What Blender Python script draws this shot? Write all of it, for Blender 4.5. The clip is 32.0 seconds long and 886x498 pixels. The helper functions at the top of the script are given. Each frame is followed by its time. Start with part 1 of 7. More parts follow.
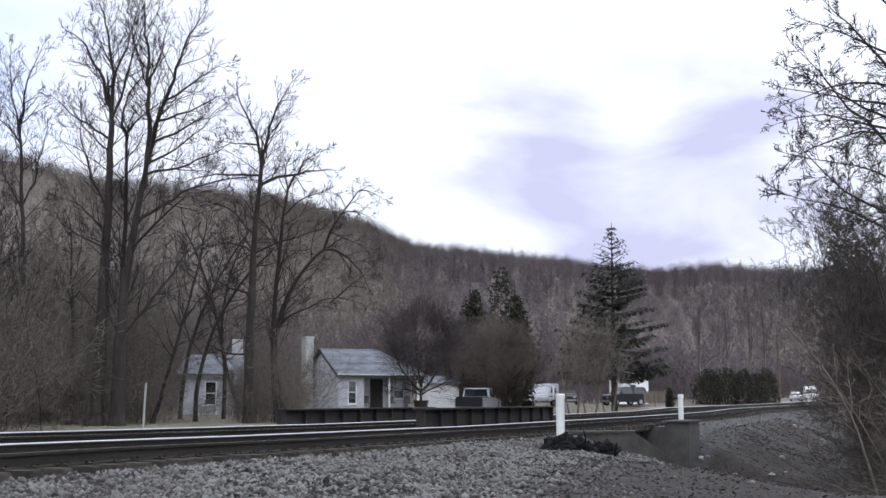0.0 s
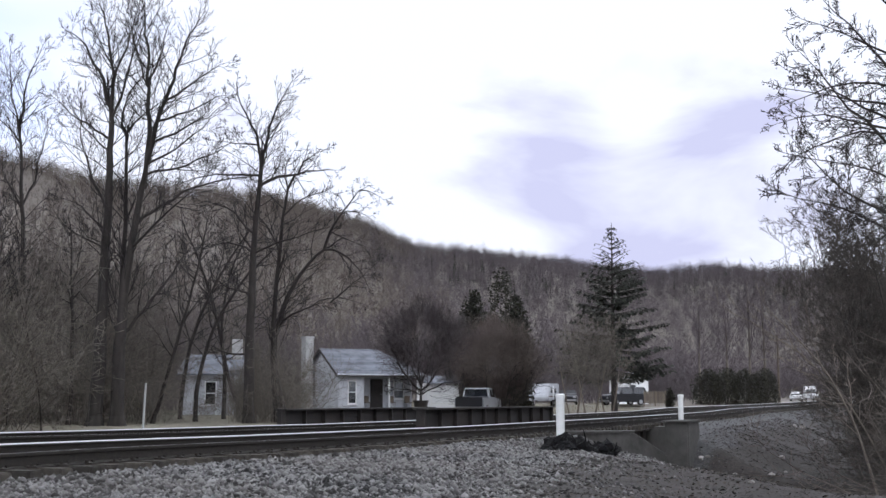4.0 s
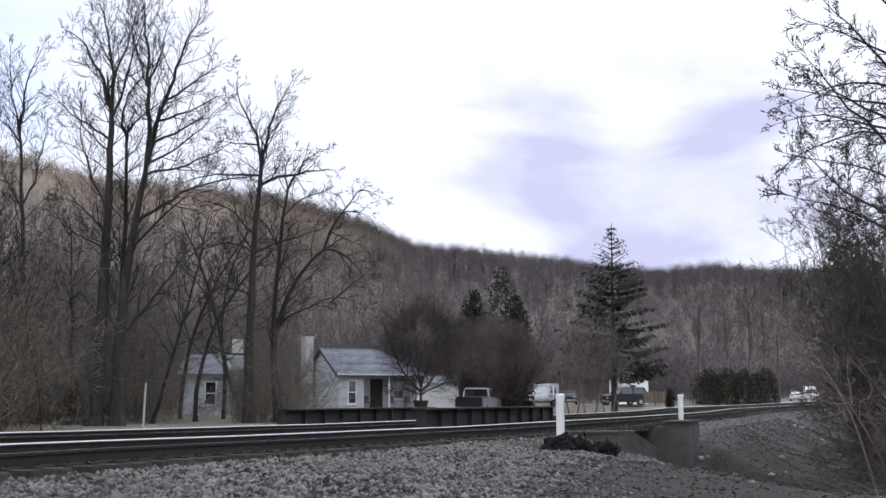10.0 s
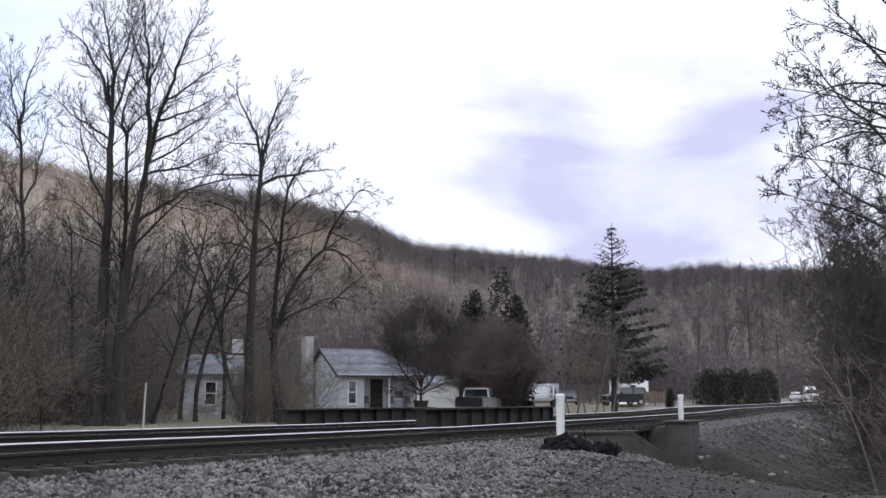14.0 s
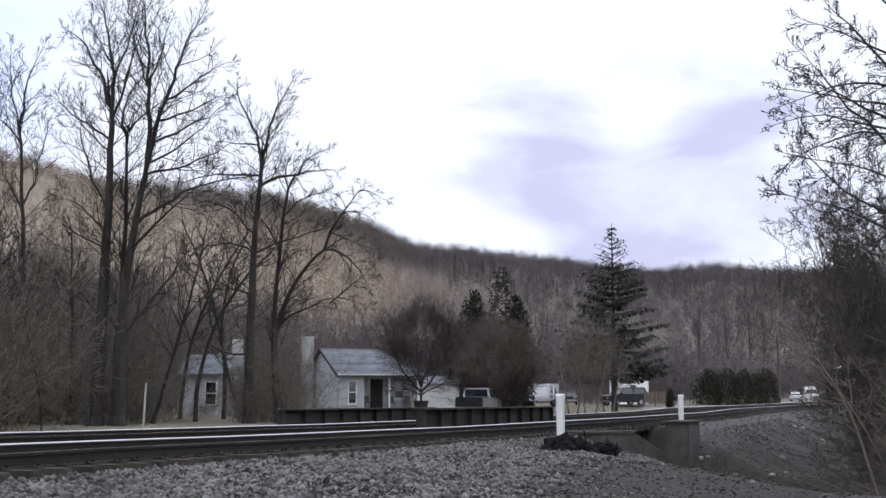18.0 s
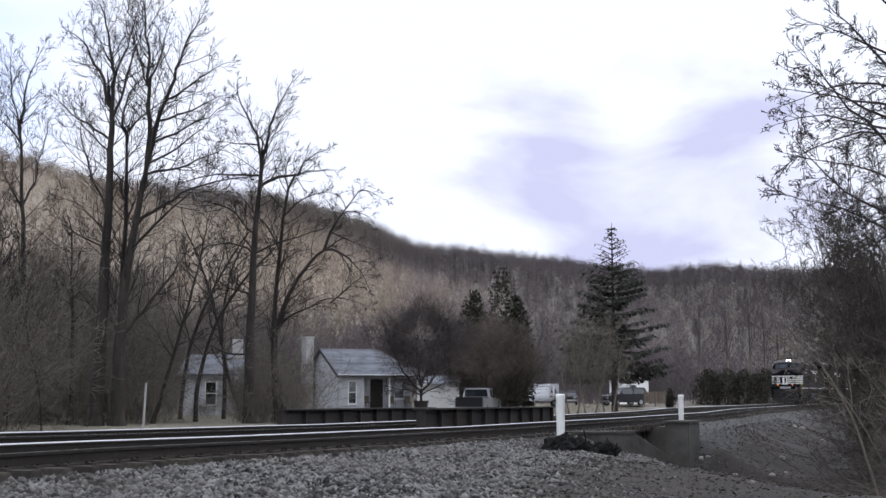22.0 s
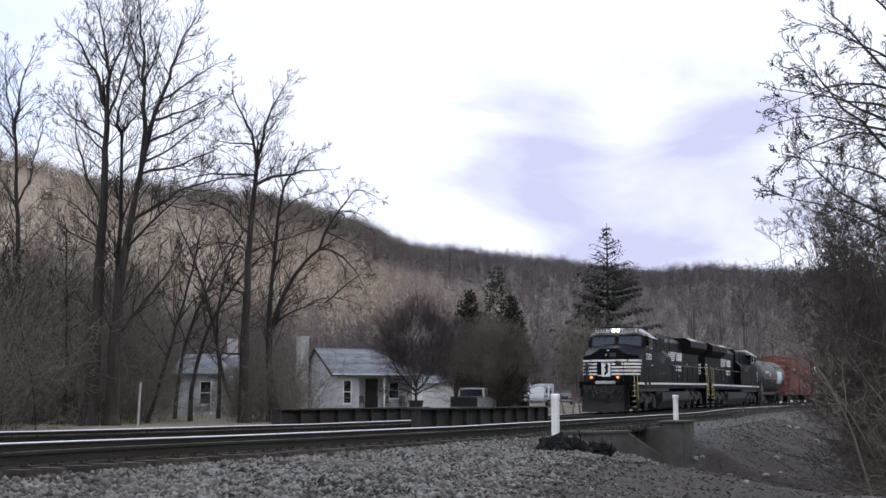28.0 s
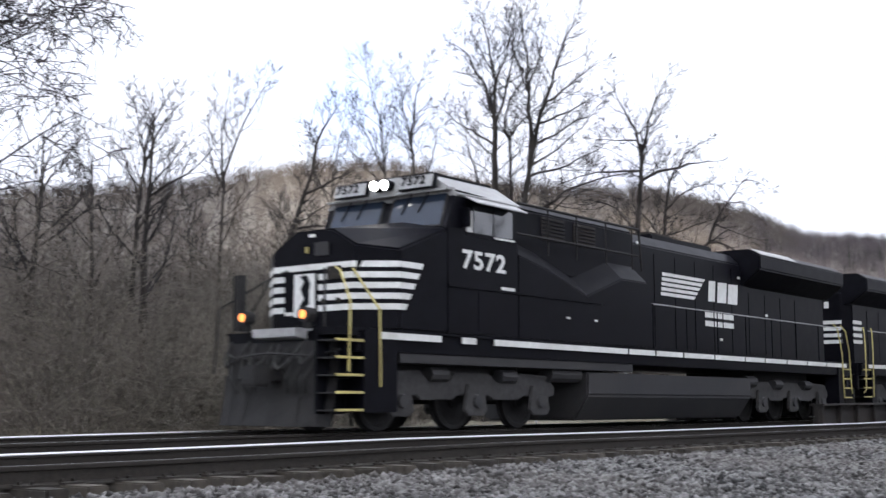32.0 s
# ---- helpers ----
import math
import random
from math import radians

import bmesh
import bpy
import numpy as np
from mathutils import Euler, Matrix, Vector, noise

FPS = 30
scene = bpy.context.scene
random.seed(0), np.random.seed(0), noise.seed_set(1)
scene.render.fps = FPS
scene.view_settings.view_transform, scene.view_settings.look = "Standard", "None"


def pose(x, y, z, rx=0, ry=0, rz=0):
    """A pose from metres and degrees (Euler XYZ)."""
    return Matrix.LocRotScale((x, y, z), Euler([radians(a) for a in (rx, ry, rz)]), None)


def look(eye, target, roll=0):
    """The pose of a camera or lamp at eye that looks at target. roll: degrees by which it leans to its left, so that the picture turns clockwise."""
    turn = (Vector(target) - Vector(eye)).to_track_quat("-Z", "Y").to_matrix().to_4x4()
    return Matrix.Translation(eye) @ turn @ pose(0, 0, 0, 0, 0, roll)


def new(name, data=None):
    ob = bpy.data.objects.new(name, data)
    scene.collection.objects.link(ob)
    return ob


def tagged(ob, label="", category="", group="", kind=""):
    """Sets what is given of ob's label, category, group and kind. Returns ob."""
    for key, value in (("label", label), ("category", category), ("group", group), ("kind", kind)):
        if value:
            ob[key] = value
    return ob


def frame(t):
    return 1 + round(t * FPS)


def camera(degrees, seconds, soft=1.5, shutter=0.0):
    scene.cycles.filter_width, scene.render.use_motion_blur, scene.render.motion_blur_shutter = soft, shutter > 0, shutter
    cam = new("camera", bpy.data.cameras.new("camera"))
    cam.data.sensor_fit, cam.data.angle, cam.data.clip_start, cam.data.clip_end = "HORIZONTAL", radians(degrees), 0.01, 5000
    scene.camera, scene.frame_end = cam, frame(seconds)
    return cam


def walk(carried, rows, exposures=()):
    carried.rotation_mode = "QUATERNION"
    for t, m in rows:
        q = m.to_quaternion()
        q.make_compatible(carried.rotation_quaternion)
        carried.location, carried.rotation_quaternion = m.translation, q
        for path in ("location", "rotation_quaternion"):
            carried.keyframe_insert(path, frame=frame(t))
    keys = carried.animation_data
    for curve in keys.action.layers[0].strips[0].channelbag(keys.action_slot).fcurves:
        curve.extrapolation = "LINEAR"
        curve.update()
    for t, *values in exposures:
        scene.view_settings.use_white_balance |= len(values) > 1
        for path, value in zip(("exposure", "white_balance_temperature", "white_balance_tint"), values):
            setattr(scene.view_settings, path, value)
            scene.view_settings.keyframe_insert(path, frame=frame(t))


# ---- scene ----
EYE = Vector((0.0, 0.0, 0.57))


def aim(yaw, tilt, lean):
    a, b = radians(yaw), radians(tilt)
    return look(EYE, EYE + Vector((math.sin(a) * math.cos(b), math.cos(a) * math.cos(b), math.sin(b))), lean)


# a tripod that stands still, is touched, then pans left after the train
cam = camera(39.23, 32.0, soft=1.45, shutter=0.35)
walk(cam, [(t, aim(*q)) for t, *q in (
    (0.0, 0.0, 6.966, -0.09), (12.0, 0.0, 6.968, -0.08), (25.5, -0.006, 6.976, -0.05), (26.5, 0.11, 6.955, -0.02),
    (27.5, 0.226, 6.936, 0.0), (28.0, 0.216, 6.964, -0.01), (28.5, 0.24, 6.969, -0.07), (29.0, 0.254, 6.974, -0.1),
    (29.25, 0.17, 6.976, -0.13), (29.5, -0.023, 6.979, -0.18), (29.6, -0.2, 6.979, -0.2), (29.7, -0.5, 6.978, -0.22), (29.8, -0.95, 6.977, -0.24),
    (29.9, -1.52, 6.976, -0.26), (30.0, -2.005, 6.975, -0.27), (30.2, -2.3, 6.972, -0.26), (30.5, -2.465, 6.968, -0.24),
    (31.0, -2.585, 6.962, -0.2), (31.1, -2.84, 6.95, -0.22), (31.2, -3.46, 6.93, -0.26), (31.3, -4.7, 6.9, -0.32),
    (31.4, -6.42, 6.885, -0.38), (31.5, -8.76, 6.88, -0.42), (31.6, -11.25, 6.86, -0.4), (31.7, -13.45, 6.85, -0.36),
    (31.8, -15.3, 6.84, -0.3), (31.9, -16.65, 6.835, -0.26), (32.0, -17.67, 6.83, -0.24))],
     exposures=[(0.0, 0.0, 6330, 10.5), (31.0, 0.0, 6330, 10.5), (31.4, 0.12, 6330, 10.5), (32.0, 0.40, 6330, 10.5)])

# ---- light ----
world = bpy.data.worlds.new("overcast_sky")
scene.world = world
world.use_nodes = True
SUN_EL, SUN_ROT = radians(32), radians(160)
wn, wl = world.node_tree.nodes, world.node_tree.links
bg = wn["Background"]
sky = wn.new("ShaderNodeTexSky")
sky.sky_type = "NISHITA"
sky.sun_disc = False
sky.sun_elevation, sky.sun_rotation = SUN_EL, SUN_ROT


def wnode(kind, **values):
    nd = wn.new(kind)
    for k, v in values.items():
        nd.inputs[k].default_value = v
    return nd


# broken cloud: a bright white deck with lilac-grey bellies and a few blue gaps
tc = wn.new("ShaderNodeTexCoord")
flat = wnode("ShaderNodeVectorMath")
flat.operation = "MULTIPLY"
flat.inputs[1].default_value = (1.0, 1.0, 2.2)
wl.new(tc.outputs["Generated"], flat.inputs[0])
puff = wnode("ShaderNodeTexNoise", Scale=6.0, Detail=5.0, Roughness=0.5, Distortion=0.4)
wl.new(flat.outputs[0], puff.inputs["Vector"])
bellies = []
for way, wide, deep in (((0.215, 0.988, 0.155), 0.17, 0.27), ((0.11, 0.989, 0.150), 0.12, 0.17), ((0.085, 0.978, 0.235), 0.14, 0.17), ((0.25, 0.982, 0.205), 0.11, 0.12), ((0.15, 0.981, 0.205), 0.07, -0.2)):
    belly = wnode("ShaderNodeVectorMath")
    belly.operation = "DISTANCE"
    wl.new(tc.outputs["Generated"], belly.inputs[0])
    belly.inputs[1].default_value = Vector(way).normalized()
    near = wnode("ShaderNodeMapRange", **{"From Min": 0.0, "From Max": wide, "To Min": deep, "To Max": 0.0})
    near.interpolation_type = "SMOOTHSTEP"
    wl.new(belly.outputs["Value"], near.inputs["Value"])
    bellies.append(near)
near = bellies[0]
for k in bellies[1:]:
    su = wnode("ShaderNodeMath")
    wl.new(near.outputs[0], su.inputs[0])
    wl.new(k.outputs[0], su.inputs[1])
    near = su
grey = wnode("ShaderNodeMath")
wl.new(puff.outputs["Fac"], grey.inputs[0])
wl.new(near.outputs[0], grey.inputs[1])
greyf = wnode("ShaderNodeMapRange", **{"From Min": 0.58, "From Max": 0.80})
wl.new(grey.outputs[0], greyf.inputs["Value"])
cloud = wn.new("ShaderNodeMix")
cloud.data_type = "RGBA"
cloud.inputs["A"].default_value, cloud.inputs["B"].default_value = (8.8, 9.1, 10.2, 1), (5.9, 6.0, 8.1, 1)
wl.new(greyf.outputs[0], cloud.inputs["Factor"])
gap = wnode("ShaderNodeVectorMath")
gap.operation = "DISTANCE"
wl.new(tc.outputs["Generated"], gap.inputs[0])
gap.inputs[1].default_value = Vector((-0.38, 0.94, 0.29)).normalized()
gapn = wnode("ShaderNodeMapRange", **{"From Min": 0.0, "From Max": 0.30, "To Min": 0.30, "To Max": -0.2})
wl.new(gap.outputs["Value"], gapn.inputs["Value"])
holes = wnode("ShaderNodeTexNoise", Scale=4.3, Detail=4.0, Roughness=0.5)
wl.new(flat.outputs[0], holes.inputs["Vector"])
hs = wnode("ShaderNodeMath")
wl.new(holes.outputs["Fac"], hs.inputs[0])
wl.new(gapn.outputs[0], hs.inputs[1])
holef = wnode("ShaderNodeMapRange", **{"From Min": 0.56, "From Max": 0.86, "To Max": 0.68})
wl.new(hs.outputs[0], holef.inputs["Value"])
blue = wn.new("ShaderNodeMix")
blue.data_type, blue.blend_type = "RGBA", "ADD"
blue.inputs["Factor"].default_value = 1.0
wl.new(sky.outputs[0], blue.inputs["A"])
blue.inputs["B"].default_value = (3.5, 4.0, 6.8, 1)
total = wn.new("ShaderNodeMix")
total.data_type = "RGBA"
wl.new(holef.outputs[0], total.inputs["Factor"])
wl.new(cloud.outputs["Result"], total.inputs["A"])
wl.new(blue.outputs["Result"], total.inputs["B"])
wl.new(total.outputs["Result"], bg.inputs[0])
bg.inputs[1].default_value = 0.115
sun_data = bpy.data.lights.new("sun", "SUN")
sun_data.energy, sun_data.angle, sun_data.color = 5.0, radians(1.5), (1.0, 0.93, 0.82)
SUN_WAY = Vector((math.sin(SUN_ROT) * math.cos(SUN_EL), math.cos(SUN_ROT) * math.cos(SUN_EL), math.sin(SUN_EL)))
sun = new("sun", sun_data)
sun.matrix_world = look((0, 0, 50), Vector((0, 0, 50)) - SUN_WAY)
scene.view_settings.exposure = 0.0

# ---- materials ----
def surface(name, low, high, rough=0.8, metal=0.0, grain=4.0, stain=0.35, dirt=None, bump=0.0, bump_scale=30.0, spec=0.5, vary=0.0, island=False, coords="Object", stretch=None):
    """A surface between two colours by fine grain, with broad stains, an optional dirt colour and fine relief."""
    m = bpy.data.materials.new(name)
    m.use_nodes = True
    n, l = m.node_tree.nodes, m.node_tree.links
    b = n["Principled BSDF"]
    tc = n.new("ShaderNodeTexCoord")
    vec = tc.outputs[coords]
    if stretch:
        mp = n.new("ShaderNodeMapping")
        mp.inputs["Scale"].default_value = stretch
        l.new(vec, mp.inputs[0])
        vec = mp.outputs[0]
    fine = n.new("ShaderNodeTexNoise")
    fine.inputs["Scale"].default_value, fine.inputs["Detail"].default_value, fine.inputs["Roughness"].default_value = grain, 6, 0.65
    l.new(vec, fine.inputs["Vector"])
    mix = n.new("ShaderNodeMix")
    mix.data_type = "RGBA"
    mix.inputs["A"].default_value, mix.inputs["B"].default_value = (*low, 1), (*high, 1)
    ramp = n.new("ShaderNodeMapRange")
    ramp.inputs["From Min"].default_value, ramp.inputs["From Max"].default_value = 0.32, 0.68
    l.new(fine.outputs["Fac"], ramp.inputs["Value"])
    fac = ramp.outputs[0]
    if vary:
        one = n.new("ShaderNodeNewGeometry").outputs["Random Per Island"] if island else n.new("ShaderNodeObjectInfo").outputs["Random"]
        ce = n.new("ShaderNodeMath")
        ce.operation = "MULTIPLY_ADD"
        l.new(one, ce.inputs[0])
        ce.inputs[1].default_value, ce.inputs[2].default_value = 2 * vary, -vary
        ad = n.new("ShaderNodeMath")
        ad.operation, ad.use_clamp = "ADD", True
        l.new(fac, ad.inputs[0])
        l.new(ce.outputs[0], ad.inputs[1])
        fac = ad.outputs[0]
    l.new(fac, mix.inputs["Factor"])
    col = mix.outputs["Result"]
    broad = n.new("ShaderNodeTexNoise")
    broad.inputs["Scale"].default_value, broad.inputs["Detail"].default_value = grain * 0.13, 4
    l.new(vec, broad.inputs["Vector"])
    br = n.new("ShaderNodeMapRange")
    br.inputs["From Min"].default_value, br.inputs["From Max"].default_value = 0.4, 0.7
    br.inputs["To Max"].default_value = stain
    l.new(broad.outputs["Fac"], br.inputs["Value"])
    m2 = n.new("ShaderNodeMix")
    m2.data_type = "RGBA"
    l.new(br.outputs[0], m2.inputs["Factor"])
    l.new(col, m2.inputs["A"])
    m2.inputs["B"].default_value = (*(dirt or tuple(c * 0.55 for c in low)), 1)
    l.new(m2.outputs["Result"], b.inputs["Base Color"])
    rr = n.new("ShaderNodeMapRange")
    rr.inputs["To Min"].default_value, rr.inputs["To Max"].default_value = max(0.03, rough - 0.1), min(1, rough + 0.12)
    l.new(fine.outputs["Fac"], rr.inputs["Value"])
    l.new(rr.outputs[0], b.inputs["Roughness"])
    b.inputs["Metallic"].default_value = metal
    b.inputs["Specular IOR Level"].default_value = spec
    if bump:
        bn = n.new("ShaderNodeTexNoise")
        bn.inputs["Scale"].default_value, bn.inputs["Detail"].default_value = bump_scale, 5
        l.new(vec, bn.inputs["Vector"])
        bp = n.new("ShaderNodeBump")
        bp.inputs["Strength"].default_value, bp.inputs["Distance"].default_value = bump, 0.02
        l.new(bn.outputs["Fac"], bp.inputs["Height"])
        l.new(bp.outputs[0], b.inputs["Normal"])
    return m


def glow(name, col, power):
    m = bpy.data.materials.new(name)
    m.use_nodes = True
    b = m.node_tree.nodes["Principled BSDF"]
    b.inputs["Base Color"].default_value = (*col, 1)
    b.inputs["Emission Color"].default_value = (*col, 1)
    b.inputs["Emission Strength"].default_value = power
    return m


def pane(name, tint=(0.02, 0.024, 0.03)):
    m = bpy.data.materials.new(name)
    m.use_nodes = True
    b = m.node_tree.nodes["Principled BSDF"]
    b.inputs["Base Color"].default_value = (*tint, 1)
    b.inputs["Roughness"].default_value = 0.04
    b.inputs["Specular IOR Level"].default_value = 0.9
    b.inputs["Coat Weight"].default_value = 0.6
    b.inputs["Coat Roughness"].default_value = 0.02
    return m


BLACK = surface("black_loco_paint", (0.002, 0.002, 0.0036), (0.0055, 0.0055, 0.009), 0.42, 0, 3, 0.5, (0.009, 0.009, 0.012), 0.05, 12, spec=0.07)
GRIME = surface("grimy_grey_steel", (0.008, 0.0078, 0.0085), (0.026, 0.025, 0.0255), 0.8, 0.1, 9, 0.5, (0.02, 0.018, 0.018), 0.3, 20)
TANKGREY = surface("dusty_tank_paint", (0.013, 0.0135, 0.016), (0.026, 0.026, 0.029), 0.65, 0, 3, 0.4, (0.05, 0.046, 0.042), 0.05, 10)
PAINT_W = surface("white_paint_on_steel", (0.66, 0.66, 0.64), (0.82, 0.82, 0.8), 0.5, 0, 7, 0.3, (0.42, 0.39, 0.35))
ROOFGREY = surface("pale_grey_roof_paint", (0.3, 0.3, 0.3), (0.46, 0.46, 0.46), 0.55, 0, 6, 0.45, (0.18, 0.175, 0.17))
YELLOW = surface("worn_yellow_paint", (0.42, 0.35, 0.11), (0.58, 0.5, 0.2), 0.6, 0, 14, 0.5, (0.25, 0.2, 0.1))
RAILTOP = surface("polished_rail_steel", (0.74, 0.74, 0.75), (0.86, 0.86, 0.87), 0.3, 1.0, 3, 0.1)
RAILRUST = surface("rusty_rail_side", (0.013, 0.0112, 0.0095), (0.038, 0.032, 0.026), 0.9, 0.1, 14, 0.4, (0.03, 0.024, 0.02), 0.3, 40)
TIEWOOD = surface("weathered_creosote_wood", (0.026, 0.022, 0.018), (0.064, 0.054, 0.043), 0.9, 0, 8, 0.4, (0.03, 0.025, 0.022), 0.5, 25, vary=0.5)
STONE = surface("crushed_granite", (0.018, 0.0172, 0.017), (0.188, 0.182, 0.180), 0.9, 0, 1.5, 0.4, (0.12, 0.105, 0.093), 0.4, 60, vary=0.65, island=True)
CONCRETE = surface("stained_concrete", (0.05, 0.048, 0.044), (0.115, 0.11, 0.102), 0.9, 0, 2.2, 0.75, (0.06, 0.055, 0.05), 0.4, 14)
GIRDER = surface("black_rusting_girder_paint", (0.012, 0.011, 0.011), (0.030, 0.026, 0.024), 0.7, 0.1, 4, 0.45, (0.055, 0.038, 0.028), 0.2, 18)
POSTW = surface("white_post_paint", (0.66, 0.66, 0.65), (0.78, 0.78, 0.77), 0.5, 0, 8, 0.3, (0.6, 0.59, 0.55))
CHAR = surface("charred_black_litter", (0.003, 0.003, 0.004), (0.012, 0.0115, 0.012), 0.85, 0, 9, 0.3, None, 0.7, 18, spec=0.2, vary=0.5, island=True)
TRUCKGREY = surface("dusty_cast_truck_frames", (0.022, 0.0215, 0.0225), (0.058, 0.056, 0.056), 0.85, 0, 7, 0.5, (0.03, 0.028, 0.027), 0.3, 20)
DEBRIS = surface("dead_leaves_and_chips", (0.016, 0.014, 0.013), (0.07, 0.057, 0.047), 0.95, 0, 1, 0.2, vary=0.6, island=True)
OAKLEAF = surface("fallen_oak_leaves", (0.075, 0.05, 0.036), (0.19, 0.135, 0.1), 0.9, 0, 1, 0.3, vary=0.5, island=True)
BARK = surface("grey_brown_bark", (0.016, 0.013, 0.0125), (0.050, 0.041, 0.037), 0.95, 0, 5, 0.4, (0.03, 0.03, 0.022), 0.7, 14, stretch=(1, 1, 0.25))
TWIG = surface("dark_twigs", (0.011, 0.009, 0.010), (0.028, 0.022, 0.022), 0.95, 0, 2, 0.2)
BRUSHTWIG = surface("grey_brown_brush_stems", (0.075, 0.065, 0.056), (0.185, 0.160, 0.134), 0.95, 0, 0.6, 0.4, (0.085, 0.079, 0.058), vary=0.45, island=True)
PALETWIG = surface("pale_sapling_bark", (0.13, 0.105, 0.085), (0.22, 0.185, 0.155), 0.95, 0, 4, 0.3)
# bark tones hold light too: west lifted towards sunlit tan, east mauve for haze
HILLTWIG = surface("far_oak_bark_sun_tone", (0.120, 0.100, 0.084), (0.158, 0.133, 0.112), 0.95, 0, 0.02, 0.35, (0.105, 0.087, 0.076), vary=0.2, island=True)
EASTTWIG = surface("far_woods_bark_haze_tone", (0.094, 0.079, 0.084), (0.130, 0.110, 0.116), 0.95, 0, 0.02, 0.35, (0.078, 0.064, 0.069), vary=0.2, island=True)
NEEDLE = surface("dark_spruce_needles", (0.011, 0.014, 0.010), (0.028, 0.032, 0.022), 0.9, 0, 1.5, 0.4, (0.03, 0.03, 0.018), vary=0.5, island=True)
YEW = surface("dark_yew_foliage", (0.011, 0.013, 0.008), (0.028, 0.028, 0.016), 0.9, 0, 1.5, 0.4, (0.04, 0.032, 0.018), vary=0.5, island=True)
BRUSHDARK = surface("brown_bank_brush_stems", (0.066, 0.056, 0.049), (0.165, 0.140, 0.120), 0.95, 0, 0.6, 0.3, vary=0.5, island=True)
BANKTWIG = surface("dark_bank_shrub_bark", (0.042, 0.036, 0.032), (0.105, 0.09, 0.078), 0.95, 0, 0.8, 0.3, vary=0.4, island=True)
DRYGRASS = surface("dry_winter_grass", (0.10, 0.085, 0.06), (0.24, 0.205, 0.15), 0.95, 0, 2, 0.4, (0.1, 0.1, 0.05), vary=0.6, island=True)
SIDING = surface("white_clapboard", (0.36, 0.37, 0.40), (0.49, 0.50, 0.535), 0.7, 0, 2, 0.4, (0.27, 0.27, 0.28))
SHINGLE = surface("grey_blue_asphalt_shingle", (0.07, 0.077, 0.092), (0.19, 0.203, 0.235), 0.85, 0, 1.3, 0.45, (0.12, 0.12, 0.13), 0.2, 30, vary=0.4)
TRIM = surface("white_trim_paint", (0.68, 0.68, 0.68), (0.8, 0.8, 0.8), 0.6, 0, 5, 0.2)
STONEWALL = surface("pale_chimney_masonry", (0.28, 0.275, 0.27), (0.45, 0.445, 0.44), 0.9, 0, 4, 0.4, (0.3, 0.29, 0.28), 0.3, 12)
GLASS = pane("window_glass")
WINDSHIELD = pane("windshield_glass", (0.03, 0.042, 0.065))
WINDSHIELD.node_tree.nodes["Principled BSDF"].inputs["Coat Weight"].default_value = 0.0
WINDSHIELD.node_tree.nodes["Principled BSDF"].inputs["Specular IOR Level"].default_value = 0.45
CARDARK = surface("dark_blue_car_paint", (0.005, 0.006, 0.01), (0.01, 0.011, 0.016), 0.3, 0.0, 2, 0.25, (0.04, 0.038, 0.036))
CARWHITE = surface("white_car_paint", (0.68, 0.68, 0.68), (0.78, 0.78, 0.78), 0.3, 0, 2, 0.2)
RUBBER = surface("tyre_rubber", (0.012, 0.012, 0.012), (0.025, 0.025, 0.025), 0.9, 0, 10, 0.3)
CHROME = surface("dull_steel_rim", (0.4, 0.4, 0.41), (0.55, 0.55, 0.56), 0.35, 0.9, 5, 0.3)
BOXRED = surface("boxcar_red_paint", (0.13, 0.032, 0.024), (0.20, 0.052, 0.038), 0.7, 0, 1.2, 0.5, (0.12, 0.045, 0.035), 0.05, 6)
BOXMAROON = surface("faded_maroon_paint", (0.065, 0.028, 0.024), (0.11, 0.05, 0.042), 0.75, 0, 1.2, 0.6, (0.13, 0.10, 0.085), 0.05, 6)
CARBLACK = surface("tank_car_black_paint", (0.022, 0.022, 0.024), (0.045, 0.044, 0.045), 0.5, 0, 2, 0.5, (0.085, 0.08, 0.074))
PATCHBLUE = surface("pale_blue_patch_paint", (0.45, 0.56, 0.6), (0.58, 0.68, 0.72), 0.6, 0, 3, 0.2)
WOODFENCE = surface("weathered_fence_wood", (0.10, 0.08, 0.062), (0.17, 0.14, 0.11), 0.9, 0, 3, 0.4, None, 0.3, 20, vary=0.4)
HEAD = glow("lit_headlight", (1.0, 0.95, 0.88), 26)
DITCH = glow("lit_ditch_light", (1.0, 0.3, 0.07), 1.6)


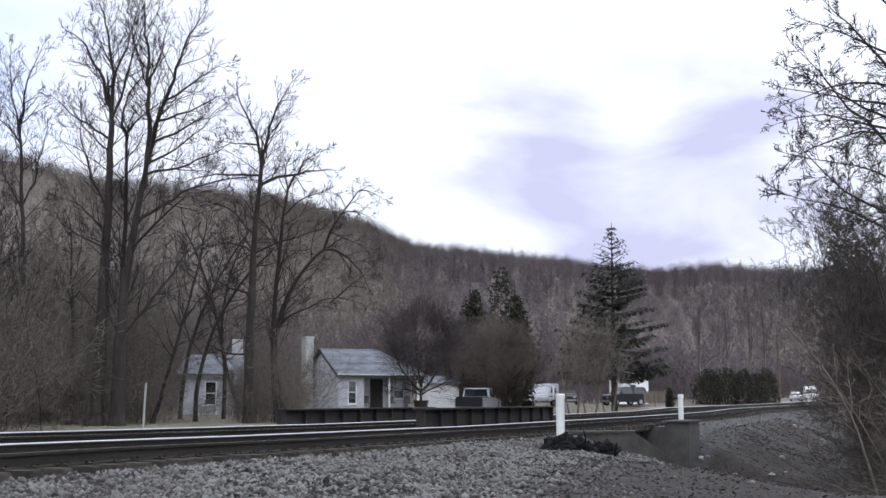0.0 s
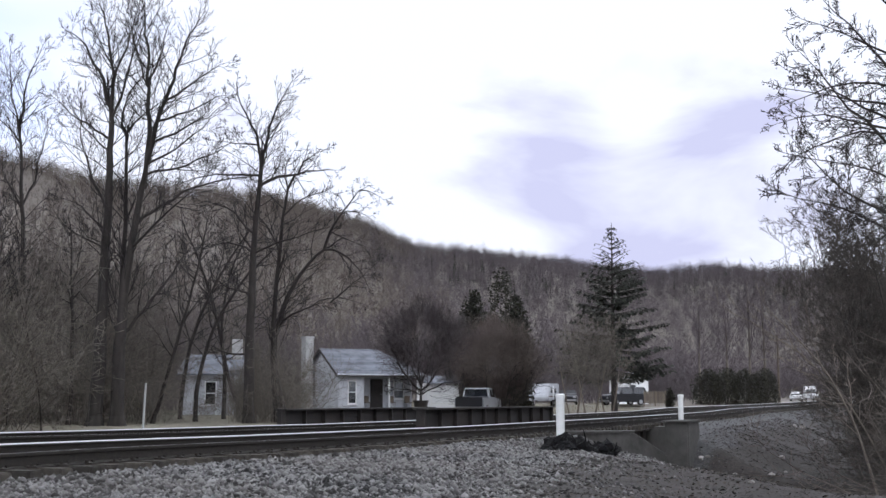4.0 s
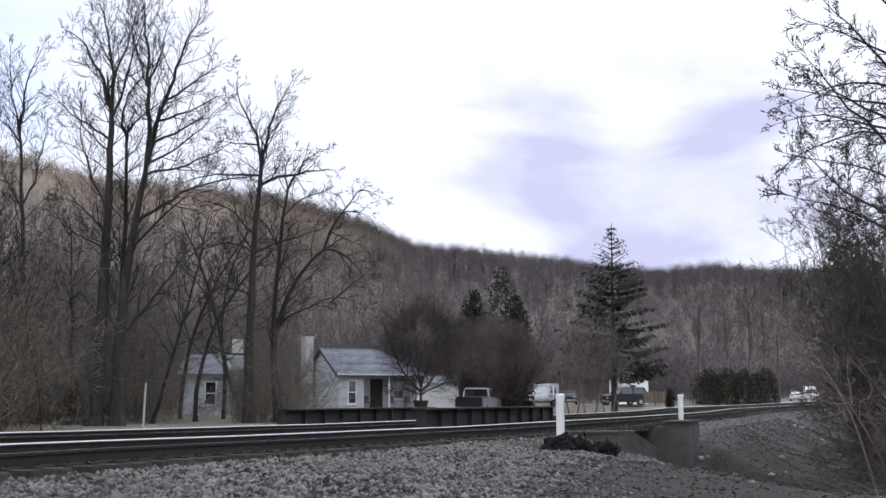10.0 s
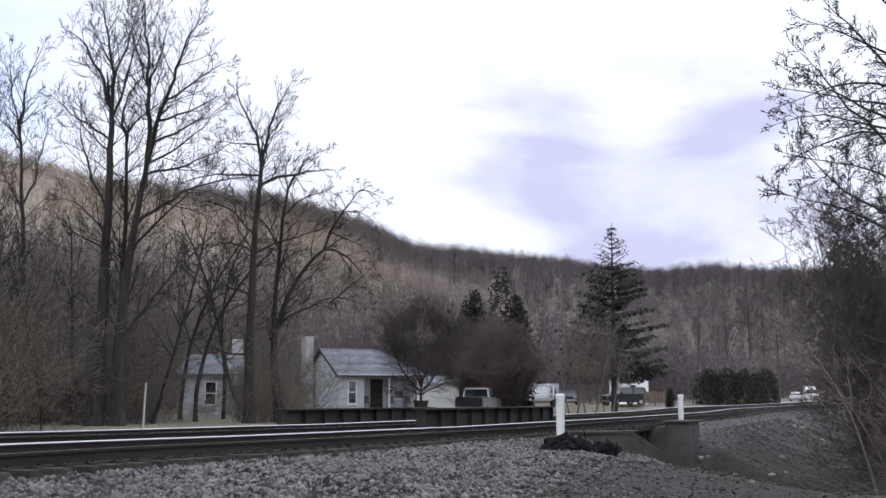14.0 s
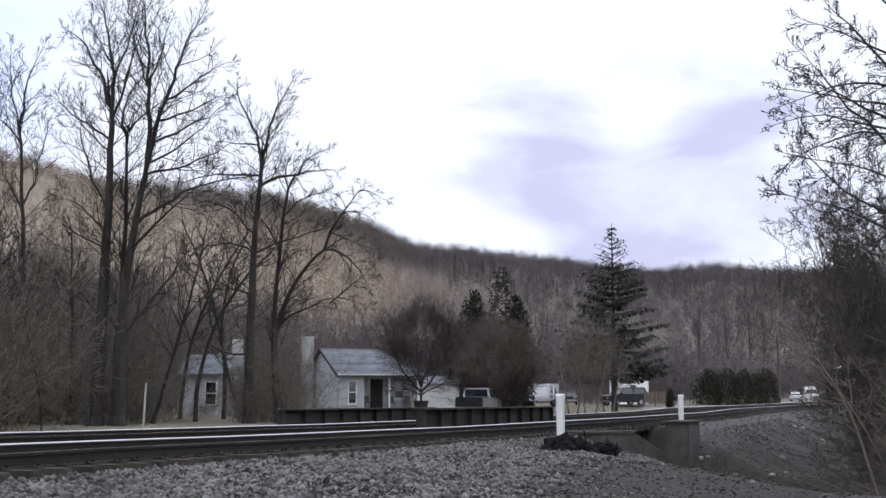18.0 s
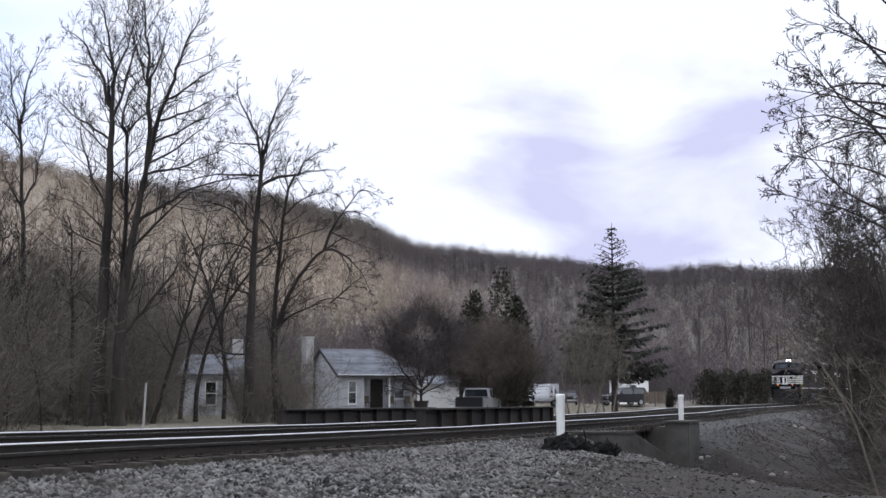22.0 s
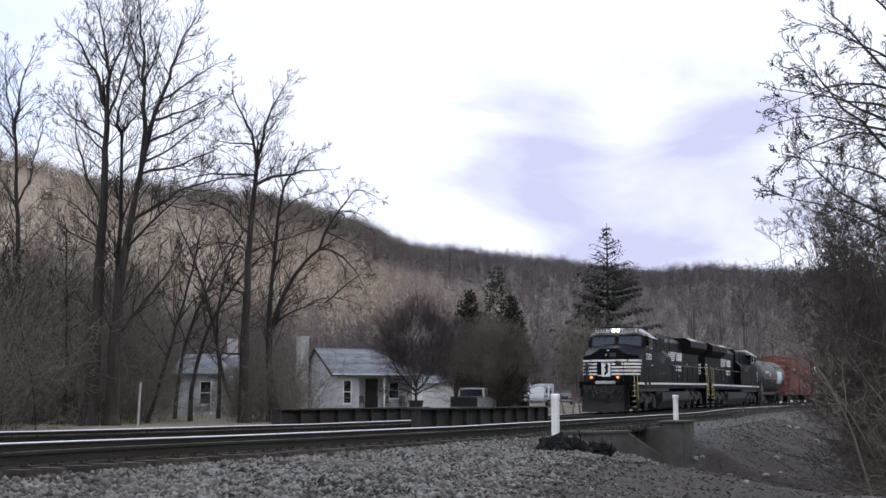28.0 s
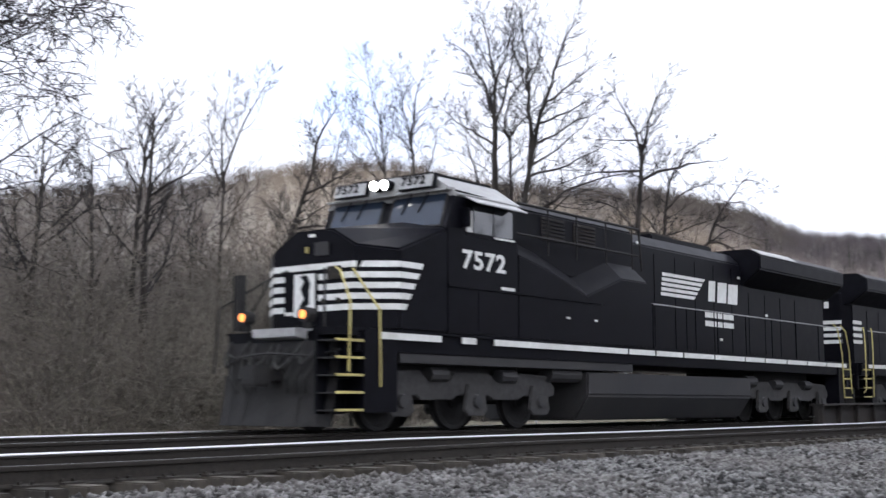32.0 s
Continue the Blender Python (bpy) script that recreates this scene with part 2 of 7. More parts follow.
def ground_material():
    """Leaf litter and soil, gravel by the tracks, dry grass beyond them: mixed by where it lies."""
    m = surface("ground_soil_and_gravel", (0.014, 0.0125, 0.012), (0.055, 0.047, 0.041), 0.95, 0, 11, 0.35, (0.022, 0.02, 0.018), 0.7, 9)
    n, l = m.node_tree.nodes, m.node_tree.links
    b = n["Principled BSDF"]
    soil = b.inputs["Base Color"].links[0].from_socket
    att = n.new("ShaderNodeAttribute")
    att.attribute_name = "cover"
    sep = n.new("ShaderNodeSeparateColor")
    l.new(att.outputs["Color"], sep.inputs[0])
    tc = n.new("ShaderNodeTexCoord")

    def layer(base, amount, low, high, scale):
        nz = n.new("ShaderNodeTexNoise")
        nz.inputs["Scale"].default_value, nz.inputs["Detail"].default_value, nz.inputs["Roughness"].default_value = scale, 6, 0.7
        l.new(tc.outputs["Object"], nz.inputs["Vector"])
        rg = n.new("ShaderNodeMapRange")
        rg.inputs["From Min"].default_value, rg.inputs["From Max"].default_value = 0.35, 0.65
        l.new(nz.outputs["Fac"], rg.inputs["Value"])
        c = n.new("ShaderNodeMix")
        c.data_type = "RGBA"
        c.inputs["A"].default_value, c.inputs["B"].default_value = (*low, 1), (*high, 1)
        l.new(rg.outputs[0], c.inputs["Factor"])
        # the edge of a layer is broken up by its own grain
        a = n.new("ShaderNodeMath")
        a.operation = "MULTIPLY_ADD"
        l.new(nz.outputs["Fac"], a.inputs[0])
        a.inputs[1].default_value, a.inputs[2].default_value = 0.9, -0.45
        s = n.new("ShaderNodeMath")
        s.operation, s.use_clamp = "ADD", True
        l.new(a.outputs[0], s.inputs[0])
        l.new(amount, s.inputs[1])
        st = n.new("ShaderNodeMapRange")
        st.inputs["From Min"].default_value, st.inputs["From Max"].default_value = 0.35, 0.65
        l.new(s.outputs[0], st.inputs["Value"])
        o = n.new("ShaderNodeMix")
        o.data_type = "RGBA"
        l.new(st.outputs[0], o.inputs["Factor"])
        l.new(base, o.inputs["A"])
        l.new(c.outputs["Result"], o.inputs["B"])
        return o.outputs["Result"]

    col = layer(soil, sep.outputs[1], (0.09, 0.082, 0.058), (0.2, 0.18, 0.13), 2.5)
    col = layer(col, sep.outputs[2], (0.098, 0.085, 0.072), (0.155, 0.134, 0.112), 0.1)
    col = layer(col, sep.outputs[0], (0.02, 0.0195, 0.02), (0.10, 0.099, 0.10), 16)
    l.new(col, b.inputs["Base Color"])
    return m


GROUND = ground_material()


# ---- mesh helpers ----
class Solid:
    """Collects vertices and faces of one part."""

    def __init__(self):
        self.v, self.f = [], []

    def add(self, verts, faces):
        k = len(self.v)
        self.v += [tuple(q) for q in verts]
        self.f += [tuple(i + k for i in q) for q in faces]
        return self

    def box(self, x0, x1, y0, y1, z0, z1):
        return self.add([(x, y, z) for z in (z0, z1) for y in (y0, y1) for x in (x0, x1)],
                        [(0, 2, 3, 1), (4, 5, 7, 6), (0, 1, 5, 4), (2, 6, 7, 3), (0, 4, 6, 2), (1, 3, 7, 5)])

    def loft(self, rings, closed=True, caps=True):
        n, k = len(rings[0]), len(rings)
        f = []
        for i in range(k - 1):
            for j in range(n if closed else n - 1):
                a, b = i * n + j, i * n + (j + 1) % n
                f.append((a, b, b + n, a + n))
        if caps:
            f += [tuple(range(n - 1, -1, -1)), tuple(range((k - 1) * n, k * n))]
        return self.add([p for r in rings for p in r], f)

    def prism(self, outline, y0, y1):
        """An outline in x and z, drawn out along y."""
        return self.loft([[(x, y0, z) for x, z in outline], [(x, y1, z) for x, z in outline]])

    def along(self, outline, x0, x1):
        """An outline in y and z, drawn out along x."""
        return self.loft([[(x0, y, z) for y, z in outline], [(x1, y, z) for y, z in outline]])

    def rod(self, a, b, r0, r1=None, n=8):
        a, b = Vector(a), Vector(b)
        r1 = r0 if r1 is None else r1
        d = (b - a).normalized()
        u = d.cross(Vector((0, 0, 1)) if abs(d.z) < 0.9 else Vector((1, 0, 0))).normalized()
        w = d.cross(u)
        ring = [(math.cos(2 * math.pi * i / n), math.sin(2 * math.pi * i / n)) for i in range(n)]
        return self.loft([[a + r0 * (c * u + s * w) for c, s in ring], [b + r1 * (c * u + s * w) for c, s in ring]])

    def path(self, pts, r, n=6):
        for a, b in zip(pts, pts[1:]):
            self.rod(a, b, r, None, n)
        return self


def part(name, solid, material, parent=None, label="", bevel=0.0, smooth=False, at=None):
    me = bpy.data.meshes.new(name)
    me.from_pydata(solid.v, [], solid.f)
    bm = bmesh.new()
    bm.from_mesh(me)
    bmesh.ops.recalc_face_normals(bm, faces=bm.faces)
    if bevel:
        es = [e for e in bm.edges if len(e.link_faces) == 2 and e.calc_face_angle(0) > 0.5]
        bmesh.ops.bevel(bm, geom=es, offset=bevel, segments=2, affect="EDGES", clamp_overlap=True)
    bm.to_mesh(me)
    bm.free()
    me.materials.append(material)
    if smooth:
        for p in me.polygons:
            p.use_smooth = True
    ob = new(name, me)
    ob.parent = parent
    if at is not None:
        ob.matrix_basis = at
    if label:
        ob["label"] = label
    return ob


def fast_mesh(name, verts, faces, material, parent=None):
    """One mesh out of arrays of vertices and of equal faces."""
    verts, faces = np.asarray(verts, np.float32), np.asarray(faces, np.int32)
    me = bpy.data.meshes.new(name)
    n, k = faces.shape
    me.vertices.add(len(verts))
    me.vertices.foreach_set("co", verts.ravel())
    me.loops.add(n * k)
    me.loops.foreach_set("vertex_index", faces.ravel())
    me.polygons.add(n)
    me.polygons.foreach_set("loop_start", np.arange(0, n * k, k, dtype=np.int32))
    me.update(calc_edges=True)
    me.materials.append(material)
    ob = new(name, me)
    ob.parent = parent
    return ob


def place(name, x, y, z, turn=0.0, **tags):
    e = new(name)
    e.matrix_basis = pose(x, y, z, 0, 0, turn)
    return tagged(e, **tags)


# ---- the line of the tracks: a wide curve ----
TRACK_R, TRACK_A, TRACK_P = 1490.0, radians(70.36), Vector((-8.93, 17.57))
TRACK_C = TRACK_P + TRACK_R * Vector((math.sin(TRACK_A), -math.cos(TRACK_A)))
NEAR = 4.1          # from the far track's middle to the near track's


def on_track(s, d=0.0):
    """Place and heading, s metres along the far track, d metres aside towards the camera."""
    a = TRACK_A - s / TRACK_R
    r = TRACK_R - d
    return TRACK_C.x - r * math.sin(a), TRACK_C.y + r * math.cos(a), a


def track_of(x, y):
    """The other way round, on arrays."""
    dx, dy = x - TRACK_C.x, y - TRACK_C.y
    return (TRACK_A - np.arctan2(-dx, dy)) * TRACK_R, TRACK_R - np.hypot(dx, dy)


def smooth(a, b, x):
    q = np.clip((x - a) / (b - a), 0, 1)
    return q * q * (3 - 2 * q)


def ridge(az):
    """Rise of the wooded ridges over the eye, as a slope, by direction in degrees."""
    return np.interp(az, [-180, -60, -45, -38, -34, -30, -26, -23, -19.5, -16, -12, -8.5, -5.5, -3.4, -1.3, 1.5, 5.5, 7, 9.8, 12.3, 14.5, 20, 40, 90, 180],
                     [0.10, 0.13, 0.15, 0.165, 0.172, 0.176, 0.19, 0.197, 0.198, 0.180, 0.176, 0.171, 0.160, 0.148, 0.133, 0.129, 0.121, 0.116, 0.110, 0.115, 0.110, 0.108, 0.09, 0.08, 0.10])


def profile(s):
    """The tracks dip to the bridges and climb round the bend beyond them."""
    return np.interp(s, [-60, -9, -5, 0, 3, 6, 10, 14, 18, 38, 50, 58, 68, 96, 120, 140, 330], [0.10, 0.085, 0.055, 0.048, 0.025, -0.005, -0.03, -0.05, -0.075, -0.085, -0.06, -0.035, 0.1, 0.19, 0.31, 0.45, 1.6])


def wave(x, y, k, seed):
    return (np.sin(x * k + seed) * np.cos(y * k * 1.3 + seed * 2.1) + np.sin((x + y) * k * 0.7 + seed * 3.7) * 0.7 + np.sin((x * 0.6 - y) * k * 1.9 + seed) * 0.4) / 2


def creek_mid(d):
    return np.where(d < 4.5, 25.2 + 1.0 * d, 29.5)


def gravel_edge(s):
    return np.interp(s, [-20, 2, 4.4, 7, 10, 14, 20, 30, 36, 60], [10.4, 9.8, 9.2, 8.7, 8.6, 8.9, 8.7, 8.2, 7.9, 7.7])


def height(x, y):
    x, y = np.asarray(x, float), np.asarray(y, float)
    s, d = track_of(x, y)
    r = np.hypot(x, y)
    az = np.degrees(np.arctan2(x, y))
    across = np.interp(d, [-30, -9, -5.5, -3.3, -2.0, 2.0, 2.6, 5.5, 6.6, 8.2, 10, 13, 17, 40], [-0.3, -0.5, -0.62, -0.45, -0.27, -0.27, -0.33, -0.34, -0.40, -0.45, -0.62, -0.95, -1.05, -1.05])
    across = across + profile(s) * (1 - smooth(5.5, 12, np.abs(d - 1)) * (s < 60)) * (1 - smooth(14, 30, np.abs(d)))
    z = across + 0.08 * wave(x, y, 0.9, 1.0) * smooth(6.5, 11, d) + 0.045 * wave(x, y, 3.1, 2.0) * smooth(6, 9, d)
    # the creek that the bridges cross
    mid = creek_mid(d)
    off = np.abs(s - mid)
    creek = (1 - smooth(4.2, 7.2, off)) * smooth(-60, -20, d)
    valley = smooth(11, 29, s + 0.9 * np.maximum(0, d - 8.6)) * smooth(5.9, 10.5, d) * 1.25
    z = z - 0.34 * smooth(10, 19, s) * smooth(5.4, 6.5, d) * (1 - smooth(36, 40, s))
    z = z - np.maximum(creek * (1.9 + 0.1 * wave(x, y, 1.1, 5.0)), valley * (1 + 0.1 * wave(x, y, 0.7, 6.0)))
    z = z + smooth(-6, -30, d) * (0.006 * np.maximum(0, r - 60) + 0.12 * wave(x, y, 0.25, 3.0))
    # wooded hills
    foot = np.interp(az, [-60, -20, -8, 4, 10, 14, 25], [120, 130, 150, 230, 260, 330, 360])
    up = np.clip((r - foot) / (720 - foot), 0, 1)
    hill = np.maximum(0, ridge(az) * 720 - 13) * (up ** 1.15)
    hill = hill * (1 + 0.05 * wave(x, y, 0.02, 4.0) * np.clip(1.6 - 1.6 * up, 0, 1))
    away = smooth(12, 45, np.abs(d))
    z = z + hill * away * (y > -50)
    return z


def build_ground():
    rs = np.concatenate([[0.0, 0.8], np.arange(1.5, 60, 0.42), np.arange(60, 200, 3.0), np.arange(200, 760, 20.0), np.geomspace(760, 3500, 14)])
    az = np.concatenate([np.arange(-180, -48, 6.0), np.arange(-48, 30, 0.28), np.arange(30, 180, 6.0)])
    a, r = np.meshgrid(np.radians(az), rs, indexing="ij")
    x, y = r * np.sin(a) + 0.11, r * np.cos(a) - 0.07
    z = height(x, y)
    far = rs > 760
    z[:, far] = np.minimum(z[:, far], (z[:, ~far][:, -1:] - (rs[far] - 760) * 0.05))
    n, k = x.shape
    i, j = np.meshgrid(np.arange(n), np.arange(k - 1), indexing="ij")
    i2 = (i + 1) % n
    faces = np.stack([i * k + j, i2 * k + j, i2 * k + j + 1, i * k + j + 1], -1).reshape(-1, 4)[:, ::-1]
    v = np.stack([x, y, z], -1).reshape(-1, 3)
    mid = len(v)
    ob = fast_mesh("ground", v, faces, GROUND)
    s, d = track_of(v[:, 0], v[:, 1])
    off = np.abs(s - creek_mid(d))
    gravel = (smooth(-6.0, -4.0, d) * (1 - smooth(-0.9, 0.4, d - gravel_edge(s) + 0.4 * wave(v[:, 0], v[:, 1], 0.8, 2.0)))) * smooth(3.0, 7.0, off + 2.5 * (np.abs(d) < 5.6))
    rr = np.hypot(v[:, 0], v[:, 1])
    grass = smooth(-5, -7, d) * (rr < 330) * (1 - smooth(230, 300, rr)) * 0.75 + smooth(15, 17.5, d) * 0.45
    litter = smooth(110, 170, rr)
    me_col = ob.data.color_attributes.new("cover", "FLOAT_COLOR", "POINT")
    rgba = np.stack([gravel, grass, litter, np.ones(mid)], -1).astype(np.float32)
    me_col.data.foreach_set("color", rgba.ravel())
    for p in ob.data.polygons:
        p.use_smooth = True
    tagged(ob, "grey ballast, dark soil and dry leaf litter rising to hills", "ground", kind="structure")


build_ground()


def h(x, y):
    return float(height(x, y))


# ---- track ----
RAIL = [(-0.037, 0.0), (0.037, 0.0), (0.04, -0.012), (0.036, -0.04), (0.01, -0.052), (0.009, -0.15), (0.075, -0.172), (0.075, -0.186), (-0.075, -0.186), (-0.075, -0.172), (-0.009, -0.15), (-0.01, -0.052), (-0.036, -0.04), (-0.04, -0.012)]


def lift(s):
    return float(profile(s))


def rail_line(parent, d, z, first, last, gauge):
    """A rail: crown and running edge are bright steel, the rest is rusty. gauge: the side of the running edge, +1 towards the camera."""
    rings_h, rings_w = [], []
    s = first
    while s <= last:
        rh, rw = [], []
        g = -gauge
        for o, q in (((0.018, -0.001), (0.020, -0.0005), (0.040, -0.021), (0.037, -0.032), (0.03, -0.010), (0.020, -0.004)) if g > 0 else ((-0.024, 0.0), (0.033, 0.0), (0.034, -0.0012), (0.03, -0.004), (-0.037, -0.024), (-0.040, -0.014))):
            x, y, _ = on_track(s, d - o)
            rh.append((x, y, z + q + lift(s)))
        for o, q in [(0.014 if g > 0 else 0.034, -0.001), (-0.034 if g > 0 else -0.020, -0.001), RAIL[13] if g > 0 else (-0.035, -0.022)] + [RAIL[i] for i in (12, 11, 10, 9, 8, 7, 6, 5, 4, 3)] + [(0.034, -0.026) if g > 0 else RAIL[2]]:
            x, y, _ = on_track(s, d - o)
            rw.append((x, y, z + q - 0.001 + lift(s)))
        rings_h.append(rh)
        rings_w.append(rw)
        s += 2.0 if s < 80 else 6.0
    rail = part("rail", Solid().loft(rings_w), RAILRUST, parent, "rusty rail web and foot")
    part("rail_head", Solid().loft(rings_h), RAILTOP, rail, "shiny worn running edge of the rail")
    return rail


def tie_solid():
    return Solid().box(-0.115, 0.115, -1.3, 1.3, -0.36, -0.19)


CANT = 0.02         # half the height of the outer rail over the inner one


def track(name, d, z, first, last, label, group):
    x, y, _ = on_track(0, d)
    e = tagged(new(name), label, "railway track", group)
    rail_line(e, d - 0.75, z + CANT, first, last, 1)
    rail_line(e, d + 0.75, z - CANT, first, last, -1)
    return e


far_track = track("railway_track", 0.0, 0.0, -60, 330, "shiny steel rails on dark ties carrying the train", "double track")
near_track = track("railway_track", NEAR, -0.045, -60, 330, "shiny steel rails on weathered ties beside grey ballast", "double track")

rng = random.Random(4)
tie = None
plate_me = None


def lay_ties(parent, d, z, first, last, gap=(1e9, 0)):
    global tie, plate_me
    s = first
    while s < last:
        if not gap[0] < s < gap[1]:
            x, y, a = on_track(s + rng.uniform(-0.03, 0.03), d + rng.uniform(-0.05, 0.05))
            m = pose(x, y, z + lift(s) + rng.uniform(-0.012, 0.004), 0, 0, math.degrees(a) + rng.uniform(-1.2, 1.2))
            if tie is None:
                tie = part("tie", tie_solid(), TIEWOOD, parent, bevel=0.015)
                ob = tie
            else:
                ob = new("tie", tie.data)
                ob.parent = parent
            ob.matrix_basis = m
            for k in (-0.75, 0.75):
                if plate_me is None:
                    sol = Solid().box(-0.1, 0.1, -0.2, 0.2, -0.192, -0.172)
                    for q in (-0.06, 0.06):
                        for w in (-0.1, 0.1):
                            sol.box(q - 0.015, q + 0.015, w - 0.02, w + 0.02, -0.175, -0.145)
                    pl = part("tie_plate", sol, RAILRUST, ob)
                    plate_me = pl.data
                elif d > 1:
                    pl = new("tie_plate", plate_me)
                    pl.parent = ob
                else:
                    continue
                pl.matrix_basis = pose(0, k, 0)
        s += 0.53


def ties_joined(parent, d, z, first, last):
    sol = Solid()
    s = first
    while s < last:
        x, y, a = on_track(s, d)
        m = pose(x, y, z + lift(s), 0, 0, math.degrees(a))
        b = tie_solid()
        sol.add([m @ Vector(q) for q in b.v], b.f)
        s += 0.53
    tagged(part("ties", sol, TIEWOOD, parent), kind="stuff")


lay_ties(near_track, NEAR, -0.05, -30, 60)
lay_ties(far_track, 0.0, -0.005, -25, 40)
ties_joined(near_track, NEAR, -0.05, 60, 200)
ties_joined(far_track, 0.0, 0.0, 40, 200)


# ---- loose ballast stones ----
def stones():
    r = np.random.RandomState(7)
    # thick where the camera looks from near, thinner far off
    s = np.concatenate([r.uniform(-14, 15, 74000), r.uniform(9, 30, 40000), r.uniform(-14, 90, 16000)])
    d = np.concatenate([5.1 + r.beta(1.2, 1.3, 74000) * 6.6, 4.9 + r.beta(1.2, 1.5, 40000) * 6.0, r.uniform(-2.2, 8.0, 16000)])
    a = TRACK_A - s / TRACK_R
    x, y = TRACK_C.x - (TRACK_R - d) * np.sin(a), TRACK_C.y + (TRACK_R - d) * np.cos(a)
    keep = (np.abs(s - creek_mid(d)) > 5.5) & (d < gravel_edge(s) + 0.35 * np.sin(s * 1.7) + r.normal(0, 0.3, len(s)) + r.gamma(0.5, 1.6, len(s)) * (r.random_sample(len(s)) < 0.3))
    x, y, d, s = x[keep], y[keep], d[keep], s[keep]
    n = len(x)
    z = height(x, y)
    size = r.gamma(4.5, 0.0045, n) + 0.009
    base = np.array([(1, 0, 0), (-1, 0, 0), (0, 1, 0), (0, -1, 0), (0, 0, 1), (0, 0, -1)], float)
    v = base[None] * (1 + r.uniform(-0.35, 0.35, (n, 6, 1))) + r.uniform(-0.25, 0.25, (n, 6, 3))
    v *= size[:, None, None] * r.uniform(0.7, 1.25, (n, 1, 3))
    q = r.uniform(0, 6.28, n)
    c, t = np.cos(q), np.sin(q)
    vx, vy = v[..., 0] * c[:, None] - v[..., 1] * t[:, None], v[..., 0] * t[:, None] + v[..., 1] * c[:, None]
    tilt = r.uniform(-0.7, 0.7, n)
    vy, vz = vy * np.cos(tilt)[:, None] - v[..., 2] * np.sin(tilt)[:, None], vy * np.sin(tilt)[:, None] + v[..., 2] * np.cos(tilt)[:, None]
    v = np.stack([vx + x[:, None], vy + y[:, None], vz * 0.8 + (z + size * r.uniform(0.0, 0.55, n))[:, None]], -1).reshape(-1, 3)
    f = np.array([(0, 2, 4), (2, 1, 4), (1, 3, 4), (3, 0, 4), (2, 0, 5), (1, 2, 5), (3, 1, 5), (0, 3, 5)])
    f = (f[None] + 6 * np.arange(n)[:, None, None]).reshape(-1, 3)
    tagged(fast_mesh("ballast_stones", v, f, STONE), "loose crushed grey granite beside the rails", "gravel", kind="stuff")


stones()



def debris():
    """Dead leaves, chips and dark crumbs on the bare soil between the ballast and the creek bank."""
    r = np.random.RandomState(17)
    n = 110000
    x, y = r.uniform(2, 20, n), r.uniform(11, 48, n)
    x = np.where(r.random_sample(n) < 0.6, y * r.uniform(0.08, 0.42, n), x)
    y = np.where(np.arange(n) < 50000, r.uniform(32, 75, n), y)
    x = np.where(np.arange(n) < 50000, y * r.uniform(0.17, 0.36, n), x)
    s, d = track_of(x, y)
    keep = (d > gravel_edge(s) - 1.0) & (d < 24)
    x, y = x[keep], y[keep]
    n = len(x)
    z = height(x, y)
    g = (r.gamma(3, 0.0045, n) + 0.005) * np.interp(y, [20, 60], [0.9, 1.4])
    q = r.uniform(0, 6.28, n)
    up = r.uniform(-0.5, 0.9, (n, 4))
    c = np.array([0, 1.57, 3.14, 4.71])[None] + q[:, None] + r.uniform(-0.3, 0.3, (n, 4))
    k = g[:, None] * np.array([1.3, 0.6, 1.2, 0.7])[None]
    v = np.stack([x[:, None] + k * np.cos(c), y[:, None] + k * np.sin(c), z[:, None] + 0.012 + np.maximum(-0.01, g[:, None] * up)], -1).reshape(-1, 3)
    tagged(fast_mesh("leaf_debris", v, np.arange(4 * n).reshape(-1, 4), DEBRIS), "dead leaves and dark crumbs on bare soil", "leaf litter", kind="stuff")


debris()
# ---- bridges over the creek ----
def plate_girder(name, d, first, last, top, bottom, face, label, group):
    """A riveted plate girder along the track: web, two flanges, stiffeners on both faces."""
    e = tagged(new(name), label, "girder", group)
    x0, y0, _ = on_track(first, d)
    x1, y1, _ = on_track(last, d)
    ln = math.hypot(x1 - x0, y1 - y0)
    e.matrix_basis = pose(x0, y0, 0, 0, 0, math.degrees(math.atan2(y1 - y0, x1 - x0)))
    part("web", Solid().box(0, ln, -0.012, 0.012, bottom, top), GIRDER, e)
    part("top_flange", Solid().box(-0.05, ln + 0.05, -0.2, 0.2, top, top + 0.045), GIRDER, e)
    part("bottom_flange", Solid().box(-0.05, ln + 0.05, -0.2, 0.2, bottom - 0.045, bottom), GIRDER, e)
    first_st = None
    n = max(2, int(ln / 1.25))
    for i in range(n + 1):
        if first_st is None:
            sol = Solid().box(-0.045, 0.045, -0.13, -0.013, bottom, top).box(-0.045, 0.045, 0.013, 0.13, bottom, top)
            first_st = part("stiffener", sol, GIRDER, e)
            ob = first_st
        else:
            ob = new("stiffener", first_st.data)
            ob.parent = e
        ob.matrix_basis = pose(0.06 + i * (ln - 0.12) / n, 0, 0)
    return e


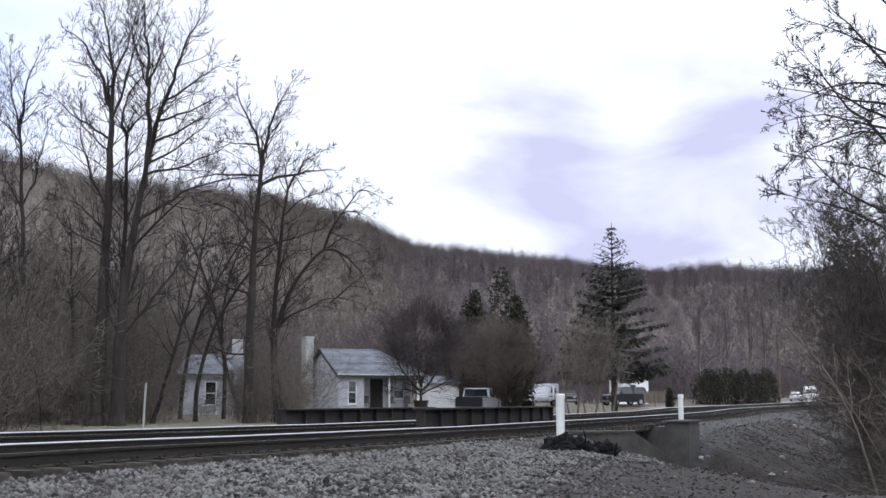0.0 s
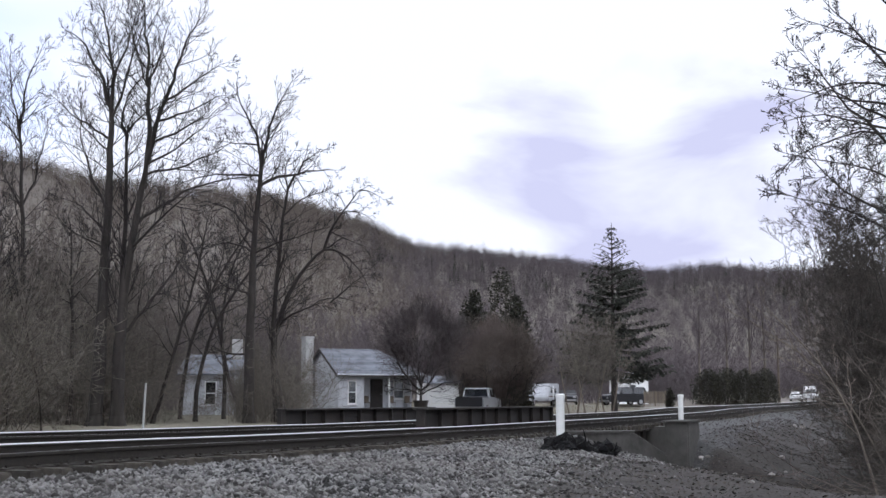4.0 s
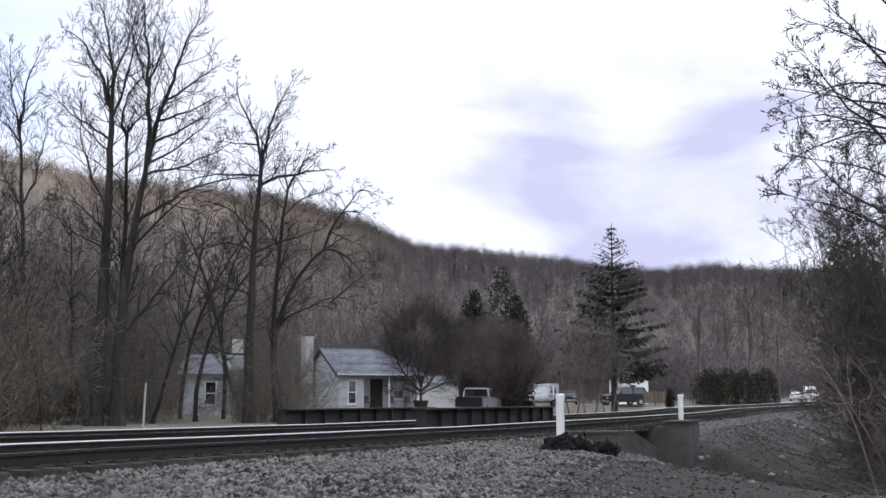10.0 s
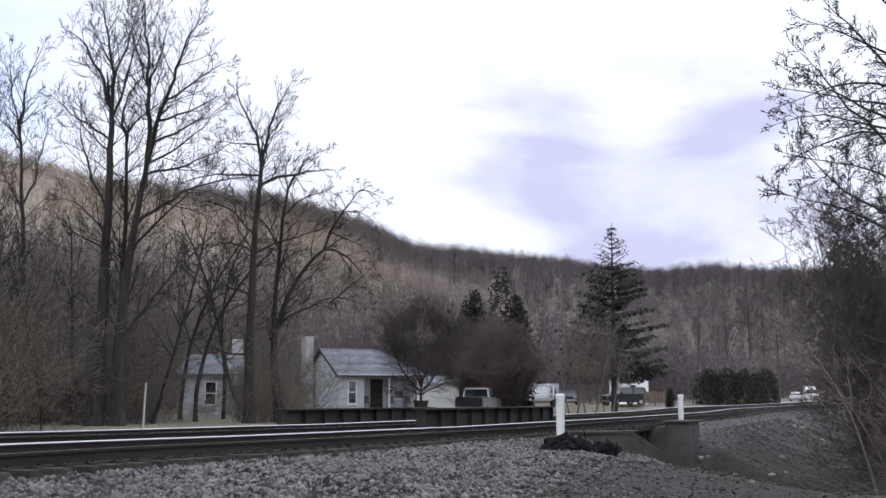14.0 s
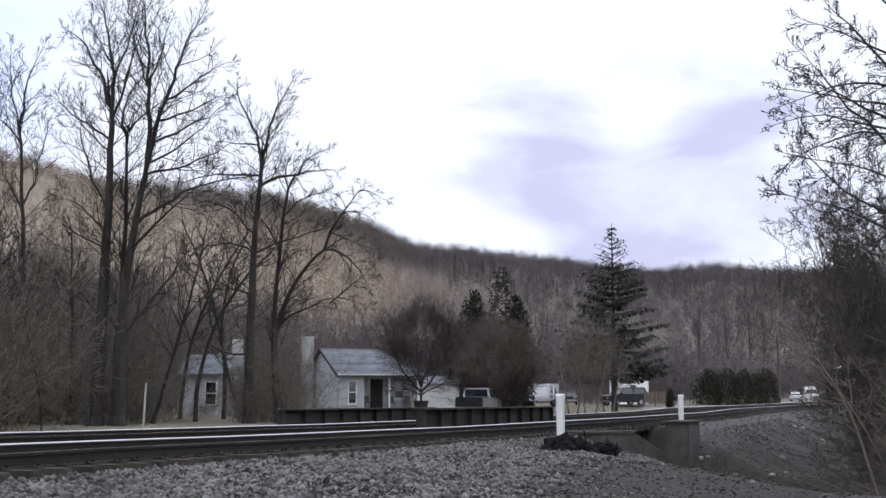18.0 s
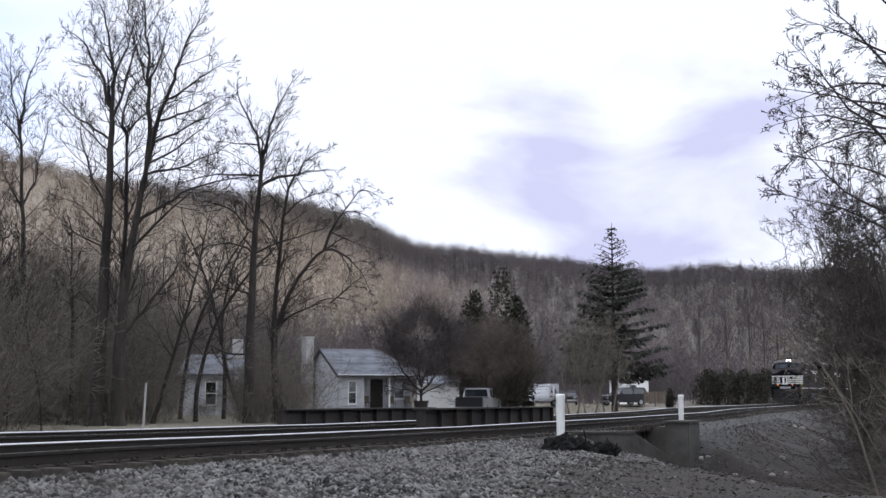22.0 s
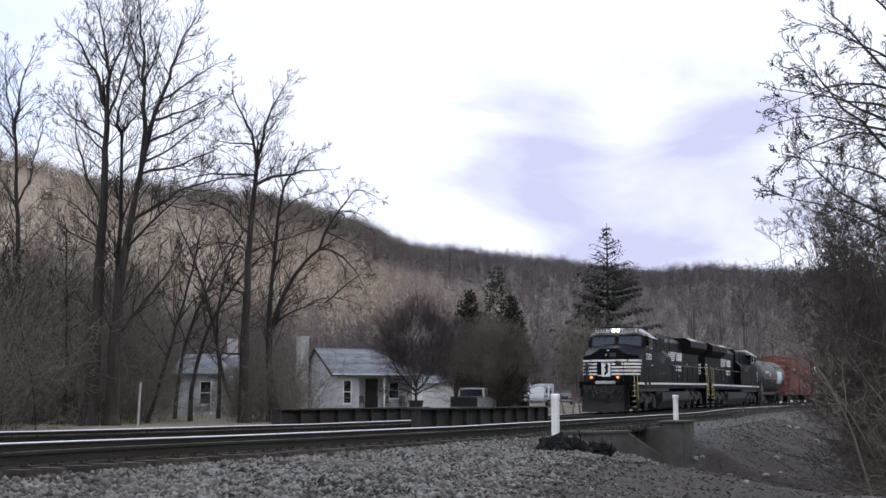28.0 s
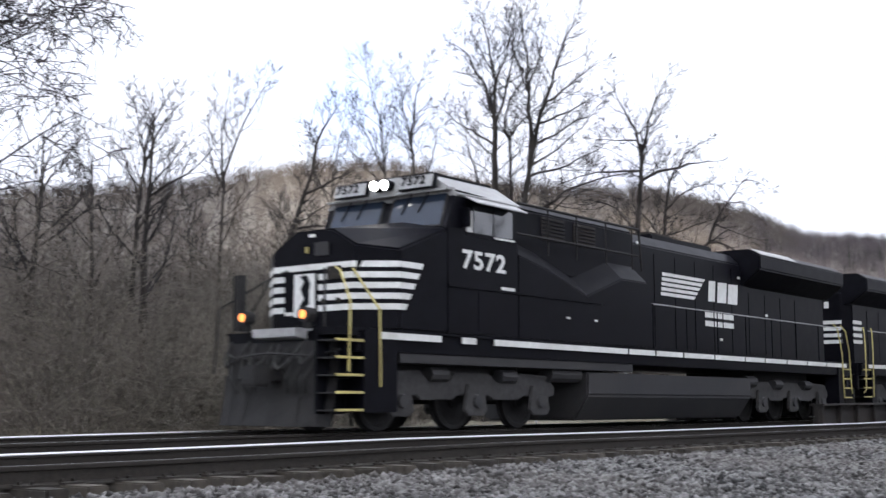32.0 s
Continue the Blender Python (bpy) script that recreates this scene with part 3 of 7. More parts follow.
plate_girder("bridge_girder", 2.15, 18.4, 31.4, 0.33, -0.95, 1, "black riveted plate girder with stiffeners beside the far track", "bridge girders")
plate_girder("bridge_girder", -2.2, 18.6, 30.4, 0.30, -0.95, 1, "black riveted plate girder with stiffeners beyond the far track", "bridge girders")
plate_girder("bridge_girder", NEAR + 1.0, 21.5, 34.6, -0.56, -1.5, 1, "black rusting deck girder under the near track", "bridge girders")
plate_girder("bridge_girder", NEAR - 1.0, 21.5, 34.6, -0.56, -1.5, 1, "black rusting deck girder under the near track", "bridge girders")
plate_girder("bridge_girder", 0.0, 18.6, 31.0, -0.51, -0.98, 1, "black floor beam under the far track", "bridge girders")


def block(name, s0, s1, d0, d1, z0, z1, label, slope=None, bevel=0.04, mt=None):
    """Concrete along the track, s and d as corners."""
    ring = lambda z: [(*on_track(s, d)[:2], z) for s, d in ((s0, d0), (s1, d0), (s1, d1), (s0, d1))]
    e = tagged(new(name), label, "abutment")
    part("body", Solid().loft([ring(z0), ring(z1)]), mt or CONCRETE, e, bevel=bevel)
    return e


# far-end abutment of the near bridge: seat, back wall and wing pillar
ab = block("bridge_abutment", 34.3, 37.5, 2.7, 6.0, -2.9, -0.42, "stained grey concrete abutment at the end of the bridge")
rg = lambda s0, s1, d0, d1, z: [(*on_track(s, d)[:2], z) for s, d in ((s0, d0), (s1, d0), (s1, d1), (s0, d1))]
part("pillar", Solid().loft([rg(34.1, 36.6, 5.85, 6.75, -2.9), rg(34.1, 36.6, 5.85, 6.75, -0.24)]), CONCRETE, ab, "stained corner pillar", bevel=0.05)
part("cap", Solid().loft([rg(34.02, 36.7, 5.78, 6.82, -0.24), rg(34.02, 36.7, 5.78, 6.82, -0.18)]), CONCRETE, ab)
block("bridge_abutment", 30.6, 33.0, -2.8, 2.8, -2.8, -0.5, "stained grey concrete abutment of the far bridge")
block("bridge_abutment", 16.6, 19.0, -2.8, 2.8, -2.8, -0.5, "stained grey concrete abutment of the far bridge")

# wing wall on this side of the creek
ww = tagged(new("wing_wall"), "low grey concrete wing wall beside the creek", "wall")
a, b, c = Vector((3.25, 36.00, -0.37)), Vector((5.70, 37.50, -0.39)), Vector((6.75, 38.00, -1.06))
out = Vector((0.08, 0.55, 0))
low = -2.6
sol = Solid()
ring1 = [a, b, c, Vector((c.x, c.y, low)), Vector((a.x, a.y, low))]
sol.loft([ring1, [p + out for p in ring1]])
part("body", sol, CONCRETE, ww, bevel=0.03)
part("coping", Solid().loft([[a + Vector((0, -0.05, 0)), b + Vector((0.02, -0.05, 0)), b + Vector((0.02, -0.05, 0.07)), a + Vector((0, -0.05, 0.07))],
                             [a + out * 1.1, b + out * 1.1, b + out * 1.1 + Vector((0, 0, 0.07)), a + out * 1.1 + Vector((0, 0, 0.07))]]), CONCRETE, ww)


def white_post(x, y, z0, z1, r, label):
    e = place("marker_post", x, y, z0, label=label, category="post", group="white posts")
    n = z1 - z0
    part("pole", Solid().rod((0, 0, -0.25), (0, 0, n - 0.11), r, n=20), POSTW, e, smooth=False, bevel=0)
    ring = lambda rr, z: [(rr * math.cos(i * math.pi / 10), rr * math.sin(i * math.pi / 10), z) for i in range(20)]
    part("cap", Solid().loft([ring(r * 1.16, n - 0.13), ring(r * 1.18, n - 0.04), ring(r * 1.0, n - 0.01), ring(r * 0.7, n)]), POSTW, e, "white pipe cap")
    return e


white_post(2.99, 32, -0.62, 0.75, 0.106, "white capped pipe post standing in the ballast")
white_post(9.48, 50, -0.26, 0.81, 0.105, "white capped pipe post beside the bridge abutment")
mp = place("marker_stake", -8.61, 36, -0.11, label="thin grey metal stake beside the far track", category="stake")
part("pole", Solid().rod((0, 0, -0.1), (0.05, 0, 1.2), 0.035, 0.03, 6), surface("galvanised_stake", (0.35, 0.35, 0.34), (0.5, 0.5, 0.48), 0.5, 0.3), mp)


# ---- charred heap by the post ----
def heap(cx, cy, rx, ry, hgt, seed, label, pieces=46):
    r = random.Random(seed)
    e = place("burnt_heap", cx, cy, h(cx, cy) + 0.03, label=label, category="rubbish heap")
    sol = Solid()
    for i in range(pieces):
        q, w = r.uniform(0, 6.28), math.sqrt(r.random())
        x, y = rx * w * math.cos(q), ry * w * math.sin(q)
        z = hgt * (1 - w * w) * r.uniform(0.2, 1.0)
        g = r.uniform(0.06, 0.2)
        ring = [[(x + g * k * (1 + r.uniform(-0.4, 0.4)) * math.cos(t * 1.047), y + g * k * (1 + r.uniform(-0.4, 0.4)) * math.sin(t * 1.047), z + zz + r.uniform(-0.04, 0.04)) for t in range(6)] for k, zz in ((0.7, -0.12), (1.1, 0.0), (0.8, g * 0.6), (0.25, g * 0.9))]
        sol.loft(ring)
    part("heap_body", sol, CHAR, e)
    st = Solid()
    for i in range(5):
        q = r.uniform(0, 6.28)
        x, y = rx * r.uniform(-0.8, 0.8), ry * r.uniform(-0.8, 0.8)
        ln = r.uniform(0.1, 0.3)
        st.rod((x, y, hgt * 0.4), (x + ln * math.cos(q), y + ln * math.sin(q), hgt * r.uniform(0.3, 1.3)), 0.025, 0.012, 5)
    tagged(part("charred_wood", st, CHAR, e), kind="stuff")
    return e


heap(2.92, 29.3, 0.62, 0.40, 0.50, 3, "black charred heap of litter lying in the ballast", 90)
heap(3.82, 29.9, 0.28, 0.28, 0.42, 5, "small black charred heap lying in the ballast", 40)


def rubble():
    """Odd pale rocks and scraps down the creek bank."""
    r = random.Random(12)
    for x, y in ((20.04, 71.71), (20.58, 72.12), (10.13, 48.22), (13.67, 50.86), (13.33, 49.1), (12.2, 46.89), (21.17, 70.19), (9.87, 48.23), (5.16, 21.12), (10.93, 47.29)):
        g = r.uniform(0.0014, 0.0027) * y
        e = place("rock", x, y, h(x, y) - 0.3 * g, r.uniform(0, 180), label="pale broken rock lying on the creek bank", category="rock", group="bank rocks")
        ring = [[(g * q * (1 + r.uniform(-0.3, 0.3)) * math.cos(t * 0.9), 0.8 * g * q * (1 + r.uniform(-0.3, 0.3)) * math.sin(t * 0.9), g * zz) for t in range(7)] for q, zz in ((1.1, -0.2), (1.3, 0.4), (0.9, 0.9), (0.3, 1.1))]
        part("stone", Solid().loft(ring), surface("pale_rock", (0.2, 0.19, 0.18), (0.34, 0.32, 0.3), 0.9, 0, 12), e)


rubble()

# ---- plants ----
def skin(segs, sides):
    """Tapered tubes round line pieces: rows of x, y, z, x, y, z, r0, r1."""
    q = np.asarray(segs, float)
    a, b = q[:, :3], q[:, 3:6]
    d = b - a
    d /= np.linalg.norm(d, axis=1, keepdims=True) + 1e-9
    up = np.where(np.abs(d[:, 2:]) < 0.9, np.array([[0, 0, 1.0]]), np.array([[1.0, 0, 0]]))
    u = np.cross(d, up)
    u /= np.linalg.norm(u, axis=1, keepdims=True) + 1e-9
    w = np.cross(d, u)
    t = np.arange(sides) * 2 * np.pi / sides
    ring = u[:, None] * np.cos(t)[None, :, None] + w[:, None] * np.sin(t)[None, :, None]
    v = np.concatenate([a[:, None] + ring * q[:, 6, None, None], b[:, None] + ring * q[:, 7, None, None]], 1).reshape(-1, 3)
    i = np.arange(sides)
    f = np.stack([i, (i + 1) % sides, (i + 1) % sides + sides, i + sides], -1)
    f = (f[None] + (2 * sides * np.arange(len(q)))[:, None, None]).reshape(-1, 4)
    return v, f


def limb(r, out, p, d, length, rad, level, opt):
    """Grows one limb and, off it, the finer ones."""
    n = 5 if level == 0 else (4 if level < 3 else 2)
    pts = [p]
    rr = [rad]
    for i in range(n):
        bend = Vector((r.gauss(0, 1), r.gauss(0, 1), r.gauss(0, 1))) * opt["wander"] * (opt.get("sway", 0.22) if level == 0 else 1)
        d = (d + bend + Vector((0, 0, opt["lift"] if level else 0.05)) - Vector((0, 0, opt.get("droop", 0) * max(0, level - 1)))).normalized()
        p = p + d * (length / n)
        pts.append(p)
        rr.append(max(opt["twig"] * (1.0 if level < 2 else 0.8), rad * (1 - (i + 1) / n * (0.86 if level == 0 else 0.8))))
        out[0 if level == 0 else 1].append((*pts[-2], *p, rr[-2], rr[-1]))
    if level >= opt["levels"]:
        return
    kids = opt["kids"][level]
    for i in range(kids):
        f = (opt["bare"] + (1 - opt["bare"]) * (i + r.random()) / kids) if level == 0 else (0.2 + 0.8 * (i + r.random()) / kids)
        f = min(f, 0.999)
        k = min(n - 1, int(f * n))
        q = pts[k].lerp(pts[k + 1], f * n - k)
        ax = (pts[k + 1] - pts[k]).normalized()
        side = ax.cross(Vector((r.gauss(0, 1), r.gauss(0, 1), r.gauss(0, 1)))).normalized()
        ang = radians(r.uniform(*opt["angle"]))
        dd = (ax * math.cos(ang) + side * math.sin(ang)).normalized()
        ln = length * (opt["ratio"] * (1.15 - (0.75 * f if level == 0 else 0.5 * f))) * r.uniform(0.7, 1.2)
        limb(r, out, q, dd, ln, max(opt["twig"], min(rr[k] * 0.55, rad * (0.3 if level == 0 else 0.42))), level + 1, opt)


def bare_tree(name, x, y, hgt, rad, seed, label, category="bare tree", group="", lean=(0, 0), levels=3, kids=(15, 7, 6, 3), bare=0.32, angle=(22, 52), ratio=0.5,
              wander=0.13, lift=0.16, twig=0.012, droop=0.0, stems=1, bark=None, fine=None, spread=0.25, z=None):
    r = random.Random(seed)
    opt = dict(levels=levels, kids=kids, bare=bare, angle=angle, ratio=ratio, wander=wander, lift=lift, twig=twig, droop=droop)
    e = place(name, x, y, h(x, y) - 0.1 if z is None else z, label=label, category=category, group=group)
    twigs = []
    for i in range(stems):
        out = ([], twigs)
        q = 6.28 * i / stems + r.uniform(-0.5, 0.5)
        d = Vector((lean[0] + (spread * math.cos(q) if stems > 1 else 0), lean[1] + (spread * math.sin(q) if stems > 1 else 0), 1)).normalized()
        limb(r, out, Vector((0.12 * stems * math.cos(q) * (stems > 1), 0.12 * stems * math.sin(q) * (stems > 1), 0)), d, hgt * (1 if i == 0 else r.uniform(0.7, 1)), rad, 0, opt)
        v, f = skin(out[0], 7)
        fast_mesh("trunk" if stems == 1 else "stem", v, f, bark or BARK, e)
    v, f = skin(twigs, 3)
    fast_mesh("crown", v, f, fine or TWIG, e)
    return e


def limbed_tree(name, x, y, z, rows, seed, label, category="bare tree", group="", facing=0.0, side=1.0, reach=0.42, span=2.6, twig=0.008, droop=0.0, rise=0.16, wander=0.15, bark=None, fine=None, thick=5):
    """A bare tree from its trunk and main limbs: across, up, heading at the foot and at the tip (degrees off upright), length, radius.
    Each limb springs from the nearest older one; side branches and twigs grow off it by chance."""
    r = random.Random(seed)
    e = place(name, x, y, z - 0.15, facing, label=label, category=category, group=group)
    opt = dict(levels=4, kids=(0, 0, thick, 4, 2), bare=0.2, angle=(22, 58), ratio=0.52, wander=wander, lift=rise, twig=twig, droop=droop)
    trunk, boughs, twigs, bones = [], [], [], []
    for k, (bx, bz, h0, h1, ln, rad) in enumerate(rows):
        p = Vector((bx, 0.0, bz))
        if k:
            p = min((q for b in bones for q in b[1:]), key=lambda q: (q.x - bx) ** 2 + (q.z - bz) ** 2).copy()
        swing = 0.0 if k == 0 else r.uniform(0.25, 0.65) * r.choice((-1, 1))
        n = max(6, int(ln * 2.2))
        pts, rr = [p], [rad]
        for i in range(n):
            a = radians(h0 + (h1 - h0) * (i + 0.5) / n) + r.gauss(0, 0.13 if k else 0.035)
            p = p + Vector((math.sin(a), swing * math.sin(a) + r.gauss(0, 0.05), math.cos(a))) * (ln / n)
            pts.append(p)
            t = (i + 1) / n
            rr.append(max(twig, rad * (1 - (0.66 if k == 0 else 0.86) * t)))
            (trunk if k == 0 else boughs).append((*pts[-2], *p, rr[-2], rr[-1]))
        if k == 0:
            trunk.append((pts[0].x, 0, pts[0].z - 0.1, *pts[0].lerp(pts[1], 0.8), rad * 1.45, rad))
        bones.append(pts)
        # side branches, longer towards the middle of the limb
        count = int(ln * 2.9 * side) if k else int(ln * 1.6 * side)
        for i in range(count):
            f = (0.14 if k else 0.3) + (0.86 if k else 0.7) * (i + r.random()) / count
            m = min(n - 1, int(f * n))
            q = pts[m].lerp(pts[m + 1], f * n - m)
            ax = (pts[m + 1] - pts[m]).normalized()
            sd = ax.cross(Vector((r.gauss(0, 0.6), r.gauss(0, 1.3), r.gauss(0, 0.6)))).normalized()
            an = radians(r.uniform(28, 62))
            length = min(span, max(0.5, reach * ln * (1.1 - 0.65 * f) * r.uniform(0.5, 1.25)))
            limb(r, (boughs, twigs), q, (ax * math.cos(an) + sd * math.sin(an)).normalized(), length, max(twig * 1.2, min(rr[m] * 0.5, 0.03)), 2, opt)
        limb(r, (boughs, twigs), pts[-1], (pts[-1] - pts[-2]).normalized(), max(0.4, 0.12 * ln), rr[-1], 2, opt)
    v, f = skin(trunk, 9)
    fast_mesh("trunk", v, f, bark or BARK, e)
    v, f = skin(boughs, 5)
    tagged(fast_mesh("bough", v, f, bark or BARK, e), kind="stuff")
    v, f = skin(twigs, 3)
    tagged(fast_mesh("crown", v, f, fine or TWIG, e), kind="stuff")
    return e


TALL = "tall bare deciduous tree with grey-brown bark beyond the tracks"
W = "trees beyond the tracks"
limbed_tree("bare_tree", -14.47, 52.00, -0.24, [(0.00, 0.00, 3, -1, 13.4, 0.310), (0.30, 13.28, -9, -57, 4.9, 0.100), (0.29, 13.35, 12, -24, 5.3, 0.100), (0.44, 14.76, 14, 22, 3.2, 0.060), (0.32, 13.15, 17, 17, 5.1, 0.070), (0.25, 11.80, -54, -46, 3.7, 0.060), (0.35, 8.64, -31, 1, 5.5, 0.070), (0.31, 7.68, -24, -80, 3.4, 0.055), (0.22, 7.44, -66, -30, 2.9, 0.050), (0.38, 9.85, 10, 170, 1.0, 0.035), (0.31, 15.01, -27, -15, 3.0, 0.050), (0.33, 11.56, -68, -12, 2.7, 0.045)], 31, TALL, group=W)
limbed_tree("bare_tree", -13.83, 52.60, -0.25, [(0.00, 0.00, 1, 1, 12.0, 0.170), (0.25, 11.94, -12, 40, 4.1, 0.070), (0.25, 11.94, 22, 86, 2.9, 0.060), (0.25, 11.94, -10, -58, 2.6, 0.050), (0.27, 8.25, 9, 57, 3.0, 0.050), (0.21, 7.04, -21, -93, 2.1, 0.040)], 32, TALL, group=W)
limbed_tree("bare_tree", -13.53, 52.00, -0.24, [(0.00, 0.00, 1, 9, 11.0, 0.300), (0.95, 10.82, 5, -7, 7.6, 0.130), (0.95, 10.82, 17, 25, 6.6, 0.130), (1.74, 13.53, 50, 58, 3.2, 0.055), (1.62, 12.71, 66, 62, 3.2, 0.060), (1.40, 11.80, 64, 44, 3.6, 0.060), (1.19, 11.00, 76, 52, 3.9, 0.055), (0.91, 10.58, 81, 69, 4.3, 0.065), (0.78, 8.40, 39, 87, 5.9, 0.085), (0.57, 7.44, 55, 55, 4.6, 0.075), (0.36, 3.63, 39, 27, 5.2, 0.085), (1.16, 14.52, 16, 20, 3.3, 0.060), (1.10, 14.02, -23, -3, 3.6, 0.050), (1.09, 12.79, -75, -27, 1.4, 0.030)], 33, TALL, group=W)
limbed_tree("bare_tree", -8.98, 58.00, -0.34, [(0.00, 0.00, -2, 6, 12.1, 0.270), (0.39, 12.02, -9, -29, 4.0, 0.090), (0.39, 12.02, 1, 41, 4.3, 0.090), (0.38, 10.99, 57, 81, 3.7, 0.090), (1.92, 11.80, 20, 72, 2.1, 0.050), (0.54, 11.12, 2, 38, 3.5, 0.060), (0.31, 11.75, -86, -130, 4.3, 0.060), (0.16, 12.84, -81, -69, 2.4, 0.045), (0.10, 8.96, -32, -88, 3.4, 0.070), (0.07, 7.76, -49, -121, 3.4, 0.060), (0.17, 8.03, 63, 79, 4.2, 0.060), (-0.03, 5.89, -88, -28, 2.1, 0.060), (0.02, 3.13, -90, -50, 2.2, 0.060)], 34, TALL, group=W, rise=0.10)
limbed_tree("bare_tree", -7.89, 60.00, -0.37, [(0.00, 0.00, -6, 10, 11.4, 0.170), (-0.16, 8.03, -19, -47, 4.0, 0.060), (0.37, 11.31, 14, 54, 1.6, 0.050), (-0.08, 9.97, 33, 93, 2.9, 0.050), (-0.12, 7.47, 8, 104, 2.5, 0.050), (0.37, 11.23, -28, 40, 2.1, 0.040)], 35, TALL, group=W)
limbed_tree("bare_tree", -7.47, 61.00, -0.39, [(0.00, 0.00, -28, 48, 9.4, 0.200), (1.49, 8.61, 19, 59, 3.8, 0.090), (1.55, 8.61, 100, 164, 3.2, 0.070), (3.43, 11.27, 73, 137, 1.4, 0.035), (2.42, 10.36, 65, 153, 2.2, 0.035), (2.04, 9.34, 117, 113, 2.2, 0.040), (-0.23, 3.98, 15, 103, 3.6, 0.080), (2.47, 5.61, 52, 56, 2.9, 0.050), (1.25, 5.36, 72, 120, 2.9, 0.040), (-0.27, 5.09, 1, 61, 2.2, 0.050)], 36, "gnarled bare tree leaning sideways with drooping outer limbs", group=W, droop=0.07, rise=0.08)
limbed_tree("bare_tree", -20.63, 62.00, -0.40, [(0.00, 0.00, -3, -3, 14.1, 0.200), (-0.77, 13.93, -7, 25, 5.1, 0.080), (-0.77, 14.07, -18, -6, 5.0, 0.060), (-0.53, 10.88, 16, 12, 5.0, 0.060), (-0.77, 14.07, -29, -65, 2.2, 0.060), (-0.51, 10.30, -22, -46, 2.8, 0.060), (-0.75, 14.80, 70, 42, 1.9, 0.040)], 37, TALL, group=W)
limbed_tree("bare_tree", -13.43, 64.00, -0.43, [(0.00, 0.00, 1, 37, 10.6, 0.120), (0.82, 4.17, -18, -2, 5.1, 0.050), (1.41, 6.50, 44, 88, 2.2, 0.040), (2.19, 8.41, 2, -42, 2.8, 0.040)], 38, "thin crooked bare tree among the brush", group=W, rise=0.08, thick=3)
limbed_tree("bare_tree", -11.86, 60.00, -0.37, [(0.00, 0.00, -3, 49, 9.3, 0.120), (0.97, 5.00, -17, 27, 4.0, 0.050), (2.16, 6.78, 29, -31, 2.2, 0.040)], 39, "thin crooked bare tree among the brush", group=W, rise=0.08, thick=3)
limbed_tree("bare_tree", -11.56, 66.00, -0.46, [(0.00, 0.00, 3, -29, 10.6, 0.120), (-0.84, 6.71, 24, -0, 3.8, 0.050), (-1.38, 8.07, -54, -110, 2.4, 0.040)], 40, "thin crooked bare tree among the brush", group=W, rise=0.08, thick=3)
limbed_tree("bare_tree", -13.24, 57.00, -0.32, [(0.00, 0.00, 18, 10, 9.2, 0.100), (1.36, 4.23, 13, 89, 3.3, 0.050), (1.73, 6.84, -36, 4, 2.5, 0.040)], 41, "thin crooked bare tree among the brush", group=W, rise=0.08, thick=3)
limbed_tree("bare_tree", -10.22, 66.00, -0.46, [(0.00, 0.00, -33, 27, 9.9, 0.120), (-1.55, 5.50, -53, -5, 2.8, 0.050), (-1.05, 7.61, 30, 70, 2.4, 0.040)], 42, "thin crooked bare tree among the brush", group=W, rise=0.08, thick=3)
limbed_tree("bare_tree", -16.45, 55.00, -0.29, [(0.00, 0.00, 3, -5, 8.6, 0.100), (-0.17, 4.59, -10, -38, 3.4, 0.050), (0.03, 6.09, 24, 0, 2.6, 0.040)], 43, "thin crooked bare tree among the brush", group=W, rise=0.08, thick=3)
limbed_tree("bare_tree", -20.13, 39.77, -0.41, [(0.00, 0.00, 9, 21, 9.6, 0.160), (2.56, 9.25, 6, 42, 3.0, 0.070), (2.17, 8.22, 62, 46, 2.5, 0.060), (1.78, 7.20, 68, 104, 2.7, 0.050), (1.39, 6.18, 23, -13, 2.9, 0.050)], 44, "slender bare tree rising out of the brush", group=W, facing=17.67)
limbed_tree("bare_tree", -25.05, 40.30, -0.46, [(0.00, 0.00, -2, 6, 9.7, 0.160), (0.29, 9.67, -6, 42, 3.3, 0.070), (0.29, 9.67, 13, 65, 3.2, 0.060), (0.13, 8.16, -19, -39, 3.5, 0.060), (0.06, 7.52, 33, 77, 2.7, 0.050), (0.29, 9.67, -6, -18, 2.9, 0.050)], 45, "slender bare tree rising out of the brush", group=W, facing=17.67)
limbed_tree("bare_tree", -23.84, 44.88, -0.55, [(0.00, 0.00, -1, 3, 9.8, 0.120), (0.13, 9.81, -1, 15, 4.3, 0.060), (0.12, 10.04, 24, 32, 4.5, 0.060), (0.13, 9.81, -26, -2, 2.7, 0.050)], 46, "slender bare tree rising out of the brush", group=W, facing=17.67)
limbed_tree("bare_tree", -20.63, 56.40, -0.77, [(0.00, 0.00, 1, -3, 12.9, 0.130), (-0.21, 12.89, -1, -13, 5.2, 0.060), (-0.20, 12.47, -28, -16, 3.7, 0.050), (-0.17, 11.49, -32, -48, 3.5, 0.050), (-0.21, 12.89, 13, 13, 3.2, 0.045)], 61, "slender bare tree rising out of the brush", group=W, facing=17.67)
limbed_tree("bare_tree", -23.17, 53.49, -0.73, [(0.00, 0.00, 1, 5, 11.4, 0.110), (0.66, 11.38, 2, 22, 4.2, 0.050), (0.54, 10.56, -35, -3, 3.5, 0.045), (0.61, 11.10, 17, 65, 2.6, 0.045)], 62, "slender bare tree rising out of the brush", group=W, facing=17.67)
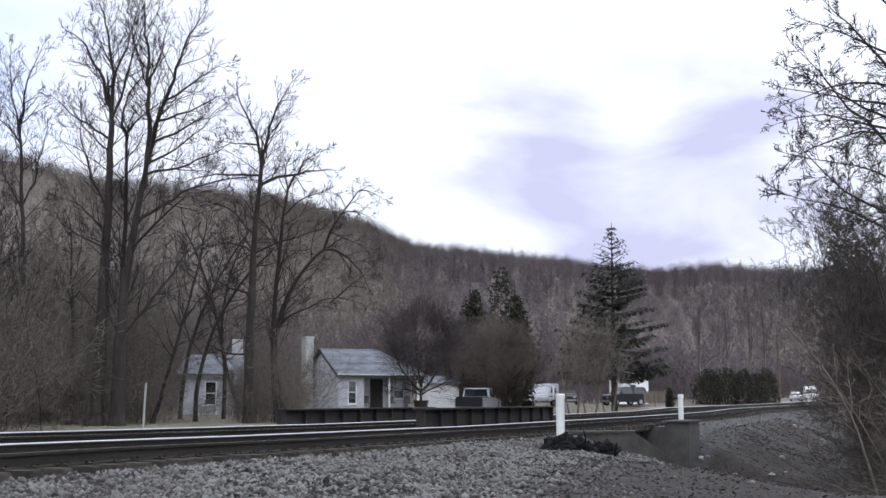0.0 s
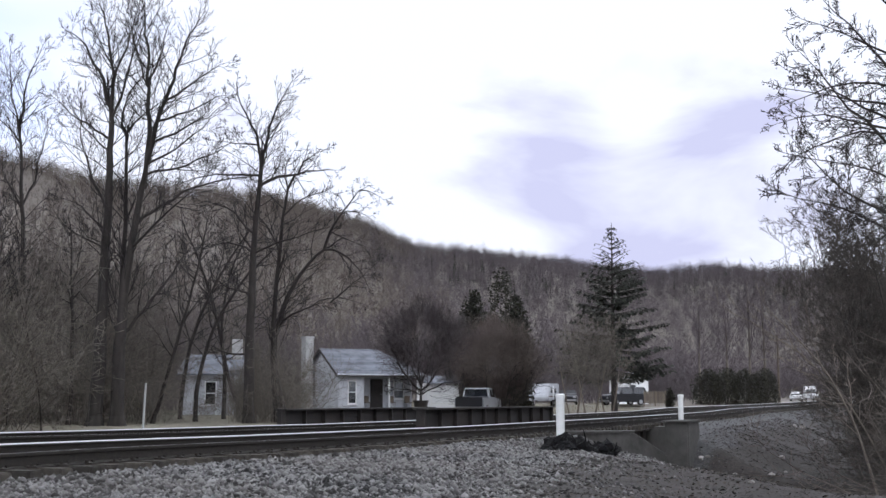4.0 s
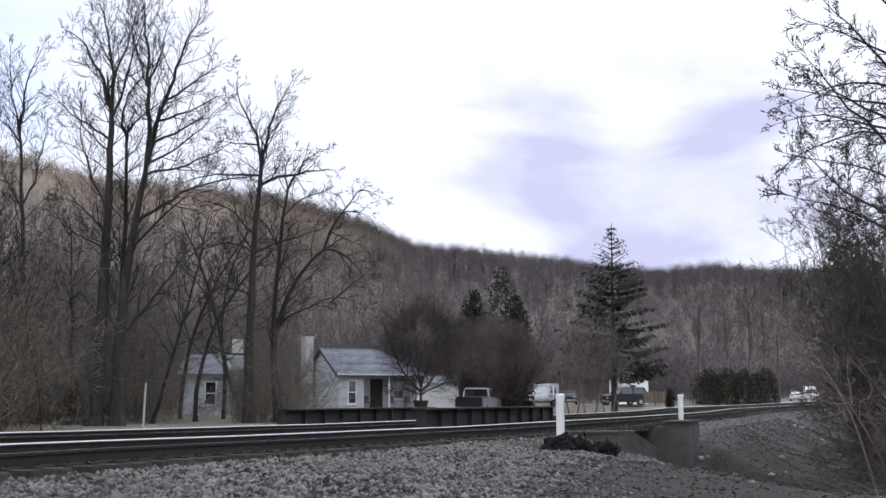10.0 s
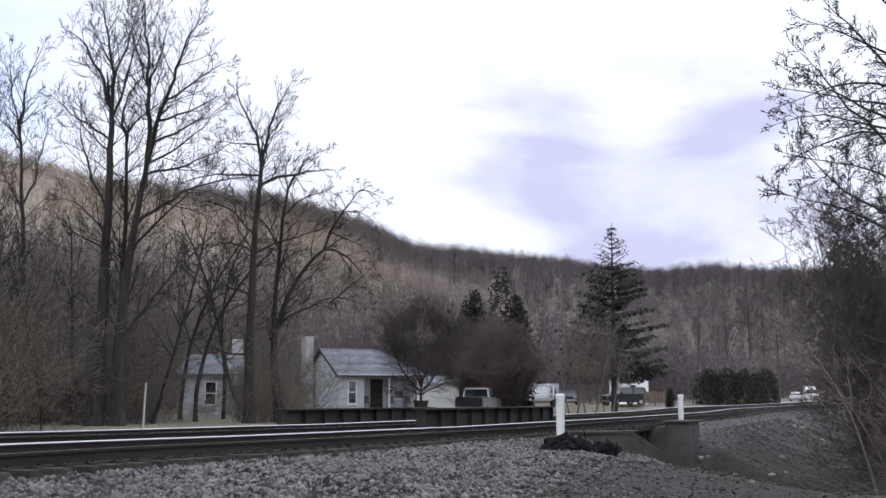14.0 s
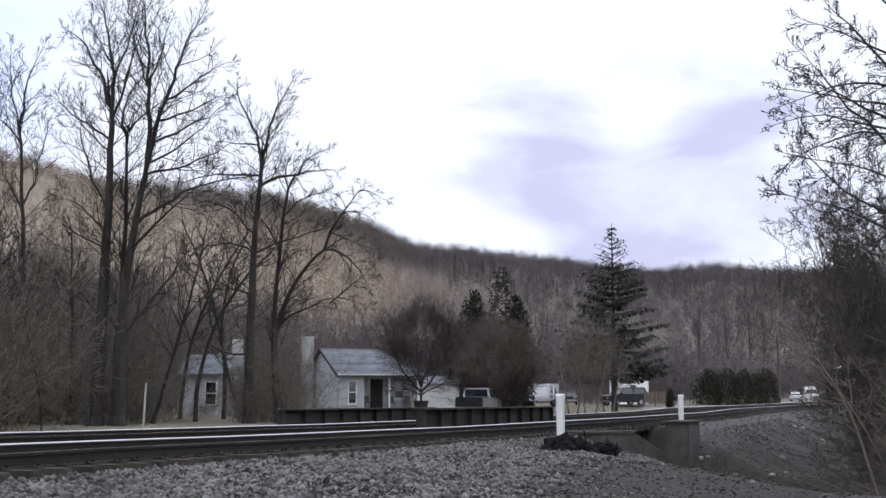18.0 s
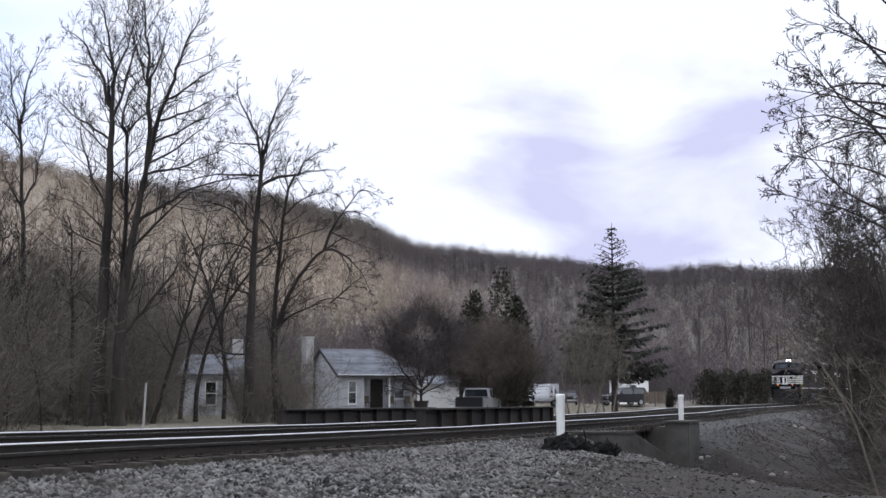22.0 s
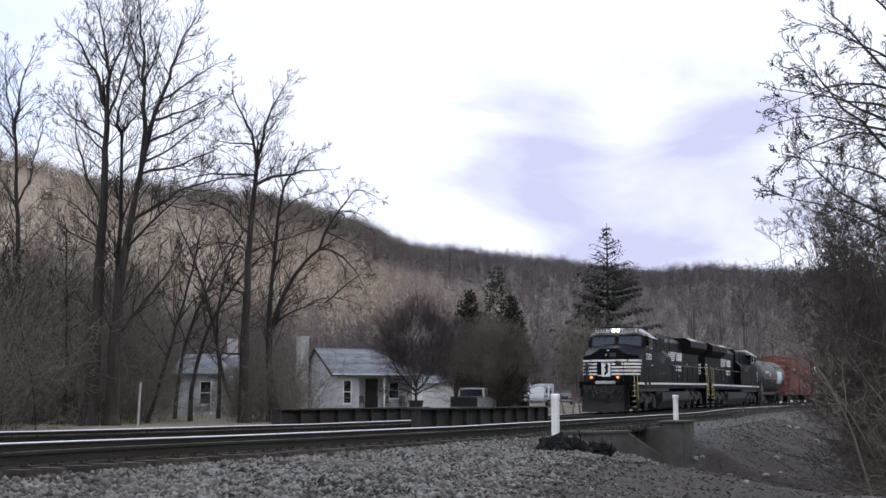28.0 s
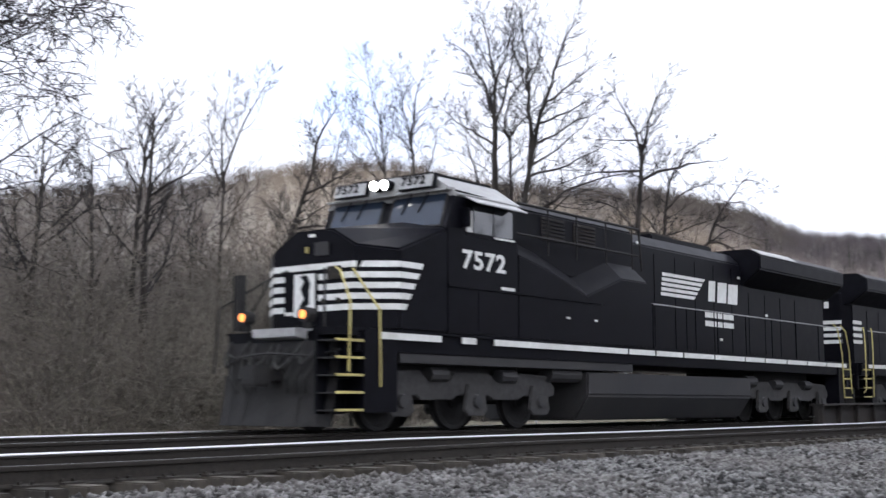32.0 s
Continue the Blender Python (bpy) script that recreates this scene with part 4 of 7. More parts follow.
# further left, seen at the end of the pan
for az, dist, hg, ra, sd_, le in ((-31.2, 44, 13.0, 0.2, 73, (0.04, 0)), (-24.6, 58, 11, 0.13, 75, (0.1, 0)), (-29.2, 56, 12, 0.13, 76, (-0.05, 0)), (-33.6, 52, 13, 0.16, 77, (0.05, 0)),
                                   (-36.5, 48, 13, 0.2, 78, (0, 0)), (-21.2, 50, 9, 0.1, 81, (0.25, 0))):
    a = radians(az)
    bare_tree("bare_tree", dist * math.sin(a), dist * math.cos(a), hg * 0.84, ra, sd_, "slender bare tree rising out of the brush", group=W, lean=le, levels=3, kids=(13, 7, 5, 2), bare=0.36, angle=(25, 62), ratio=0.44, lift=0.1, wander=0.16)

# overhanging tree at the left end of the pan, and the sycamore with seed balls
a = radians(-43)
bare_tree("bare_tree", 21 * math.sin(a), 21 * math.cos(a), 9.5, 0.12, 91, "bare tree with drooping twigs beside the tracks", lean=(0.1, 0), levels=4, kids=(26, 10, 6, 4, 2), bare=0.35, angle=(50, 90), ratio=0.52, lift=0.0, droop=0.06, wander=0.16, twig=0.009)


def sycamore():
    e = limbed_tree("sycamore", 10.58, 27.00, -1.23, [(0.00, 0.00, 3, -1, 11.5, 0.170), (0.29, 8.53, -52, -36, 3.2, 0.047), (0.24, 8.91, -56, -108, 2.8, 0.041), (0.20, 8.02, -56, -56, 3.2, 0.043), (0.21, 8.14, -74, -70, 2.9, 0.041), (0.21, 7.51, -53, -105, 3.3, 0.041), (0.18, 6.74, -67, -47, 4.0, 0.049), (0.20, 7.25, -52, -144, 3.5, 0.038), (0.15, 5.74, -79, -59, 4.0, 0.046), (0.13, 5.24, -62, -74, 4.0, 0.038), (0.23, 9.95, -54, -42, 2.0, 0.041), (0.19, 9.17, -40, -72, 2.8, 0.038), (0.19, 6.49, -68, -80, 3.6, 0.035)], 103, "bare sycamore with seed balls hanging on its twigs", side=1.5, reach=0.22, span=0.8, twig=0.0075, droop=0.02, rise=0.06, wander=0.09)
    crown = [o for o in e.children if o.name.startswith("crown")][0]
    vs = crown.data.vertices
    r = random.Random(8)
    sol = Solid()
    for i in range(620):
        p = vs[r.randrange(len(vs))].co
        g = 0.022
        c = p + Vector((0, 0, -0.07))
        sol.add([c + Vector(q) * g for q in ((1, 0, 0), (-1, 0, 0), (0, 1, 0), (0, -1, 0), (0, 0, 1), (0, 0, -1))], [(0, 2, 4), (2, 1, 4), (1, 3, 4), (3, 0, 4), (2, 0, 5), (1, 2, 5), (3, 1, 5), (0, 3, 5)])
    tagged(part("seed_ball", sol, TWIG, e, "dark seed balls"), kind="stuff")


sycamore()
B = "brush on the creek bank"
for px, dist, hg, sd_, le, st in ((1640, 36, 8.6, 111, (-0.38, 0), 4), (1650, 33, 8.4, 112, (-0.26, 0), 4), (1690, 34, 9.0, 113, (-0.2, 0), 6), (1600, 50, 9.4, 114, (-0.28, 0), 4), (1620, 46, 10.4, 117, (-0.16, 0), 4), (1660, 31, 9.4, 119, (-0.3, 0), 6), (1690, 36, 10.6, 120, (-0.28, 0), 6), (1630, 40, 10.4, 124, (-0.22, 0), 6), (1660, 30, 9.6, 125, (-0.1, 0), 6), (1620, 36, 10.0, 127, (-0.06, 0), 6)):
    x = (px - 730) / 2200 * dist
    bare_tree("bare_shrub", x, dist, hg, 0.032, sd_, "tall many-stemmed bare shrub on the creek bank", "shrub", B, lean=le, levels=3, kids=(16, 10, 7, 2), bare=0.15, angle=(25, 62), ratio=0.36, lift=0.07, wander=0.2, twig=0.0065, stems=st + 3, spread=0.2, fine=BANKTWIG, bark=BANKTWIG)
limbed_tree("sapling", 9.33, 27.00, h(9.33, 27.00), [(0.00, 0.00, -4, -48, 5.0, 0.032), (-0.58, 2.35, 6, -26, 1.2, 0.018), (-0.93, 3.02, -46, 2, 1.4, 0.016), (-0.58, 2.35, -54, -42, 1.4, 0.012)], 121, "pale slender sapling leaning over the creek bank", "sapling", B, side=0.7, reach=0.3, twig=0.006, bark=PALETWIG, fine=PALETWIG, thick=2)
limbed_tree("sapling", 10.99, 30.00, h(10.99, 30.00), [(0.00, 0.00, -9, -65, 6.8, 0.028), (-1.89, 3.65, -49, -13, 1.8, 0.012), (-2.82, 4.47, -50, -18, 1.2, 0.010), (-1.23, 3.03, -47, -87, 1.6, 0.010)], 122, "pale slender sapling leaning over the creek bank", "sapling", B, side=0.7, reach=0.3, twig=0.006, bark=PALETWIG, fine=PALETWIG, thick=2)


# ---- thickets: many copies of a few shrubs in one mesh ----
def shrub_template(seed, hgt, stems, spread, kids=(6, 4, 2), levels=2, twig=0.006, rad=0.02, angle=(15, 45), lift=0.08, wander=0.2):
    r = random.Random(seed)
    out = ([], [])
    opt = dict(levels=levels, kids=kids, bare=0.15, angle=angle, ratio=0.5, wander=wander, lift=lift, twig=twig, sway=0.8)
    for i in range(stems):
        q = r.uniform(0, 6.28)
        w = r.uniform(0, spread)
        limb(r, out, Vector((0.3 * r.gauss(0, 1), 0.3 * r.gauss(0, 1), 0)), Vector((w * math.cos(q), w * math.sin(q), 1)).normalized(), hgt * r.uniform(0.6, 1), rad, 0, opt)
    return skin(out[0] + out[1], 3)


def scatter(name, templates, xs, ys, scales, material, label, category, seed, sink=0.1, flat=None):
    r = np.random.RandomState(seed)
    vs, fs, k = [], [], 0
    zs = height(xs, ys) - sink
    for x, y, z, g in zip(xs, ys, zs, scales):
        v, f = templates[r.randint(len(templates))]
        q = r.uniform(0, 6.28)
        c, t = math.cos(q), math.sin(q)
        w = v * (np.array([g, g, g * r.uniform(0.85, 1.15)]))
        w = np.stack([w[:, 0] * c - w[:, 1] * t + x, w[:, 0] * t + w[:, 1] * c + y, w[:, 2] + z], -1)
        vs.append(w)
        fs.append(f + k)
        k += len(w)
    return tagged(fast_mesh(name, np.concatenate(vs), np.concatenate(fs), material), label, category, kind="stuff")


nr = np.random.RandomState(3)
SHRUBS = [shrub_template(200 + i, 3.9, 6, 1.0, kids=(8, 5, 2), angle=(30, 80), lift=0.03, wander=0.22, rad=0.018) for i in range(6)]
# behind the tracks on the left: a dense belt, taller towards the far end
n = 620
az, di = np.radians(nr.uniform(-44, -9.5, n)), nr.uniform(36, 76, n)
xs, ys = di * np.sin(az), di * np.cos(az)
s_, d_ = track_of(xs, ys)
deg = np.degrees(az)
ok = (d_ < -13) & (deg < -12.6) & ~((di < 56) & (deg > -19)) & ((deg < -14.5) | (nr.random_sample(n) < 0.5))
sc = nr.uniform(0.6, 1.6, n) * np.interp(deg, [-44, -24, -19, -15, -12, -9], [1.35, 1.35, 1.35, 1.25, 0.8, 0.6])
scatter("thicket", SHRUBS, xs[ok], ys[ok], sc[ok], BRUSHTWIG, "dense grey-brown winter thicket beyond the tracks", "thicket", 1)
# taller, darker brush that also stands in for shaded woods on the lower slope
n = 520
az2, di2 = np.radians(nr.uniform(-44, -8.5, n)), nr.uniform(60, 92, n)
deg2 = np.degrees(az2)
ok = (deg2 < -13) | (di2 > 85)
tops = np.interp(deg2, [-44, -19, -17, -14, -11, -8.5], [0.95, 1.0, 1.05, 0.95, 0.85, 0.7])
scatter("tall_thicket", [shrub_template(260 + i, 9.0, 3, 0.3, kids=(12, 6, 3), angle=(30, 75), lift=0.05, wander=0.16, rad=0.03, twig=0.011) for i in range(5)], (di2 * np.sin(az2))[ok], (di2 * np.cos(az2))[ok], (nr.uniform(0.75, 1.15, n) * tops * di2 / 76)[ok], BRUSHDARK, "tall tangled grey-brown brush behind the thicket, filling in for the shaded lower slope", "thicket", 11)
n = 60
az2, di2 = np.radians(nr.uniform(-44, -15, n)), nr.uniform(44, 62, n)
scatter("thin_stems", [shrub_template(280 + i, 8.0, 1, 0.12, kids=(9, 4, 2), angle=(25, 60), lift=0.06, wander=0.07, rad=0.05, twig=0.008) for i in range(5)], di2 * np.sin(az2), di2 * np.cos(az2), nr.uniform(0.5, 1.0, n), BARK, "slender dark saplings standing among the thicket", "saplings", 12)
ys = nr.uniform(57, 76, 60)
xs = (np.concatenate([nr.uniform(280, 420, 12), nr.uniform(420, 538, 48)]) - 784) / 2200 * ys
scatter("yard_brush", SHRUBS, xs, ys, np.concatenate([nr.uniform(0.3, 0.6, 12), nr.uniform(0.6, 1.2, 48)]), BRUSHTWIG, "grey tangled brush before the white house", "thicket", 4)
# on the creek bank at the right
n = 480
xs, ys = nr.uniform(0.36, 0.50, n), nr.uniform(24, 70, n)
xs = xs * ys
s_, d_ = track_of(xs, ys)
ok = (d_ > 7.2) & (xs / ys > np.interp(ys, [24, 45, 70], [0.41, 0.39, 0.37]))
scatter("bank_thicket", [shrub_template(300 + i, 3.0, 6, 0.9, twig=0.005, kids=(8, 5, 2), angle=(25, 70), lift=0.04) for i in range(4)], xs[ok], ys[ok], nr.uniform(0.7, 1.7, n)[ok], BRUSHDARK, "tangled brown brush on the creek bank", "thicket", 2)
n = 110
ys = nr.uniform(60, 150, n)
xs = ys * nr.uniform(0.35, 0.45, n)
s_, d_ = track_of(xs, ys)
ok = d_ > 6
scatter("bank_thicket", [shrub_template(310 + i, 4.6, 7, 0.5, twig=0.01) for i in range(3)], xs[ok], ys[ok], nr.uniform(0.7, 1.4, n)[ok], BRUSHTWIG, "tangled brown brush beside the railway", "thicket", 3)


# ---- hillside woods ----
def hill_tree(seed):
    """A small far hardwood: a trunk and a round crown of fine tapering twigs, all triangles."""
    r = random.Random(seed)
    v, f = [], []

    def spike(p, q, w):
        d = (q - p).normalized()
        u = d.cross(Vector((r.gauss(0, 1), r.gauss(0, 1), r.gauss(0, 1)))).normalized() * w
        b = len(v)
        v.extend([tuple(p - u), tuple(p + u), tuple(q)])
        f.append((b, b + 1, b + 2))

    top = r.uniform(11, 13.5)
    for k in range(2):
        spike(Vector((0, 0, 0)), Vector((r.gauss(0, 0.4), r.gauss(0, 0.4), top)), 0.07)
    wide = r.uniform(2.6, 3.6)
    for i in range(9):
        z = top * r.uniform(0.2, 0.6)
        q = r.uniform(0, 6.28)
        ln = wide * r.uniform(0.8, 1.2)
        spike(Vector((0, 0, z)), Vector((ln * math.cos(q), ln * math.sin(q), z + ln * r.uniform(0.7, 1.5))), 0.07)
    for i in range(95):
        u = Vector((r.gauss(0, 1), r.gauss(0, 1), r.gauss(0, 1))).normalized() * r.uniform(0.3, 1) ** 0.5
        p = Vector((u.x * wide, u.y * wide, top * (0.58 + 0.4 * u.z)))
        d = (u + Vector((r.gauss(0, 0.6), r.gauss(0, 0.6), 0.35 + r.gauss(0, 0.5)))).normalized()
        spike(p, p + d * r.uniform(1.0, 2.2), r.uniform(0.04, 0.09))
    return np.array(v), np.array(f)


HT = [hill_tree(400 + i) for i in range(6)]


def woods():
    """Two stands: pale oak woods on the western slope, darker mixed woods on the eastern one; sun and haze are partly
    in their colours.
    """
    r = np.random.RandomState(9)
    n = 15000
    az = np.radians(r.uniform(-46, 27, n))
    di = np.where(np.arange(n) < 10500, 120 + (760 - 120) * np.sqrt(r.uniform(0, 1, n)) ** 1.1, r.uniform(640, 760, n))
    az = np.where(np.arange(n) % 3 == 0, np.radians(r.uniform(-9, 18, n)), az)
    foot = np.interp(np.degrees(az), [-60, -20, -8, 4, 10, 14, 25], [95, 105, 140, 200, 230, 260, 300])
    xs, ys = di * np.sin(az), di * np.cos(az)
    s_, d_ = track_of(xs, ys)
    ok = (di > foot) & (np.abs(d_) > 22)
    right = smooth(-7, 2, np.degrees(az) + 2.5 * wave(xs, ys, 0.013, 2.0))
    g = r.uniform(0.5, 1.0, n) * (1 - 0.3 * right)
    east = r.random_sample(n) < right
    west = ok & ~east & (r.random_sample(n) < 0.75)
    scatter("hillside_woods", HT, xs[west], ys[west], g[west], HILLTWIG, "bare pale hardwoods on the western hillside, lifted towards sunlit tan", "woods", 5, 0.3)
    east = ok & east
    scatter("hillside_woods", HT, xs[east], ys[east], g[east], EASTTWIG, "bare grey hardwoods on the eastern hillside, tinted mauve for haze", "woods", 15, 0.3)


woods()


def conifer_template(seed, hgt, width, rows, per, droop=0.12):
    """A narrow evergreen out of drooping needle fans."""
    r = random.Random(seed)
    v, f = [], []
    for i in range(rows):
        z = hgt * (0.10 + 0.88 * i / rows)
        w = width * (1 - i / rows) ** 0.85 + 0.15
        for k in range(per):
            q = 6.28 * k / per + r.uniform(-0.4, 0.4)
            ln = w * r.uniform(0.65, 1.1)
            c, s = math.cos(q), math.sin(q)
            hw = ln * 0.3
            b = len(v)
            v += [(0, 0, z + 0.04 * hgt), (ln * c - hw * s, ln * s + hw * c, z - droop * ln), (ln * c * 1.15, ln * s * 1.15, z - droop * ln * 0.6), (ln * c + hw * s, ln * s - hw * c, z - droop * ln)]
            f.append((b, b + 1, b + 2, b + 3))
    return np.array(v, float), np.array(f)


def far_pines():
    r = np.random.RandomState(19)
    az = np.radians(np.concatenate([r.uniform(-4, 9, 240), r.uniform(8, 17, 200), r.uniform(-40, 0, 30)]))
    di = np.concatenate([r.uniform(470, 680, 240), r.uniform(560, 725, 200), r.uniform(560, 730, 30)])
    xs, ys = di * np.sin(az), di * np.cos(az)
    scatter("hillside_pines", [conifer_template(500 + i, 11, 2.2, 9, 6) for i in range(3)], xs, ys, r.uniform(0.35, 0.9, len(xs)), NEEDLE, "dark pines scattered over the bare hillside", "woods", 6, 0.3)


far_pines()


# ---- the spruce ----
def spruce(x, y, hgt, label):
    r = random.Random(77)
    e = place("spruce_tree", x, y, h(x, y) - 0.1, label=label, category="conifer")
    part("trunk", Solid().rod((0, 0, 0), (0, 0, hgt), 0.26, 0.02, 8), BARK, e)
    segs, nv, nf = [], [], []
    rows = 30
    for i in range(rows):
        t = i / rows
        z = hgt * (0.2 + 0.79 * t)
        w = 5.0 * (1 - t) ** 0.85 * (0.75 + 0.25 * min(1, t * 6)) + 0.1
        for k in range(9 if t < 0.72 else 6):
            q = r.uniform(0, 6.28)
            ln = w * r.uniform(0.55, 1.12)
            c, s = math.cos(q), math.sin(q)
            lift = 0.10 + 0.45 * t
            p1 = Vector((ln * 0.55 * c, ln * 0.55 * s, z + ln * (lift - 0.22)))
            p2 = Vector((ln * c, ln * s, z + ln * (lift - 0.1)))
            segs.append((0, 0, z, *p1, 0.035, 0.022))
            segs.append((*p1, *p2, 0.022, 0.01))
            dense = int((64 if t < 0.3 else (44 if t < 0.6 else (22 if t < 0.72 else 6))) * (1.0 if c > -0.2 else 0.55))
            for m in range(dense):
                g = r.uniform(0.18, 1.02)
                p = Vector((0, 0, z)).lerp(p1, g / 0.55) if g < 0.55 else p1.lerp(p2, (g - 0.55) / 0.45)
                sz = r.uniform(0.2, 0.5) * (1.1 - 0.4 * t)
                q2 = q + r.choice((-1, 1)) * r.uniform(0.4, 1.3)
                dx, dy = math.cos(q2) * sz, math.sin(q2) * sz
                b = len(nv)
                nv += [p, p + Vector((dx * 0.6 - dy * 0.16, dy * 0.6 + dx * 0.16, -sz * r.uniform(0.15, 0.6))), p + Vector((dx, dy, -sz * r.uniform(0.3, 0.8))), p + Vector((dx * 0.6 + dy * 0.16, dy * 0.6 - dx * 0.16, -sz * r.uniform(0.2, 0.7)))]
                nf.append((b, b + 1, b + 2, b + 3))
    v, f = skin(segs, 4)
    tagged(fast_mesh("bough", v, f, BARK, e), kind="stuff")
    fast_mesh("foliage", np.array([tuple(q) for q in nv]), np.array(nf), NEEDLE, e)


spruce(12.99, 95, 14.7, "tall dark spruce with a thin open top beside the houses")


def leafy(name, x, y, hgt, wid, seed, material, label, category, leaf=0.14, count=5200, low=0.0, stems=5):
    """A dense evergreen or twiggy bush: leaves thrown over an uneven body of limbs."""
    r = random.Random(seed)
    e = place(name, x, y, h(x, y) - 0.05, label=label, category=category)
    out = ([], [])
    opt = dict(levels=2, kids=(7, 5, 3), bare=0.2, angle=(20, 50), ratio=0.5, wander=0.15, lift=0.12, twig=0.012)
    for i in range(stems):
        q = 6.28 * i / stems
        limb(r, out, Vector((0, 0, 0)), Vector((0.35 * math.cos(q), 0.35 * math.sin(q), 1)).normalized(), hgt * 0.8, 0.06, 0, opt)
    v, f = skin(out[0] + out[1], 4)
    fast_mesh("trunk", v, f, BARK, e)
    nv, nf = [], []
    for i in range(count):
        t = r.random()
        q = r.uniform(0, 6.28)
        body = wid * max(0.02, (1 - t ** 3.2)) ** 0.5 * min(1, 0.7 + t * 2) * (0.85 + 0.18 * math.sin(3 * q + seed) + 0.12 * math.sin(7 * q + 9 * t))
        w = body * math.sqrt(r.uniform(0.25, 1))
        p = Vector((w * math.cos(q), w * math.sin(q), low + (hgt - low) * t * (0.93 + 0.1 * math.sin(5 * q + seed))))
        sz = leaf * r.uniform(0.6, 1.3)
        u = Vector((r.gauss(0, 1), r.gauss(0, 1), r.gauss(0, 1))).normalized()
        k = u.cross(Vector((r.gauss(0, 1), r.gauss(0, 1), r.gauss(0, 1)))).normalized()
        b = len(nv)
        nv += [p, p + (u + 0.45 * k) * sz, p + 2 * u * sz, p + (u - 0.45 * k) * sz]
        nf.append((b, b + 1, b + 2, b + 3))
    fast_mesh("foliage", np.array([tuple(q) for q in nv]), np.array(nf), material, e)
    return e


leafy("yew_tree", 2.36, 97, 9.1, 1.6, 5, YEW, "dark green rounded yew behind the bare bush", "evergreen", 0.16, 5000)
leafy("yew_tree", 5.75, 98, 8.9, 1.5, 6, YEW, "dark green rounded yew behind the bare bush", "evergreen", 0.16, 5000)
leafy("pine_tree", 7.04, 150, 16.2, 2.2, 7, YEW, "ragged dark pine behind the yews", "conifer", 0.2, 1500, 6)
for px, dd, hg, wd in ((1250, 150, 4.2, 2.2), (1282, 150, 4.4, 2.4), (1316, 150, 4.3, 2.4), (1350, 152, 4.5, 2.2)):
    leafy("hedge_bush", (px - 784) / 2200 * dd, dd, hg, wd, px, YEW, "dark clipped evergreen hedge bush beside the field", "hedge", 0.11, 4500)
leafy("cone_shrub", 19.55, 108, 2.0, 0.42, 9, YEW, "small dark cone-shaped evergreen shrub", "shrub", 0.1, 900)


def twig_mass(parent, cx, cy, cz, rx, rz, count, seed, ln=0.5, w=0.009, material=None):
    """Fine twigs of a dense round crown, pointing outwards and up."""
    r = np.random.RandomState(seed)
    u = r.normal(0, 1, (count, 3))
    u /= np.linalg.norm(u, axis=1, keepdims=True)
    rad = r.uniform(0.25, 1, count) ** 0.5 * (1 + 0.16 * np.sin(4 * np.arctan2(u[:, 1], u[:, 0]) + seed) + 0.12 * np.sin(6 * u[:, 2] + seed))
    p = u * rad[:, None] * np.array([rx, rx, rz]) + np.array([cx, cy, cz])
    d = u * 0.7 + r.normal(0, 0.45, (count, 3)) + np.array([0, 0, 0.35])
    d /= np.linalg.norm(d, axis=1, keepdims=True)
    q = p + d * (ln * r.uniform(0.5, 1.3, (count, 1)))
    v, f = skin(np.concatenate([p, q, np.full((count, 1), w), np.full((count, 1), w * 0.4)], 1), 3)
    return tagged(fast_mesh("crown", v, f, material or TWIG, parent), kind="stuff")


e = limbed_tree("ornamental_tree", -1.31, 74, 0.05, [(0, 0, 0, 2, 1.5, 0.12), (0, 1.2, -50, -8, 3.6, 0.075), (0, 1.4, -22, -48, 3.7, 0.06), (0, 1.5, 8, 26, 3.9, 0.075), (0, 1.3, 55, 18, 3.6, 0.065), (0, 1.1, 62, 84, 3.1, 0.05), (0, 1.1, -66, -84, 2.7, 0.05), (0, 1.5, -8, 6, 4.0, 0.05)],
                131, "low spreading bare ornamental tree before the house", side=1.2, twig=0.007)
twig_mass(e, 0, 0, 4.35, 2.75, 2.35, 15000, 1, w=0.006, material=surface("purple_brown_twigs", (0.042, 0.033, 0.036), (0.085, 0.068, 0.072), 0.95))
pot = place("planter", -1.31, 73.4, 0.0, label="dark round planter under the ornamental tree", category="planter")
ring = lambda rr, z: [(rr * math.cos(i * math.pi / 9), rr * math.sin(i * math.pi / 9), z) for i in range(18)]
part("tub", Solid().loft([ring(0.34, -0.1), ring(0.42, 0.5), ring(0.46, 0.52), ring(0.46, 0.6), ring(0.38, 0.6), ring(0.36, 0.52)]), GIRDER, pot)
e = bare_tree("bare_bush", 3.42, 86, 4.6, 0.05, 132, "large round bare bush with dense brown twigs", "bush", lean=(0, 0), levels=2, kids=(13, 9, 7, 2), bare=0.1, angle=(20, 60), ratio=0.5, lift=0.03, stems=9, spread=0.75, twig=0.009, wander=0.18, fine=TWIG)
twig_mass(e, 0, 0, 3.5, 3.1, 2.7, 24000, 2, w=0.009, material=surface("brown_bush_twigs", (0.085, 0.066, 0.058), (0.165, 0.132, 0.115), 0.95))
